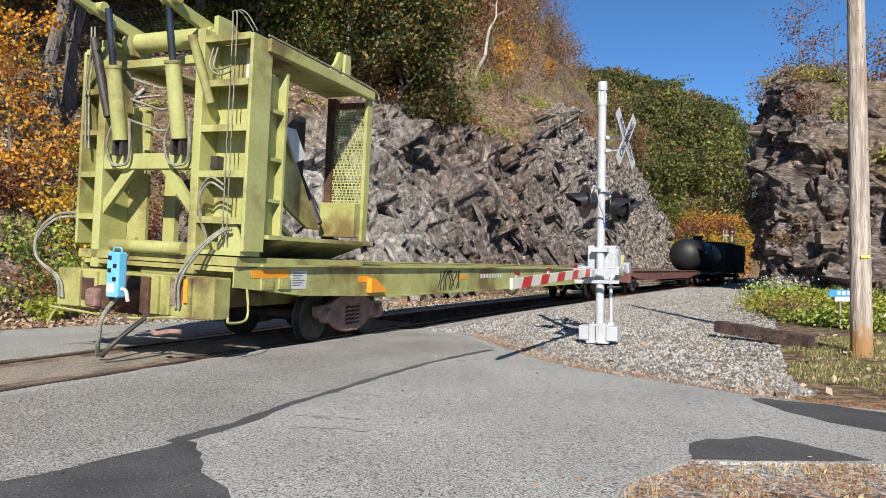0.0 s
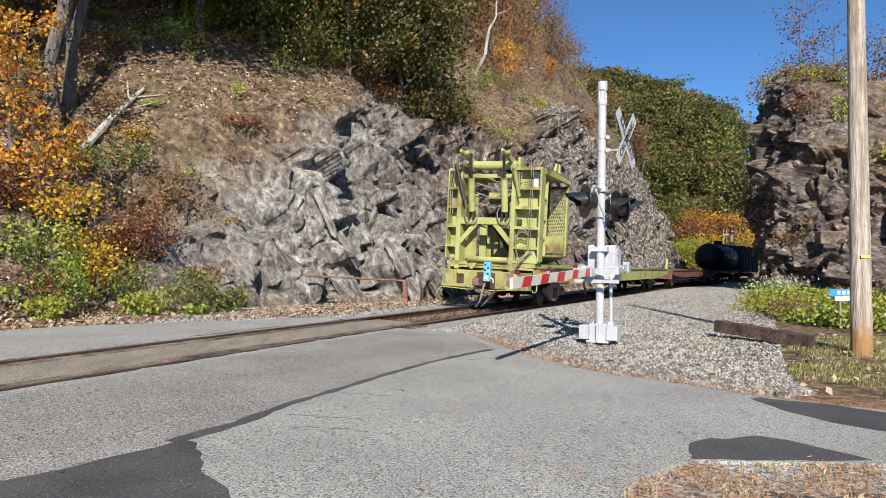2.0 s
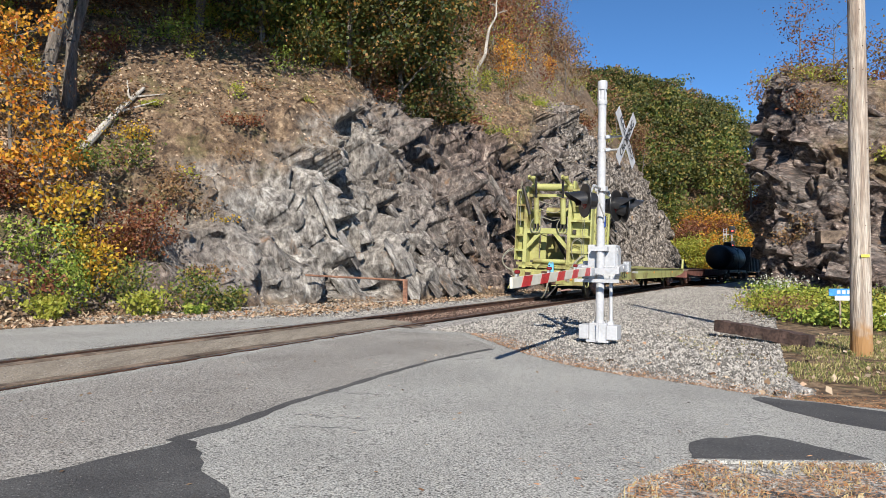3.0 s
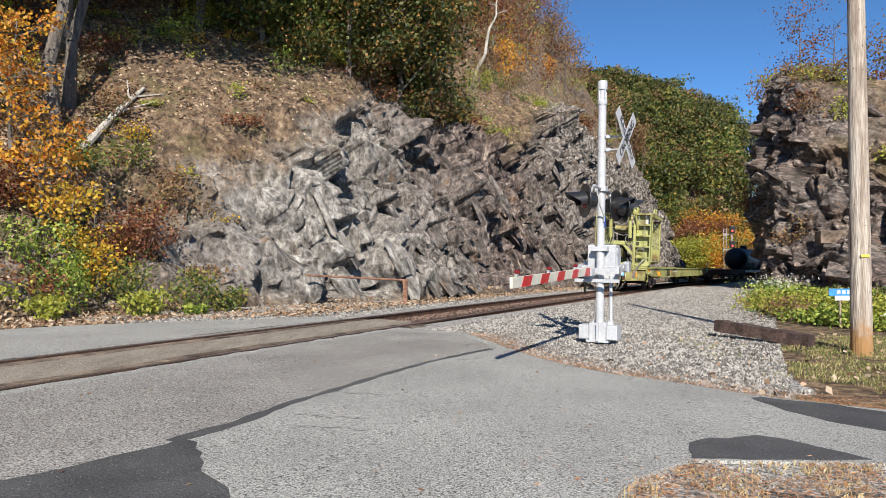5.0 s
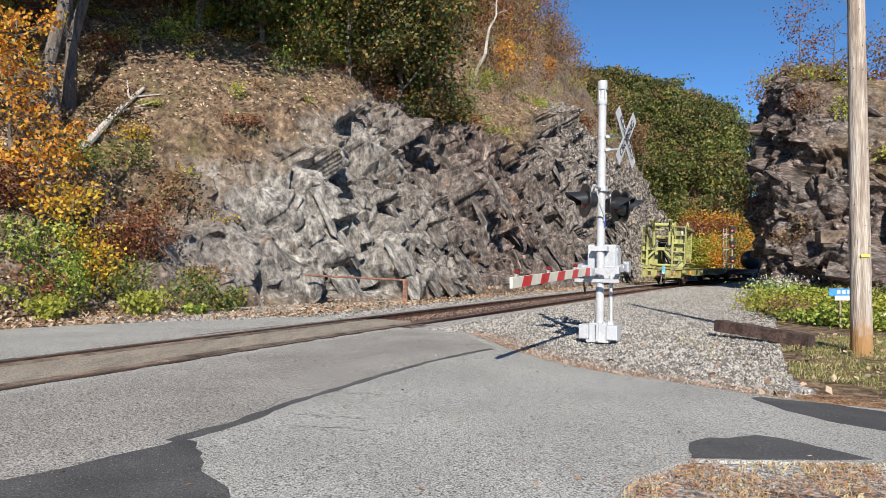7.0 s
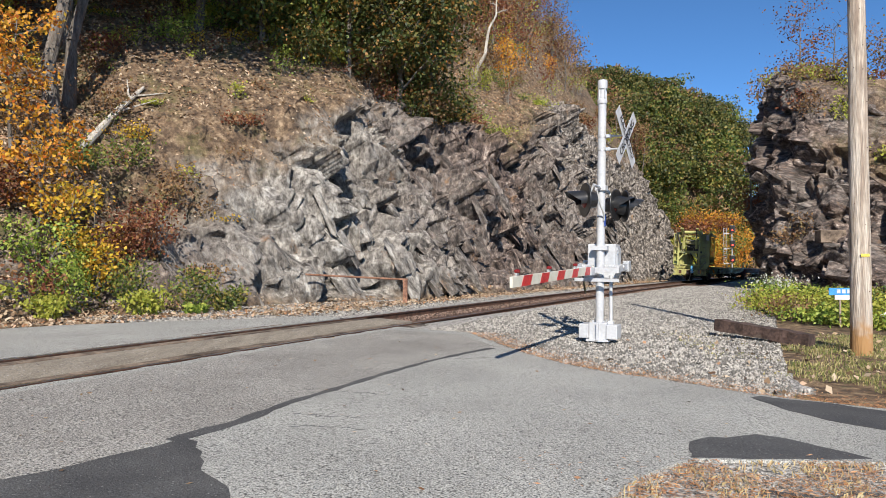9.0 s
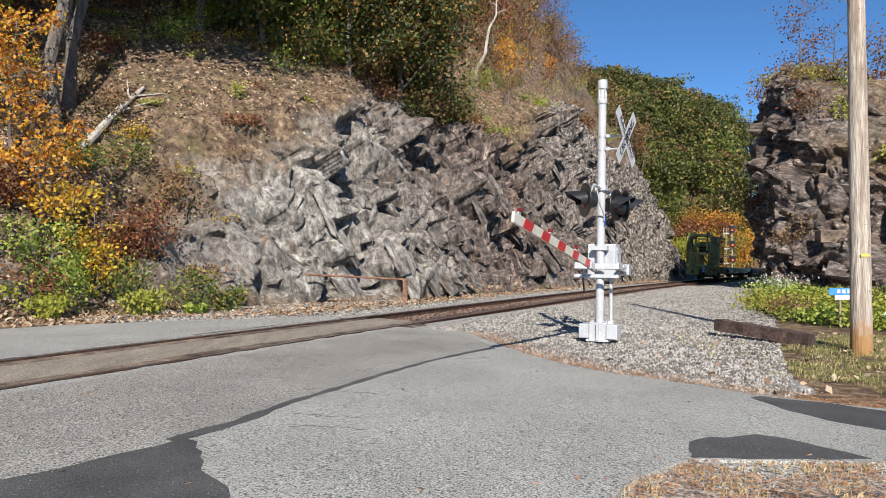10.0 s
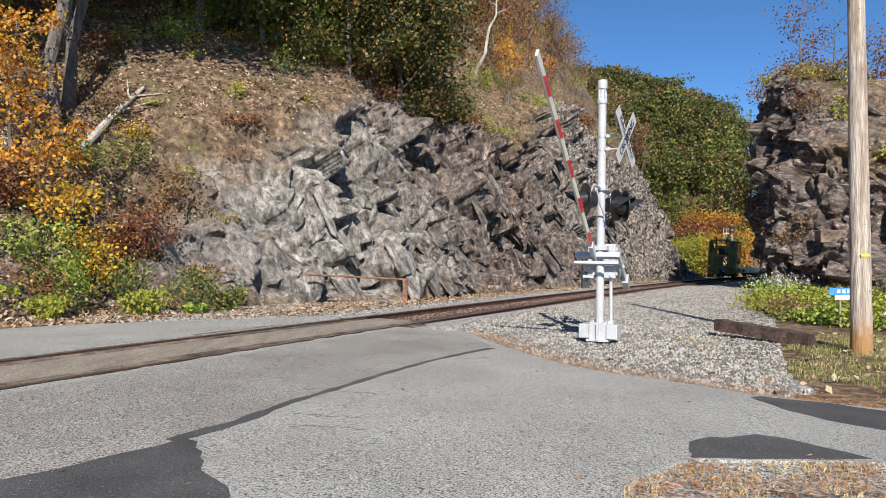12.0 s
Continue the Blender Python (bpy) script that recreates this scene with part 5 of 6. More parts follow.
def tree(kind, at, height, spread, r, leaf, count, size, seed, label, lean=(0, 0), low=0.4, bark="bark", category="tree", clump=0.5, limbs=9):
    """A tapered trunk with limbs and twigs, and a crown of single leaves about the twigs' ends."""
    g = random.Random(seed)
    ob = tagged(new(kind), label, category, kind.replace("_", " ") + " plants")
    ob.location = at
    bm = bmesh.new()
    tips = []

    def branch(p, d, ln, rad, level):
        n = 4 if level < 2 else 2
        q = p.copy()
        for i in range(n):
            d2 = (d + Vector((g.uniform(-1, 1), g.uniform(-1, 1), g.uniform(-0.5, 0.8))) * (0.16 + 0.1 * level)).normalized()
            e = q + d2 * (ln / n)
            ra, rb = rad * (1 - 0.75 * i / n), rad * (1 - 0.75 * (i + 1) / n)
            tube(bm, q, e, ra, rb, 7 if level == 0 else 5 if level == 1 else 3)
            if level > 0 or i > 0:
                kids = (2 if level == 1 else 0) if level else 0
                for _ in range(kids):
                    a = g.uniform(0, 6.28)
                    branch(e, (d2 * 0.6 + Vector((math.cos(a), math.sin(a), g.uniform(0, 0.7)))).normalized(), ln * g.uniform(0.35, 0.6), rb * 0.6, level + 1)
            if level >= 1:
                tips.append(e)
            q, d = e, d2
        tips.append(q)
        return q

    top = Vector((lean[0], lean[1], 1)).normalized()
    stem = [Vector((0, 0, -0.3))]
    for i in range(1, 8):
        k = i / 7
        stem.append(Vector((lean[0] * height * k + g.uniform(-1, 1) * r * 1.2, lean[1] * height * k + g.uniform(-1, 1) * r * 1.2, height * 0.82 * k)))
    for i in range(7):
        tube(bm, stem[i], stem[i + 1], r * (1.25 if i == 0 else 1 - 0.11 * i), r * (1 - 0.11 * (i + 1)), 9)
    for i in range(limbs):
        k = low + (1 - low) * (i + g.random() * 0.7) / limbs
        j = min(6, int(k * 7))
        p = stem[j].lerp(stem[j + 1], k * 7 - j)
        a = i * 2.4 + g.uniform(-0.5, 0.5)
        up = g.uniform(0.15, 0.8)
        branch(p, Vector((math.cos(a), math.sin(a), up)).normalized(), spread * g.uniform(0.7, 1.1) * (1.1 - 0.5 * abs(k - 0.65)), r * 0.42 * (1.2 - k * 0.6), 1)
    tips.append(stem[-1])
    part("trunk", bm, M[bark], ob)
    if count:
        T = np.array([tuple(t) for t in tips])
        rg = np.random.default_rng(seed)
        w = rg.uniform(0.1, 1.0, len(T)) ** 3.0
        i = rg.choice(len(T), count, p=w / w.sum())
        P = T[i] + rg.normal(size=(count, 3)) * clump * np.array([1, 1, 0.7])
        leaf_cloud("crown", P, size, LEAF[leaf], seed, ob)
    return ob


def bush(kind, at, width, height, leaf, count, size, seed, label, category="bush", stems=14, clump=0.22):
    """Many thin stems from one root, with leaves in clumps along them."""
    g = random.Random(seed)
    ob = tagged(new(kind), label, category, kind.replace("_", " ") + " plants")
    ob.location = at
    bm = bmesh.new()
    pts = []
    for i in range(stems):
        a, k = g.uniform(0, 6.28), g.uniform(0.15, 1.0)
        p = Vector((math.cos(a) * width * 0.15 * k, math.sin(a) * width * 0.15 * k, -0.1))
        d = Vector((math.cos(a) * width * 0.5 * k, math.sin(a) * width * 0.5 * k, height * g.uniform(0.55, 1.05)))
        for j in range(3):
            e = p + d / 3 + Vector((g.uniform(-1, 1), g.uniform(-1, 1), 0)) * 0.08 * width
            tube(bm, p, e, 0.012 * (1 - j * 0.25), 0.012 * (0.75 - j * 0.25), 3)
            p = e
            pts += [tuple(e)] * (1 + j)
    tagged(part("brushwood", bm, M["twig" if kind == "bare_brush" else "bark"], ob), kind="stuff")
    if count:
        rg = np.random.default_rng(seed)
        T = np.array(pts)
        P = T[rg.integers(0, len(T), count)] + rg.normal(size=(count, 3)) * clump * np.array([width, width, height * 0.8])
        P[:, 2] = np.maximum(P[:, 2], 0.02)
        leaf_cloud("foliage", P, size, LEAF[leaf], seed, ob)
    return ob


def bvh_of(ob):
    me = ob.data
    return BVHTree.FromPolygons([v.co.copy() for v in me.vertices], [tuple(p.vertices) for p in me.polygons])


HILL, BLUFF = bvh_of(hill), bvh_of(bluff)


def drop(x, y, tree_=None):
    hit = (tree_ or HILL).ray_cast(Vector((x, y, 80)), Vector((0, 0, -1)))
    return hit[0].z if hit[0] else 0.0


def trees_on_the_hill():
    L = "tree with grey bark and thinning autumn leaves on the slope"
    # tall trees whose crowns shade the slope
    for i, (x, y, h, sp, r, lf, n, ln) in enumerate((
            (-12.3, 22.9, 17, 6.6, 0.24, "orange", 11000, (0.0, 0.02)), (-12.6, 24.4, 17, 6.8, 0.2, "dark", 15000, (0.05, 0)),
            (-6.7, 36.1, 14, 5.0, 0.17, "dark", 10000, (0.01, 0)), (-10.5, 30.9, 15, 6.0, 0.2, "dark", 14000, (0, -0.05)), (-16.5, 19.5, 17, 4.8, 0.22, "orange", 10000, (0, 0)), (-9.0, 33.6, 14, 4.2, 0.2, "green", 9000, (0.02, -0.03)),
            (-15.5, 29.5, 14, 4.2, 0.24, "dark", 8000, (0, 0)), (-17.5, 24.0, 13, 4.0, 0.2, "orange", 6000, (0, 0)),
            (-13.5, 35.5, 14, 4.2, 0.2, "green", 9000, (0, 0)), (-8.5, 40.5, 12, 4.0, 0.18, "dark", 9000, (0, 0)),
            (-19.5, 36, 13, 4.4, 0.22, "dark", 8000, (0, 0)), (-3.6, 43.5, 10, 3.6, 0.17, "dark", 9000, (0, 0)),
            (-14.0, 27.0, 11, 3.2, 0.16, "green", 5000, (0, 0)), (-21, 29, 13, 4.2, 0.2, "orange", 7000, (0, 0)))):
        tree("hillside_tree", (x, y, drop(x, y)), h, sp, r, lf, n * 2, 0.3, 100 + i, L, ln, 0.5, limbs=13, clump=0.8)
    for i, (x, y, h, sp, lf, n) in enumerate(((-7.9, 31.4, 5.0, 2.0, "green", 5200), (-6.0, 32.4, 4.6, 1.7, "green", 3000), (-4.4, 33.4, 8.0, 2.8, "dark", 9000), (-2.2, 35.2, 8.2, 3.0, "dark", 11000), (-0.9, 37.4, 7.6, 2.5, "dark", 9000), (-3.4, 35.8, 5.0, 2.0, "dark", 4200))):
        tree("oak_tree", (x, y, drop(x, y)), h, sp, 0.13, lf, n, 0.2, 140 + i, "dense small oak with dark green and orange leaves above the rock", (0.04, -0.1), 0.06, limbs=17, clump=0.45)
    # undergrowth that closes the edge of the wood
    g = random.Random(57)
    for i in range(26):
        x = g.uniform(-6.5, 0.6)
        y = 33.6 + (x + 4.4) * 0.85 + g.uniform(-0.8, 2.6)
        bush("undergrowth", (x, y, drop(x, y)), g.uniform(1.4, 2.4), g.uniform(1.0, 2.4), g.choice(("dark", "dark", "green", "brown")), 900, 0.15, 640 + i, "dark leafy undergrowth at the edge of the wood", stems=16, clump=0.17)
    # bare and reddish trees along the skyline
    for i in range(34):
        g = random.Random(170 + i)
        s = 46 + i * 1.35
        o = -g.uniform(11, 21) + max(0, (s - 72) * 0.2)
        v = way(s, o)
        tree("skyline_tree", (v.x, v.y, drop(v.x, v.y)), g.uniform(3.4, 6.6), g.uniform(1.2, 2.2), 0.07, g.choice(("red", "brown", "red", "brown", "lime")), g.choice((250, 600, 1100)), 0.22, 170 + i, "half-bare small tree with red-brown autumn leaves", (g.uniform(-0.1, 0.1), 0), 0.25, limbs=9, clump=0.5)
    v = (2.2, 49.7)
    tree("dead_tree", (v[0], v[1], drop(*v)), 8.0, 0.7, 0.15, "red", 0, 0.2, 190, "pale dead leaning tree trunk on the slope", (0.24, 0.0), 0.7, "palebark", limbs=4)
    # the low maples and shrubs at the foot of the slope
    for i, (x, y, h, sp, lf, n, sz) in enumerate(((-11.3, 20.4, 4.0, 1.3, "orange", 1300, 0.14), (-12.6, 21.2, 4.6, 1.4, "orange", 1500, 0.14), (-10.3, 20.2, 3.2, 0.8, "yellow", 900, 0.13), (-9.5, 20.0, 1.8, 0.7, "yellow", 700, 0.12), (-13.8, 20.5, 7.5, 1.8, "orange", 650, 0.15))):
        tree("maple", (x, y, drop(x, y)), h, sp, 0.06, lf, n, sz, 200 + i, "young maple with orange and yellow autumn leaves", (0.02, 0), 0.25, limbs=10, clump=0.2)
    for i, (x, y) in enumerate(((-12.2, 19.9), (-9.6, 21.3), (-9.0, 21.8))):
        bush("red_shrub", (x, y, drop(x, y)), 1.7, 1.6, "red", 1900, 0.1, 220 + i, "dense red-brown shrub on the slope", clump=0.15)
    for i, (x, y, wd, h, lf) in enumerate(((-9.6, 18.5, 1.3, 1.3, "bush"), (-7.6, 18.7, 0.9, 0.7, "lime"), (-10.6, 18.9, 1.4, 1.4, "bush"), (-8.5, 19.8, 1.5, 1.5, "green"), (-11.9, 18.0, 1.6, 1.5, "bush"), (-7.0, 20.2, 1.1, 1.2, "green"), (-9.3, 17.3, 0.9, 0.6, "lime"), (-12.4, 17.0, 1.6, 1.2, "bush"), (-10.0, 19.8, 1.2, 1.3, "bush"), (-6.2, 20.6, 1.0, 0.7, "green"), (-6.5, 19.3, 0.5, 0.3, "bush"))):
        bush("green_bush", (x, y, max(drop(x, y), -0.05)), wd, h, lf, 900, 0.1, 240 + i, "bright green bush at the foot of the slope", clump=0.13, stems=18)
    tree("sapling", (-9.8, 20.5, drop(-9.8, 20.5)), 4.4, 0.7, 0.03, "red", 0, 0.1, 260, "thin bare grey sapling on the slope", (0.0, 0), 0.4, limbs=6)
    a, b = Vector((-11.5, 23.0, drop(-11.5, 23.0) + 0.1)), Vector((-10.7, 25.9, drop(-10.7, 25.9) + 0.15))
    log = tagged(new("fallen_tree"), "pale fallen dead tree lying on the leaf-covered slope", "log")
    bm = bmesh.new()
    tube(bm, a, a.lerp(b, 0.55) + Vector((0, 0, 0.1)), 0.14, 0.11, 9)
    tube(bm, a.lerp(b, 0.55) + Vector((0, 0, 0.1)), b, 0.11, 0.06, 9)
    for k, d in ((0.4, (0.8, 0.1, 0.9)), (0.6, (1.0, 0.6, 0.5)), (0.75, (-0.3, 0.5, 0.9)), (0.85, (0.9, 0.8, 0.3))):
        p = a.lerp(b, k)
        tube(bm, p, p + Vector(d) * 1.0, 0.045, 0.015, 5)
    part("trunk", bm, M["palebark"], log)
    # brush dotted over the slope and the ledges
    g = random.Random(9)
    for i in range(85):
        s, o = g.uniform(12, 56), 0
        o = -g.uniform(8, 19) if s < 40 else -g.uniform(7, 18)
        v = way(s, o)
        bush("slope_brush", (v.x, v.y, drop(v.x, v.y)), g.uniform(0.7, 1.7), g.uniform(0.4, 1.3), g.choice(("lime", "lime", "brown", "red", "green", "bush")), g.choice((300, 500, 700)), 0.12, 300 + i, "low autumn brush on the slope")


def upper_slope():
    """Saplings and low growth under the tall trees."""
    g = random.Random(61)
    for i in range(70):
        v = way(g.uniform(12, 46), -g.uniform(15, 31))
        bush("slope_brush", (v.x, v.y, drop(v.x, v.y)), g.uniform(0.9, 2.2), g.uniform(0.6, 2.0), g.choice(("lime", "brown", "red", "green", "orange", "yellow")), g.choice((160, 300, 500)), 0.15, 850 + i, "low autumn brush under the trees on the slope", stems=10)
    for i in range(64):
        v = way(g.uniform(13, 31), -g.uniform(8.5, 17))
        bush("low_brush", (v.x, v.y, drop(v.x, v.y)), g.uniform(0.5, 1.2), g.uniform(0.25, 0.8), g.choice(("lime", "yellow", "brown", "green", "red", "lime")), g.choice((90, 160, 260)), 0.1, 1000 + i, "small yellow-green and brown growth on the leaf-covered slope", stems=9)
    for i in range(16):
        v = way(g.uniform(16, 46), -g.uniform(16, 30))
        tree("sapling", (v.x, v.y, drop(v.x, v.y)), g.uniform(4, 8), 1.3, g.uniform(0.05, 0.1), g.choice(("yellow", "green", "orange", "brown")), 260, 0.2, 930 + i, "thin sapling with sparse leaves in the wood", (g.uniform(-0.08, 0.08), 0), 0.45, limbs=7, clump=0.4)


def bare_brush():
    """Leafless grey thickets on the slope above the rock and along the skyline."""
    g = random.Random(41)
    for i in range(120):
        s = g.uniform(36, 84)
        v = way(s, -g.uniform(7.5, 20))
        bush("bare_brush", (v.x, v.y, drop(v.x, v.y)), g.uniform(1.0, 2.2), g.uniform(1.2, 2.8), g.choice(("brown", "red", "brown", "lime", "orange")), g.choice((120, 240, 420)), 0.13 if s < 50 else 0.2, 700 + i, "leafless grey brush with a few dry leaves", stems=20, clump=0.14)


def fallen_leaves():
    g = np.random.default_rng(4)
    pts = []
    s = 6 + 69 * g.uniform(0, 1, 110000) ** 1.25
    o = -3.4 - 26 * g.uniform(0, 1, 110000) ** 1.3
    s = np.concatenate([s, g.uniform(8, 22, 16000)])
    o = np.concatenate([o, g.uniform(-13, -5, 16000)])
    x, y = way_np(s, o)
    lit = np.zeros(len(hill.data.vertices), dtype=np.float32)
    hill.data.attributes["litter"].data.foreach_get("value", lit)
    faces = [p.vertices[0] for p in hill.data.polygons]
    for a, b in zip(x, y):
        hit = HILL.ray_cast(Vector((a, b, 80)), Vector((0, 0, -1)))
        if hit[0] and lit[faces[hit[2]]] > 0.35 and abs(hit[1].z) > 0.25:
            pts.append((a, b, hit[0].z + 0.02))
    ob = leaf_cloud("fallen_leaves", np.array(pts), 0.14, LEAF["litter"], 5, None, 0.4)
    tagged(ob, "dry brown fallen leaves over the slope", "leaf litter", kind="stuff")


def far_woods():
    U = np.linspace(-0.2, 0.95, 60)
    D = np.linspace(0, 1, 14)
    top = np.interp(U, [-0.2, 0.2, 0.26, 0.32, 0.38, 0.412, 0.43, 0.7, 0.95], [47, 46, 45.5, 42, 36.5, 30, 0, 0, 0])
    u, d = np.meshgrid(U, D, indexing="ij")
    Y = 128 + d * 34
    Z = np.repeat(top, 14) * 0.86 * (1 - (1 - d.ravel()) ** 2) ** 0.6
    P = np.stack([(u * Y).ravel(), Y.ravel(), Z - 0.4], 1)
    hillb = grow("far_hill", P.tolist(), sheet(60, 14).tolist(), M["soil"])
    tagged(hillb, "wooded far hill beyond the railway cut", "hill", kind="structure")
    g = np.random.default_rng(12)
    for j, (lf, lumps, n) in enumerate((("far", 170, 84000), ("green", 60, 26000), ("brown", 30, 10000))):
        C, K = [], []
        for i in range(lumps):
            uu, dd = g.uniform(0.17, 0.418), g.uniform(0, 1) ** 1.1
            y = 125 + dd * 34
            z = np.interp(uu, U, top) * 0.86 * (1 - (1 - dd) ** 2) ** 0.6
            for q in range(7):
                C.append((uu * y + g.normal() * 2.0, y + g.normal() * 1.5, z + g.uniform(0.0, 4.5)))
                K.append(g.uniform(1.1, 2.5))
        C, K = np.array(C), np.array(K)
        i = g.integers(0, len(C), n)
        r = g.normal(size=(n, 3))
        r /= np.linalg.norm(r, axis=1)[:, None]
        ob = leaf_cloud("far_woods", C[i] + r * (K[i] * g.uniform(0.75, 1.1, n))[:, None] * np.array([1, 1, 0.6]), 0.55, LEAF[lf], 6 + j)
        tagged(ob, "dense green and olive autumn woods on a far hill", "woods", kind="stuff")
    for k, (uu, y, h, lf) in enumerate(((0.335, 118, 9, "red"), (0.352, 121, 11, "orange"), (0.37, 120, 10, "red"), (0.39, 126, 11, "orange"), (0.402, 130, 11, "red"), (0.412, 140, 12, "orange"), (0.345, 114, 5, "lime"), (0.36, 115, 5, "orange"), (0.38, 119, 6, "green"), (0.393, 121, 6, "orange"), (0.325, 124, 12, "green"))):
        tree("autumn_tree", (uu * y, y, 0), h, 3.2, 0.2, lf, 5200, 0.32, 400 + k, "orange and red autumn tree beyond the cut", (0, 0), 0.1, limbs=12, clump=0.9)


def right_plants():
    x, y = 23.2, 55.0
    for i, (x, y, h, sp, lf, n) in enumerate(((23.4, 55.2, 8.5, 2.2, "brown", 0), (30.0, 60.6, 8.5, 2.4, "red", 700), (32.5, 60.0, 7.5, 2.2, "brown", 0), (28.0, 60.0, 4.5, 1.8, "brown", 2200), (35.0, 60, 6.5, 2.2, "brown", 500), (40, 60, 7.0, 2.4, "red", 1200), (37.0, 58, 4.0, 2.0, "brown", 1500), (26.0, 59.0, 3.4, 1.8, "red", 2400))):
        z = drop(x, y, BLUFF)
        tree("bluff_tree", (x, y, z), h, sp, 0.09, lf, n, 0.22, 430 + i, "bare autumn tree with a few red-brown leaves on the bluff", (0, 0), 0.3, limbs=11, clump=0.5)
    g = random.Random(3)
    for i in range(70):
        x, y = way(g.uniform(56, 76), g.uniform(8, 24)).xy
        z = drop(x, y, BLUFF)
        if z > 1.0:
            bush("bluff_brush", (x, y, z), g.uniform(1.2, 2.4), g.uniform(0.8, 1.8), g.choice(("brown", "brown", "red", "brown", "lime")), 260, 0.2, 460 + i, "dry brown brush on the rock slope")
    k = 0
    for i in range(46):
        u, y = g.uniform(0.45, 0.66), g.uniform(16.5, 32)
        if u < 0.51 and y < 21:
            continue
        h = g.uniform(0.35, 0.75)
        bush("thicket", (u * y, y, -0.3), g.uniform(1.3, 2.2), h, g.choice(("bush", "green", "green", "dark", "lime")), 2300, 0.11, 520 + i, "dense green leafy thicket beside the rail yard", stems=18)
    for i, (u, y) in enumerate(((0.455, 33), (0.468, 29))):
        bush("blossom_bush", (u * y, y, -0.2), 1.5, 0.8, "bush", 900, 0.11, 580 + i, "green bush with white blossom beside the track")
        bush("blossom_bush", (u * y, y, 0.2), 1.4, 0.7, "white", 220, 0.1, 590 + i, "white blossom sprays on a bush beside the track")
    for i in range(10):
        u, y = g.uniform(0.43, 0.49), g.uniform(21, 30)
        bush("dry_brush", (u * y, y, -0.25), 1.1, 0.6, g.choice(("brown", "brown", "lime")), 350, 0.09, 610 + i, "dry brown brush beside the ballast")


trees_on_the_hill()
upper_slope()
bare_brush()
fallen_leaves()
far_woods()
right_plants()


# ---- ground cover and clutter ----
def shoulder():
    pts = [w(17.0, 0.95), (-0.05, 14.7), (0.52, 14.45), (1.02, 12.4), (1.36, 11.22), (1.72, 10.28), (2.30, 9.4), (2.89, 8.95), (3.5, 8.2), (4.4, 8.9), (4.9, 10.6), (5.0, 12.6), (5.6, 15.6), (7.6, 19.0), (10.4, 25.5), (12.6, 30.5), w(48, 5.8), w(48, 1.5), w(30, 1.3)]
    flat("gravel_shoulder", ragged(pts, 0.12, 8), M["gravel"], -0.03, "grey gravel shoulder round the crossing signal", "gravel", 1.5, thick=0.2)
    pts = [w(17.7, -1.0), w(18.6, -1.7), (-3.77, 17.3), (-4.9, 16.6), (-6.0, 16.3), w(17.5, -6.2), w(21, -7.4), w(24, -7.2), w(30, -4.4), w(60, -3.6), w(60, -1.2), w(30, -1.1)]
    flat("gravel_shoulder", ragged(pts, 0.12, 9), M["gravel"], -0.06, "grey gravel between the rails and the rock", "gravel", 1.5, thick=0.2)


def foreground_verge():
    flat("gravel_verge", ragged([(0.5, 1.5), (0.4, 3.2), (0.87, 4.25), (1.31, 4.96), (1.82, 5.42), (2.57, 5.5), (3.23, 5.42), (8, 3.66), (9, 1.0)], 0.03, 18), M["gravel"], -0.025, "fine grey gravel verge at the road edge", "gravel", 1.5, thick=0.2)


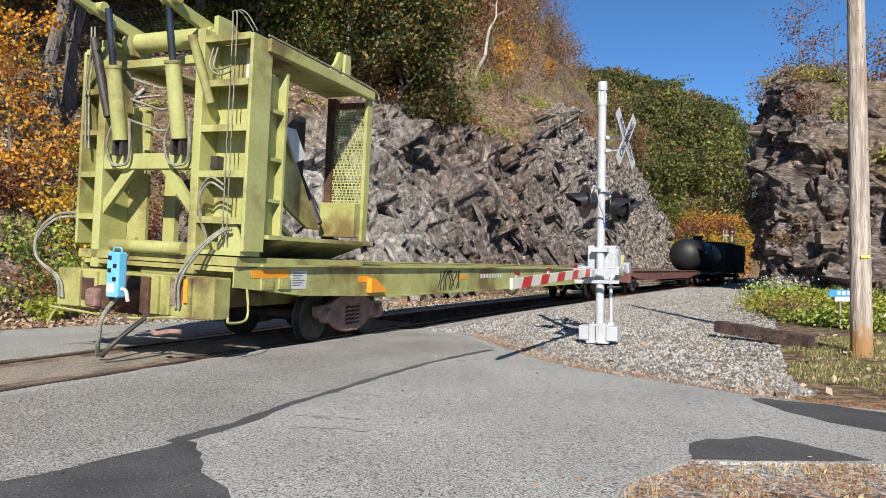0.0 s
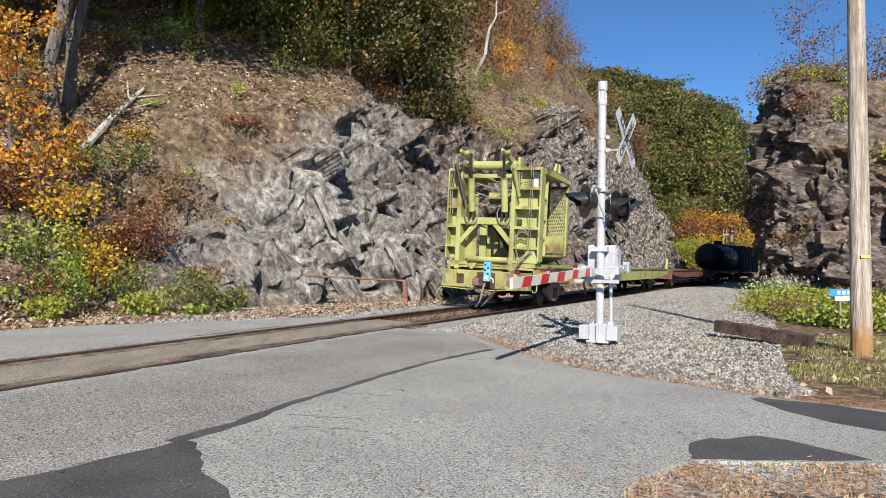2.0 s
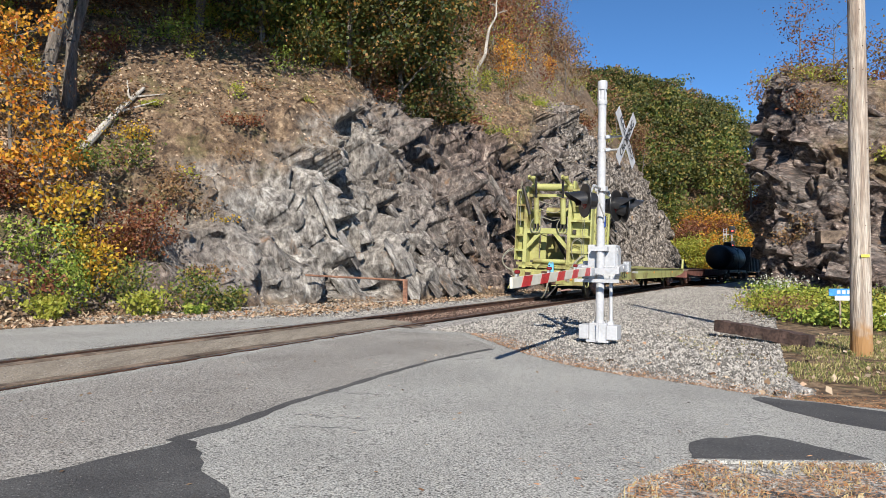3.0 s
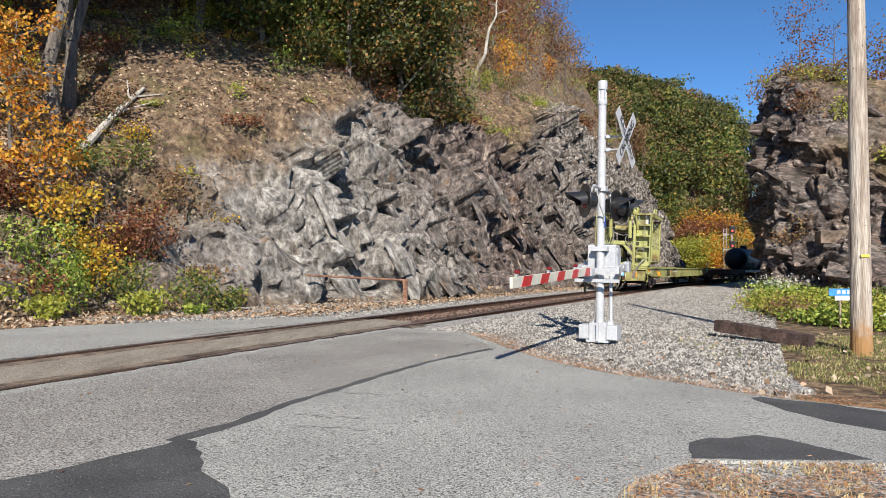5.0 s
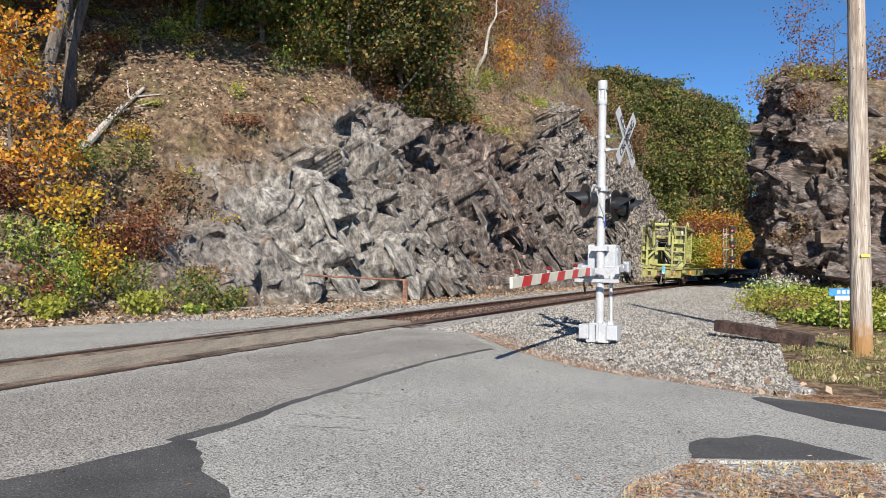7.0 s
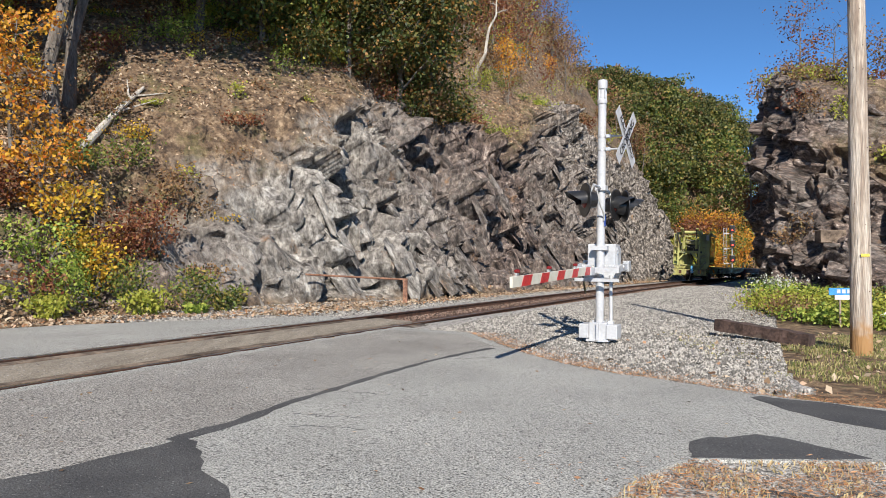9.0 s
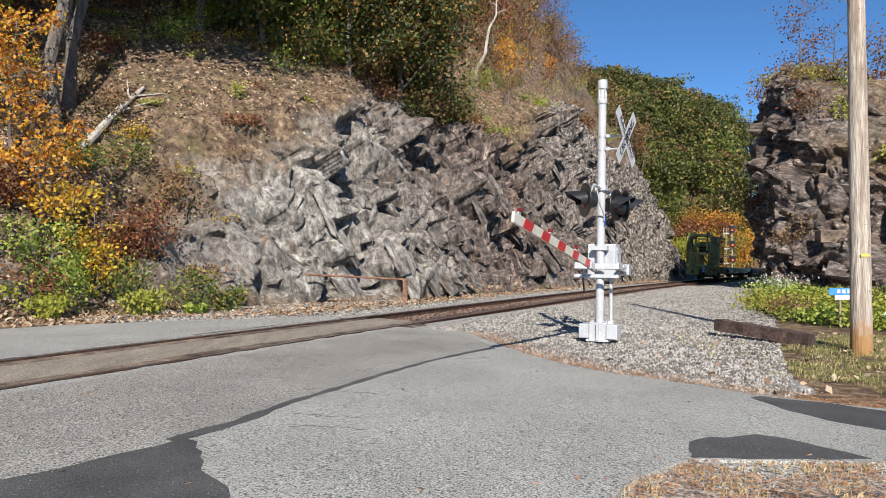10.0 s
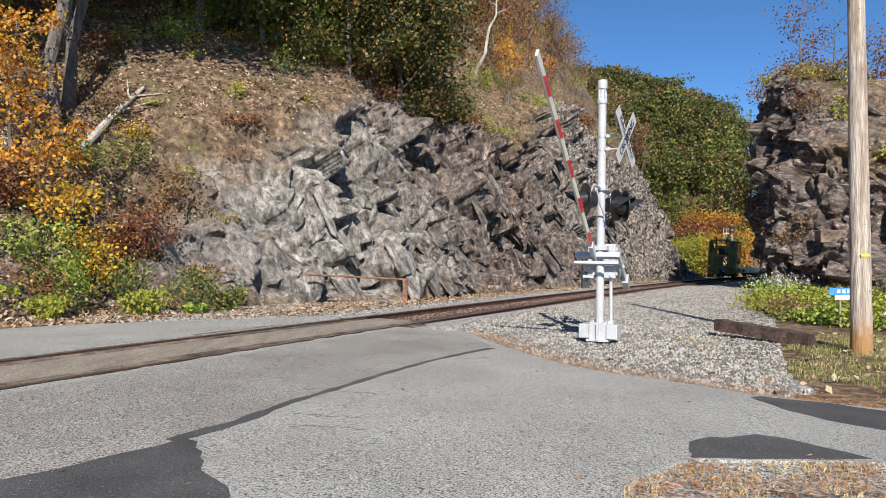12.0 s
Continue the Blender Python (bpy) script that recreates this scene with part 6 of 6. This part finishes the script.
def road_marks():
    K, A = M["patch"], "dark patch of newer asphalt on the road"
    flat("asphalt_patch", ragged([(-6.5, 1.0), (-5.0, 3.2), (-3.4, 3.9), (-2.62, 4.52), (-2.3, 5.02), (-1.96, 5.58), (-1.86, 5.5), (-1.72, 5.2), (-1.55, 4.75), (-1.3, 4.45), (-1.05, 3.9), (-0.6, 2.4), (-0.5, 0.4)], 0.02, 11, 0.12), K, 0.004, A, "road patch", 1.0, thick=0.02)
    flat("asphalt_patch", ragged([(1.83, 5.41), (1.98, 5.9), (2.2, 6.08), (2.35, 6.05), (2.66, 6.22), (2.85, 6.1), (3.12, 5.62), (3.2, 5.46), (2.5, 5.43)], 0.015, 12, 0.12), K, 0.004, A, "road patch", 1.0, thick=0.02)
    flat("asphalt_patch", ragged([(3.36, 8.0), (3.5, 8.08), (4.04, 7.72), (4.4, 7.22), (5.2, 6.75), (7, 5.8), (6.4, 5.2), (4.6, 6.0), (3.87, 6.42), (3.6, 6.82), (3.42, 7.4)], 0.015, 13, 0.12), K, 0.004, A, "road patch", 1.0, thick=0.02)
    line = [(-2.05, 5.52), (-1.72, 6.2), (-1.49, 7.05), (-1.1, 8.0), (-0.72, 9.0), (-0.2, 10.2), (0.4, 11.3), (0.9, 12.1)]
    dense = []
    for (a, b), (c, d) in zip(line, line[1:]):
        dense += [(a + (c - a) * k / 5, b + (d - b) * k / 5) for k in range(5)]
    lane = [w(-14, 1.08), w(4, 1.08), w(12, 1.08), w(16.3, 1.08), (0.35, 14.0), (0.9, 12.1)] + line[::-1][1:] + [(-2.3, 5.02), (-2.62, 4.52), (-3.4, 3.9), (-5.0, 3.2), (-6.5, 1.0)]
    flat("road_lane", lane, M["asphalt_old"], 0.0022, "older brownish-grey asphalt strip beside the rails", "road", 1.2, thick=0.02)
    g = random.Random(14)
    wd = [(0.06 if i < 8 else 0.042) + g.uniform(-0.015, 0.02) for i in range(len(dense))]
    left = [(x - k, y + k * 0.4) for (x, y), k in zip(dense, wd)]
    right = [(x + k, y - k * 0.4) for (x, y), k in zip(dense, wd)]
    flat("sealed_crack", left + right[::-1], K, 0.004, "dark tar-sealed seam across the road", "road seam", 0.0, thick=0.02)
    g = random.Random(15)
    for i in range(5):
        x, y = g.uniform(-2.5, 2.2), g.uniform(4.6, 11)
        p = [(x, y)]
        for k in range(6):
            p.append((p[-1][0] + g.uniform(0.02, 0.16), p[-1][1] + g.uniform(-0.08, 0.09)))
        flat("hairline_crack", [(a, b + 0.003) for a, b in p] + [(a, b - 0.003) for a, b in p[::-1]], K, 0.003, "fine dark crack in the asphalt", "road crack", 0.0, thick=0.02)


def stones(name, P, size, seed, label, material="stone"):
    """Loose crushed stones, each an uneven eight-sided lump."""
    g = np.random.default_rng(seed)
    N = len(P)
    base = np.array([(1, 0, 0), (-1, 0, 0), (0, 1, 0), (0, -1, 0), (0, 0, 1), (0, 0, -1)], float)
    V = base[None] * (size * g.uniform(0.5, 1.4, (N, 1, 3))) + g.normal(size=(N, 6, 3)) * size * 0.22
    a = g.uniform(0, 6.28, N)
    c, s = np.cos(a)[:, None], np.sin(a)[:, None]
    V = np.stack([V[..., 0] * c - V[..., 1] * s, V[..., 0] * s + V[..., 1] * c, V[..., 2]], -1) + P[:, None]
    F = np.array([(0, 2, 4), (2, 1, 4), (1, 3, 4), (3, 0, 4), (2, 0, 5), (1, 2, 5), (3, 1, 5), (0, 3, 5)])
    F = (F[None] + np.arange(N)[:, None, None] * 6).reshape(-1, 3)
    ob = grow(name, V.reshape(-1, 3).tolist(), F.tolist(), M[material])
    return tagged(ob, label, "gravel", kind="stuff")


def spread_so(n, s0, s1, o0, o1, seed, up=0.0, power=1.0):
    g = np.random.default_rng(seed)
    s, o = s0 + (s1 - s0) * g.uniform(0, 1, n) ** power, g.uniform(o0, o1, n)
    x, y = way_np(s, o)
    z = np.where(o < 0, 0.045 * np.clip((o + 7) / 6, 0, 1), -0.045 - 0.1 * np.clip((o - 0.9) / 3.6, 0, 2.0)) + up
    return np.stack([x, y, z], 1)


def inside(P, poly):
    x, y = P[:, 0], P[:, 1]
    r = np.zeros(len(P), bool)
    for (a, b), (c, d) in zip(poly, poly[1:] + poly[:1]):
        hit = (b > y) != (d > y)
        r ^= hit & (x < (c - a) * (y - b) / (d - b + 1e-12) + a)
    return r


def blades(name, P, tall, leaf, seed, label, category="grass"):
    g = np.random.default_rng(seed)
    N = len(P)
    a = g.uniform(0, 6.28, N)
    h = tall * g.uniform(0.4, 1.3, N)
    d = np.stack([np.cos(a), np.sin(a), np.zeros(N)], 1)
    k = g.uniform(0.1, 0.9, (N, 1))
    b = np.stack([-d[:, 1], d[:, 0], d[:, 2]], 1) * 0.005
    up = np.array([0, 0, 1.0])
    V = np.stack([P - b, P + b, P + d * k * h[:, None] * 0.3 + up * h[:, None] * 0.6 + b * 0.8, P + d * k * h[:, None] * 0.8 + up * h[:, None] * (1 - 0.3 * k)], 1)
    F = np.arange(4 * N).reshape(-1, 4)
    ob = grow(name, V.reshape(-1, 3).tolist(), F.tolist(), LEAF[leaf])
    return tagged(ob, label, category, kind="stuff")


M["stone"] = mat("loose_crushed_stone", [(0.12, 0.113, 0.103), (0.24, 0.226, 0.205), (0.38, 0.358, 0.322)], 3, 0.9, bump=0.3, grain=40, rand=0.7, island=True)
M["rustystone"] = mat("rust_stained_stone", [(0.06, 0.038, 0.028), (0.15, 0.095, 0.07), (0.26, 0.18, 0.14)], 3, 0.9, bump=0.3, grain=40, rand=0.9, island=True)


def ground_cover():
    g = np.random.default_rng(21)
    road = [(a, b) for a, b in road_outline]
    far = [(a, b) for a, b in far_outline]
    P = np.concatenate([spread_so(64000, 12, 60, 1.6, 8.2, 22, -0.022, 1.7), spread_so(14000, 17.5, 55, -5.5, -1.7, 23, -0.05, 1.4), spread_so(12000, 15.5, 28, -7.6, -2.5, 39, -0.03)])
    P = P[~inside(P, road) & ~inside(P, far)]
    stones("loose_stone", P, 0.026, 25, "loose grey crushed stones on the ballast")
    n = 7000
    P = np.stack([g.uniform(1.3, 6.0, n), 4.75 + np.abs(g.normal(size=n)) * 0.3, np.zeros(n)], 1)
    P = P[~inside(P, road)]
    P[:, 2] = [land(beside(a, b)) - 0.024 for a, b in P[:, :2]]
    stones("fine_gravel", P, 0.009, 38, "fine grey gravel at the road edge")
    P = np.concatenate([spread_so(5000, 18.3, 55, 0.85, 2.0, 35, -0.1, 1.4), spread_so(4000, 18.3, 55, -0.68, 0.68, 24, -0.15, 1.4), spread_so(3000, 18.3, 55, -1.8, -0.85, 36, -0.11, 1.4)])
    stones("stained_stone", P, 0.026, 37, "rust-stained ballast stones between the rails", "rustystone")
    # orange needles along the broken edges of the road
    edge = [(0.52, 14.5), (1.02, 12.44), (1.36, 11.27), (1.72, 10.32), (2.30, 9.45), (2.89, 9.0), (3.46, 8.25), (4.0, 7.8), (4.47, 7.41), (6.0, 6.5)]
    Q = []
    for (a, b), (c, d) in zip(edge, edge[1:]):
        n = int(1100 * math.hypot(c - a, d - b))
        k = g.uniform(0, 1, n)
        off = np.abs(g.normal(size=n)) * 0.28 - 0.05
        nx, ny = (b - d), (c - a)
        ln = math.hypot(nx, ny)
        sg = -1 if nx < 0 else 1
        Q.append(np.stack([a + (c - a) * k + sg * nx / ln * off * 1.3, b + (d - b) * k + sg * ny / ln * off * 1.3, np.zeros(n)], 1))
    n = 22000
    R = np.stack([g.uniform(0.5, 4.2, n), g.uniform(2.6, 5.5, n), np.zeros(n)], 1)
    R = R[vnoise(R, 0.5, 8) > -0.25]
    R = R[~inside(R, road) | (g.uniform(0, 1, len(R)) < 0.02)]
    Q = np.concatenate(Q + [R])
    Q[:, 2] = [land(beside(a, b)) for a, b in Q[:, :2]]
    Q[:, 2] += np.where(inside(Q, road), 0.008, -0.012) + g.uniform(0, 0.02, len(Q))
    ob = leaf_cloud("fallen_needles", Q, 0.047, LEAF["needle"], 26, None, 0.92, 0.14)
    tagged(ob, "orange fallen needles along the road edge", "needles", kind="stuff")
    # grass on the verge and dry tufts in the foreground
    n = 34000
    P = np.stack([g.uniform(2.6, 11, n), g.uniform(6.5, 16, n), np.zeros(n)], 1)
    keep = ~inside(P, road) & (P[:, 0] > 3.6 + 0.15 * (P[:, 1] - 8)) & (vnoise(P, 0.9, 3) + 0.6 * vnoise(P, 0.3, 4) + 0.2 * (P[:, 0] - 6.2) > -0.05)
    P = P[keep]
    P[:, 2] = [land(beside(a, b)) - 0.06 for a, b in P[:, :2]]
    blades("verge_grass", P, 0.075, "grass", 27, "green and dry grass on the verge")
    n = 9000
    P = np.stack([g.uniform(0.5, 4.4, n), g.uniform(2.4, 5.4, n), np.zeros(n)], 1)
    P = P[~inside(P, road) & (vnoise(P, 0.35, 5) > 0.0)]
    P[:, 2] = [land(beside(a, b)) - 0.04 for a, b in P[:, :2]]
    blades("dry_grass", P, 0.06, "straw", 28, "dry straw-coloured grass tufts by the road")
    # leaves gathered at the foot of the rock and on the verges
    P = np.concatenate([spread_so(7000, 18, 75, -3.9, -2.2, 29, 0.0), spread_so(3500, 8, 18, -8.5, -5.0, 30, -0.03), spread_so(1500, 17, 26, -6.5, -3.4, 31, -0.03), spread_so(260, 12, 22, 5.5, 10, 32, -0.04)])
    P = P[~inside(P, road) & ~inside(P, far)]
    P[:, 2] += g.uniform(0, 0.05, len(P))
    tagged(leaf_cloud("gathered_leaves", P, 0.1, LEAF["litter"], 33, None, 0.6), "brown and orange fallen leaves at the foot of the rock", "leaf litter", kind="stuff")
    n = 260
    P = np.stack([g.uniform(-5, 3, n), g.uniform(4.2, 15, n), np.zeros(n)], 1)
    P = P[inside(P, road)]
    P[:, 2] = [land(beside(a, b)) + 0.012 for a, b in P[:, :2]]
    tagged(leaf_cloud("stray_leaves", P, 0.04, LEAF["litter"], 34, None, 0.9), "few small dry leaves scattered on the asphalt", "leaf litter", kind="stuff")


def guard_rail():
    ob = tagged(new("guard_rail"), "rusty old rail barrier on a post before the rock", "barrier")
    R = M["rustorange"]
    a, b = Vector((-4.6, 24.4, 0.98)), Vector((-1.2, 24.75, 0.80))
    bm = bmesh.new()
    tube(bm, a, b, 0.035, 0.035, 8)
    part("rail", bm, R, ob)
    box("post", -1.36, -1.2, 24.66, 24.82, -0.1, 0.8, R, ob, "orange-rusted post", bevel=0.01)


M["rustorange"] = mat("orange_rust", [(0.12, 0.055, 0.035), (0.3, 0.16, 0.1)], 5, 0.9, bump=0.4, grain=40)


def old_tie():
    ob = tagged(new("old_timber"), "dark weathered railway timber lying on the gravel", "timber")
    m = Matrix.Translation((6.32, 14.45, -0.2)) @ Matrix.Rotation(math.atan2(-1.55, 1.15), 4, "Z") @ Matrix.Rotation(radians(5.5), 4, "Y")
    bm = bmesh.new()
    cube(bm, -1.0, 0.95, -0.13, 0.13, 0.0, 0.23)
    bmesh.ops.subdivide_edges(bm, edges=[e for e in bm.edges if e.calc_length() > 1], cuts=14)
    g = random.Random(16)
    for v in bm.verts:
        v.co += Vector((g.uniform(-0.015, 0.015), g.uniform(-0.014, 0.014), g.uniform(-0.014, 0.014)))
    bm.transform(m)
    part("beam", bm, M["oldtie"], ob)
    lathe("end_plate", [(-1.025, 0.02), (-1.025, 0.07), (-1.0, 0.075), (-1.0, 0.02)], M["rust"], ob, n=14, m=m @ Matrix.Translation((0, 0.0, 0.13)))


M["oldtie"] = mat("old_dark_timber", [(0.03, 0.018, 0.015), (0.1, 0.062, 0.05)], 4, 0.9, bump=0.8, grain=20, stain=(0.17, 0.13, 0.1), amount=0.3)


def utility_pole():
    ob = tagged(new("utility_pole"), "weathered grey wooden utility pole with an orange-stained foot", "utility pole")
    bm = bmesh.new()
    n, rows = 28, 60
    g = random.Random(17)
    rings = []
    for i in range(rows):
        z = -0.4 + 9.6 * i / (rows - 1)
        r = 0.178 - 0.006 * z
        rings.append([bm.verts.new((math.cos(6.2832 * k / n) * r * (1 + 0.012 * math.sin(5 * k + 0.7 * i)), math.sin(6.2832 * k / n) * r * (1 + 0.012 * math.cos(3 * k)), z)) for k in range(n)])
    for a, b in zip(rings, rings[1:]):
        for k in range(n):
            bm.faces.new((a[k], a[(k + 1) % n], b[(k + 1) % n], b[k]))
    bm.faces.new(rings[-1])
    shaft = part("shaft", bm, pole_material(), ob, smooth=True)
    box("tag", -0.09, 0.06, -0.182, -0.176, 1.62, 1.67, M["tagyellow"], shaft, "small yellow tag")
    for i in range(14):
        a, z = g.uniform(-2.6, -0.5), g.uniform(0.4, 6)
        r = 0.178 - 0.006 * z
        lathe("staple", [(0, 0.008), (0.012, 0.008)], M["rust"], shaft, n=6, m=Matrix.Translation((math.cos(a) * r, math.sin(a) * r, z)) @ Matrix.Rotation(a, 4, "Z"))
    ob.location = (7.36, 12.86, -0.24)


M["tagyellow"] = mat("yellow_tag", [(0.6, 0.5, 0.08), (0.7, 0.6, 0.1)], 5, 0.6, bump=0.0)


def pole_material():
    m = mat("weathered_pole", [(0.26, 0.2, 0.155), (0.4, 0.335, 0.27), (0.52, 0.46, 0.39)], 2.2, 0.85, bump=0.9, grain=12, stretch=(6, 6, 0.35), depth=0.02)
    n, l = m.node_tree.nodes, m.node_tree.links
    b = n["Principled BSDF"]
    src = b.inputs["Base Color"].links[0].from_socket
    co = n.new("ShaderNodeTexCoord")
    sp = n.new("ShaderNodeSeparateXYZ")
    l.new(co.outputs["Object"], sp.inputs[0])
    t = n.new("ShaderNodeTexNoise")
    t.inputs["Scale"].default_value = 7
    l.new(co.outputs["Object"], t.inputs["Vector"])
    ad = n.new("ShaderNodeMath")
    ad.operation = "MULTIPLY_ADD"
    l.new(t.outputs[0], ad.inputs[0])
    ad.inputs[1].default_value = 0.7
    l.new(sp.outputs[2], ad.inputs[2])
    mr = n.new("ShaderNodeMapRange")
    mr.inputs[1].default_value, mr.inputs[2].default_value, mr.inputs[3].default_value, mr.inputs[4].default_value = 0.55, 0.95, 1.0, 0.0
    l.new(ad.outputs[0], mr.inputs[0])
    k = n.new("ShaderNodeMix")
    k.data_type = "RGBA"
    l.new(mr.outputs[0], k.inputs[0])
    l.new(src, k.inputs[6])
    k.inputs[7].default_value = (0.36, 0.2, 0.08, 1)
    l.new(k.outputs[2], b.inputs["Base Color"])
    return m


def blue_sign():
    ob = tagged(new("blue_sign"), "small blue and white board among the green thicket", "sign")
    y = 18.6
    x = 0.5285 * y
    rod("stake", (x + 0.3, y + 0.03, -0.3), (x + 0.3, y + 0.03, 0.62), 0.025, M["wood"], ob, n=8)
    b = box("board", x, x + 0.75, y - 0.01, y + 0.015, 0.5, 0.68, M["blueboard"], ob, bevel=0.004)
    for i in range(3):
        box("white_block", x + 0.2 + i * 0.13, x + 0.29 + i * 0.13, y - 0.016, y - 0.011, 0.545, 0.645, M["white"], b)
    box("white_board", x + 0.15, x + 0.75, y - 0.005, y + 0.012, 0.38, 0.5, M["paper"], ob)
    box("white_board", x + 0.95, x + 1.35, y - 0.6, y - 0.58, 0.0, 0.1, M["paper"], ob)


M["blueboard"] = mat("bright_blue_board", [(0.04, 0.22, 0.55), (0.06, 0.28, 0.62)], 5, 0.4, bump=0.0)


def railway_signal():
    ob = tagged(new("railway_signal"), "tall white railway signal with three dark lamp heads", "railway signal")
    ob.matrix_basis = pose(0.3965 * 112, 112, -0.3, 0, 0, -10)
    rod("mast", (0, 0, -0.2), (0, 0, 7.8), 0.09, M["galv"], ob, n=12)
    for x in (-0.75, -1.2):
        rod("ladder_side", (x, 0, 0), (x, 0, 7.8), 0.03, M["galv"], ob, n=6)
    for i in range(24):
        rod("rung", (-0.75, 0, 0.3 + i * 0.32), (-1.2, 0, 0.3 + i * 0.32), 0.02, M["galv"], ob, n=5)
    for i, z in enumerate((7.6, 5.3, 3.0)):
        h = box("signal_head", -0.35, 0.35, -0.45, 0.2, z - 0.55, z + 0.55, M["gloss_black"], ob, bevel=0.06)
        lathe("lamp_lens", [(0, 0.13), (0.03, 0.1), (0.05, 0.02)], M["glow_red"], h, n=16, m=Matrix.Translation((0, -0.46, z - 0.2)) @ Matrix.Rotation(radians(-90), 4, "Z"))
        box("bracket", -1.2, 0.0, -0.05, 0.05, z - 0.75, z - 0.65, M["galv"], ob)


gr = mat("red_signal_lamp", [(0.4, 0.02, 0.02), (0.5, 0.03, 0.03)], 4, 0.3, bump=0)
gr.node_tree.nodes["Principled BSDF"].inputs["Emission Color"].default_value = (1, 0.06, 0.03, 1)
gr.node_tree.nodes["Principled BSDF"].inputs["Emission Strength"].default_value = 2.5
M["glow_red"] = gr

shoulder()
foreground_verge()
road_marks()
ground_cover()
guard_rail()
old_tie()
utility_pole()
blue_sign()
railway_signal()
bm = bmesh.new()
bx, by = way(55.6, 11.0).xy
bz = drop(bx, by, BLUFF)
cube(bm, bx - 0.8, bx + 0.8, by - 0.4, by + 0.4, bz - 0.3, bz + 0.5)
tagged(part("stone_block", bm, M["timber"], None, bevel=0.05), "pale squared stone block on the rock slope", "stone block")


# ---- what moves ----
def motions():
    for car, s0, half in TRAIN:
        rows = []
        for i in range(13):
            s = s0 + SPEED * i
            rows.append((float(i), Matrix.Translation(way(s)) @ pose(0, 0, 0, 0, 0, heading(s + half)) @ pose(0, 0, 0, 0, BANK, 0)))
        walk(car, rows)
    turn = math.degrees(SPEED / 0.425)
    for ws, e in WHEELS:
        walk(ws, [(k * 0.08, pose(0, e, 0.425, -turn * k * 0.08, 0, 0)) for k in range(151)])
    angles = [(0.0, -1.8), (8.6, -1.8), (9.0, -1.8), (9.2, -1.5), (9.5, 0.7), (9.75, 3.9), (10.0, 7.6), (10.5, 14.9), (11.0, 21.9), (11.5, 29.1), (12.0, 36.2)]
    walk(gate, [(t, pose(0, 0.12, 1.36, -a, 0, 0)) for t, a in angles])


motions()
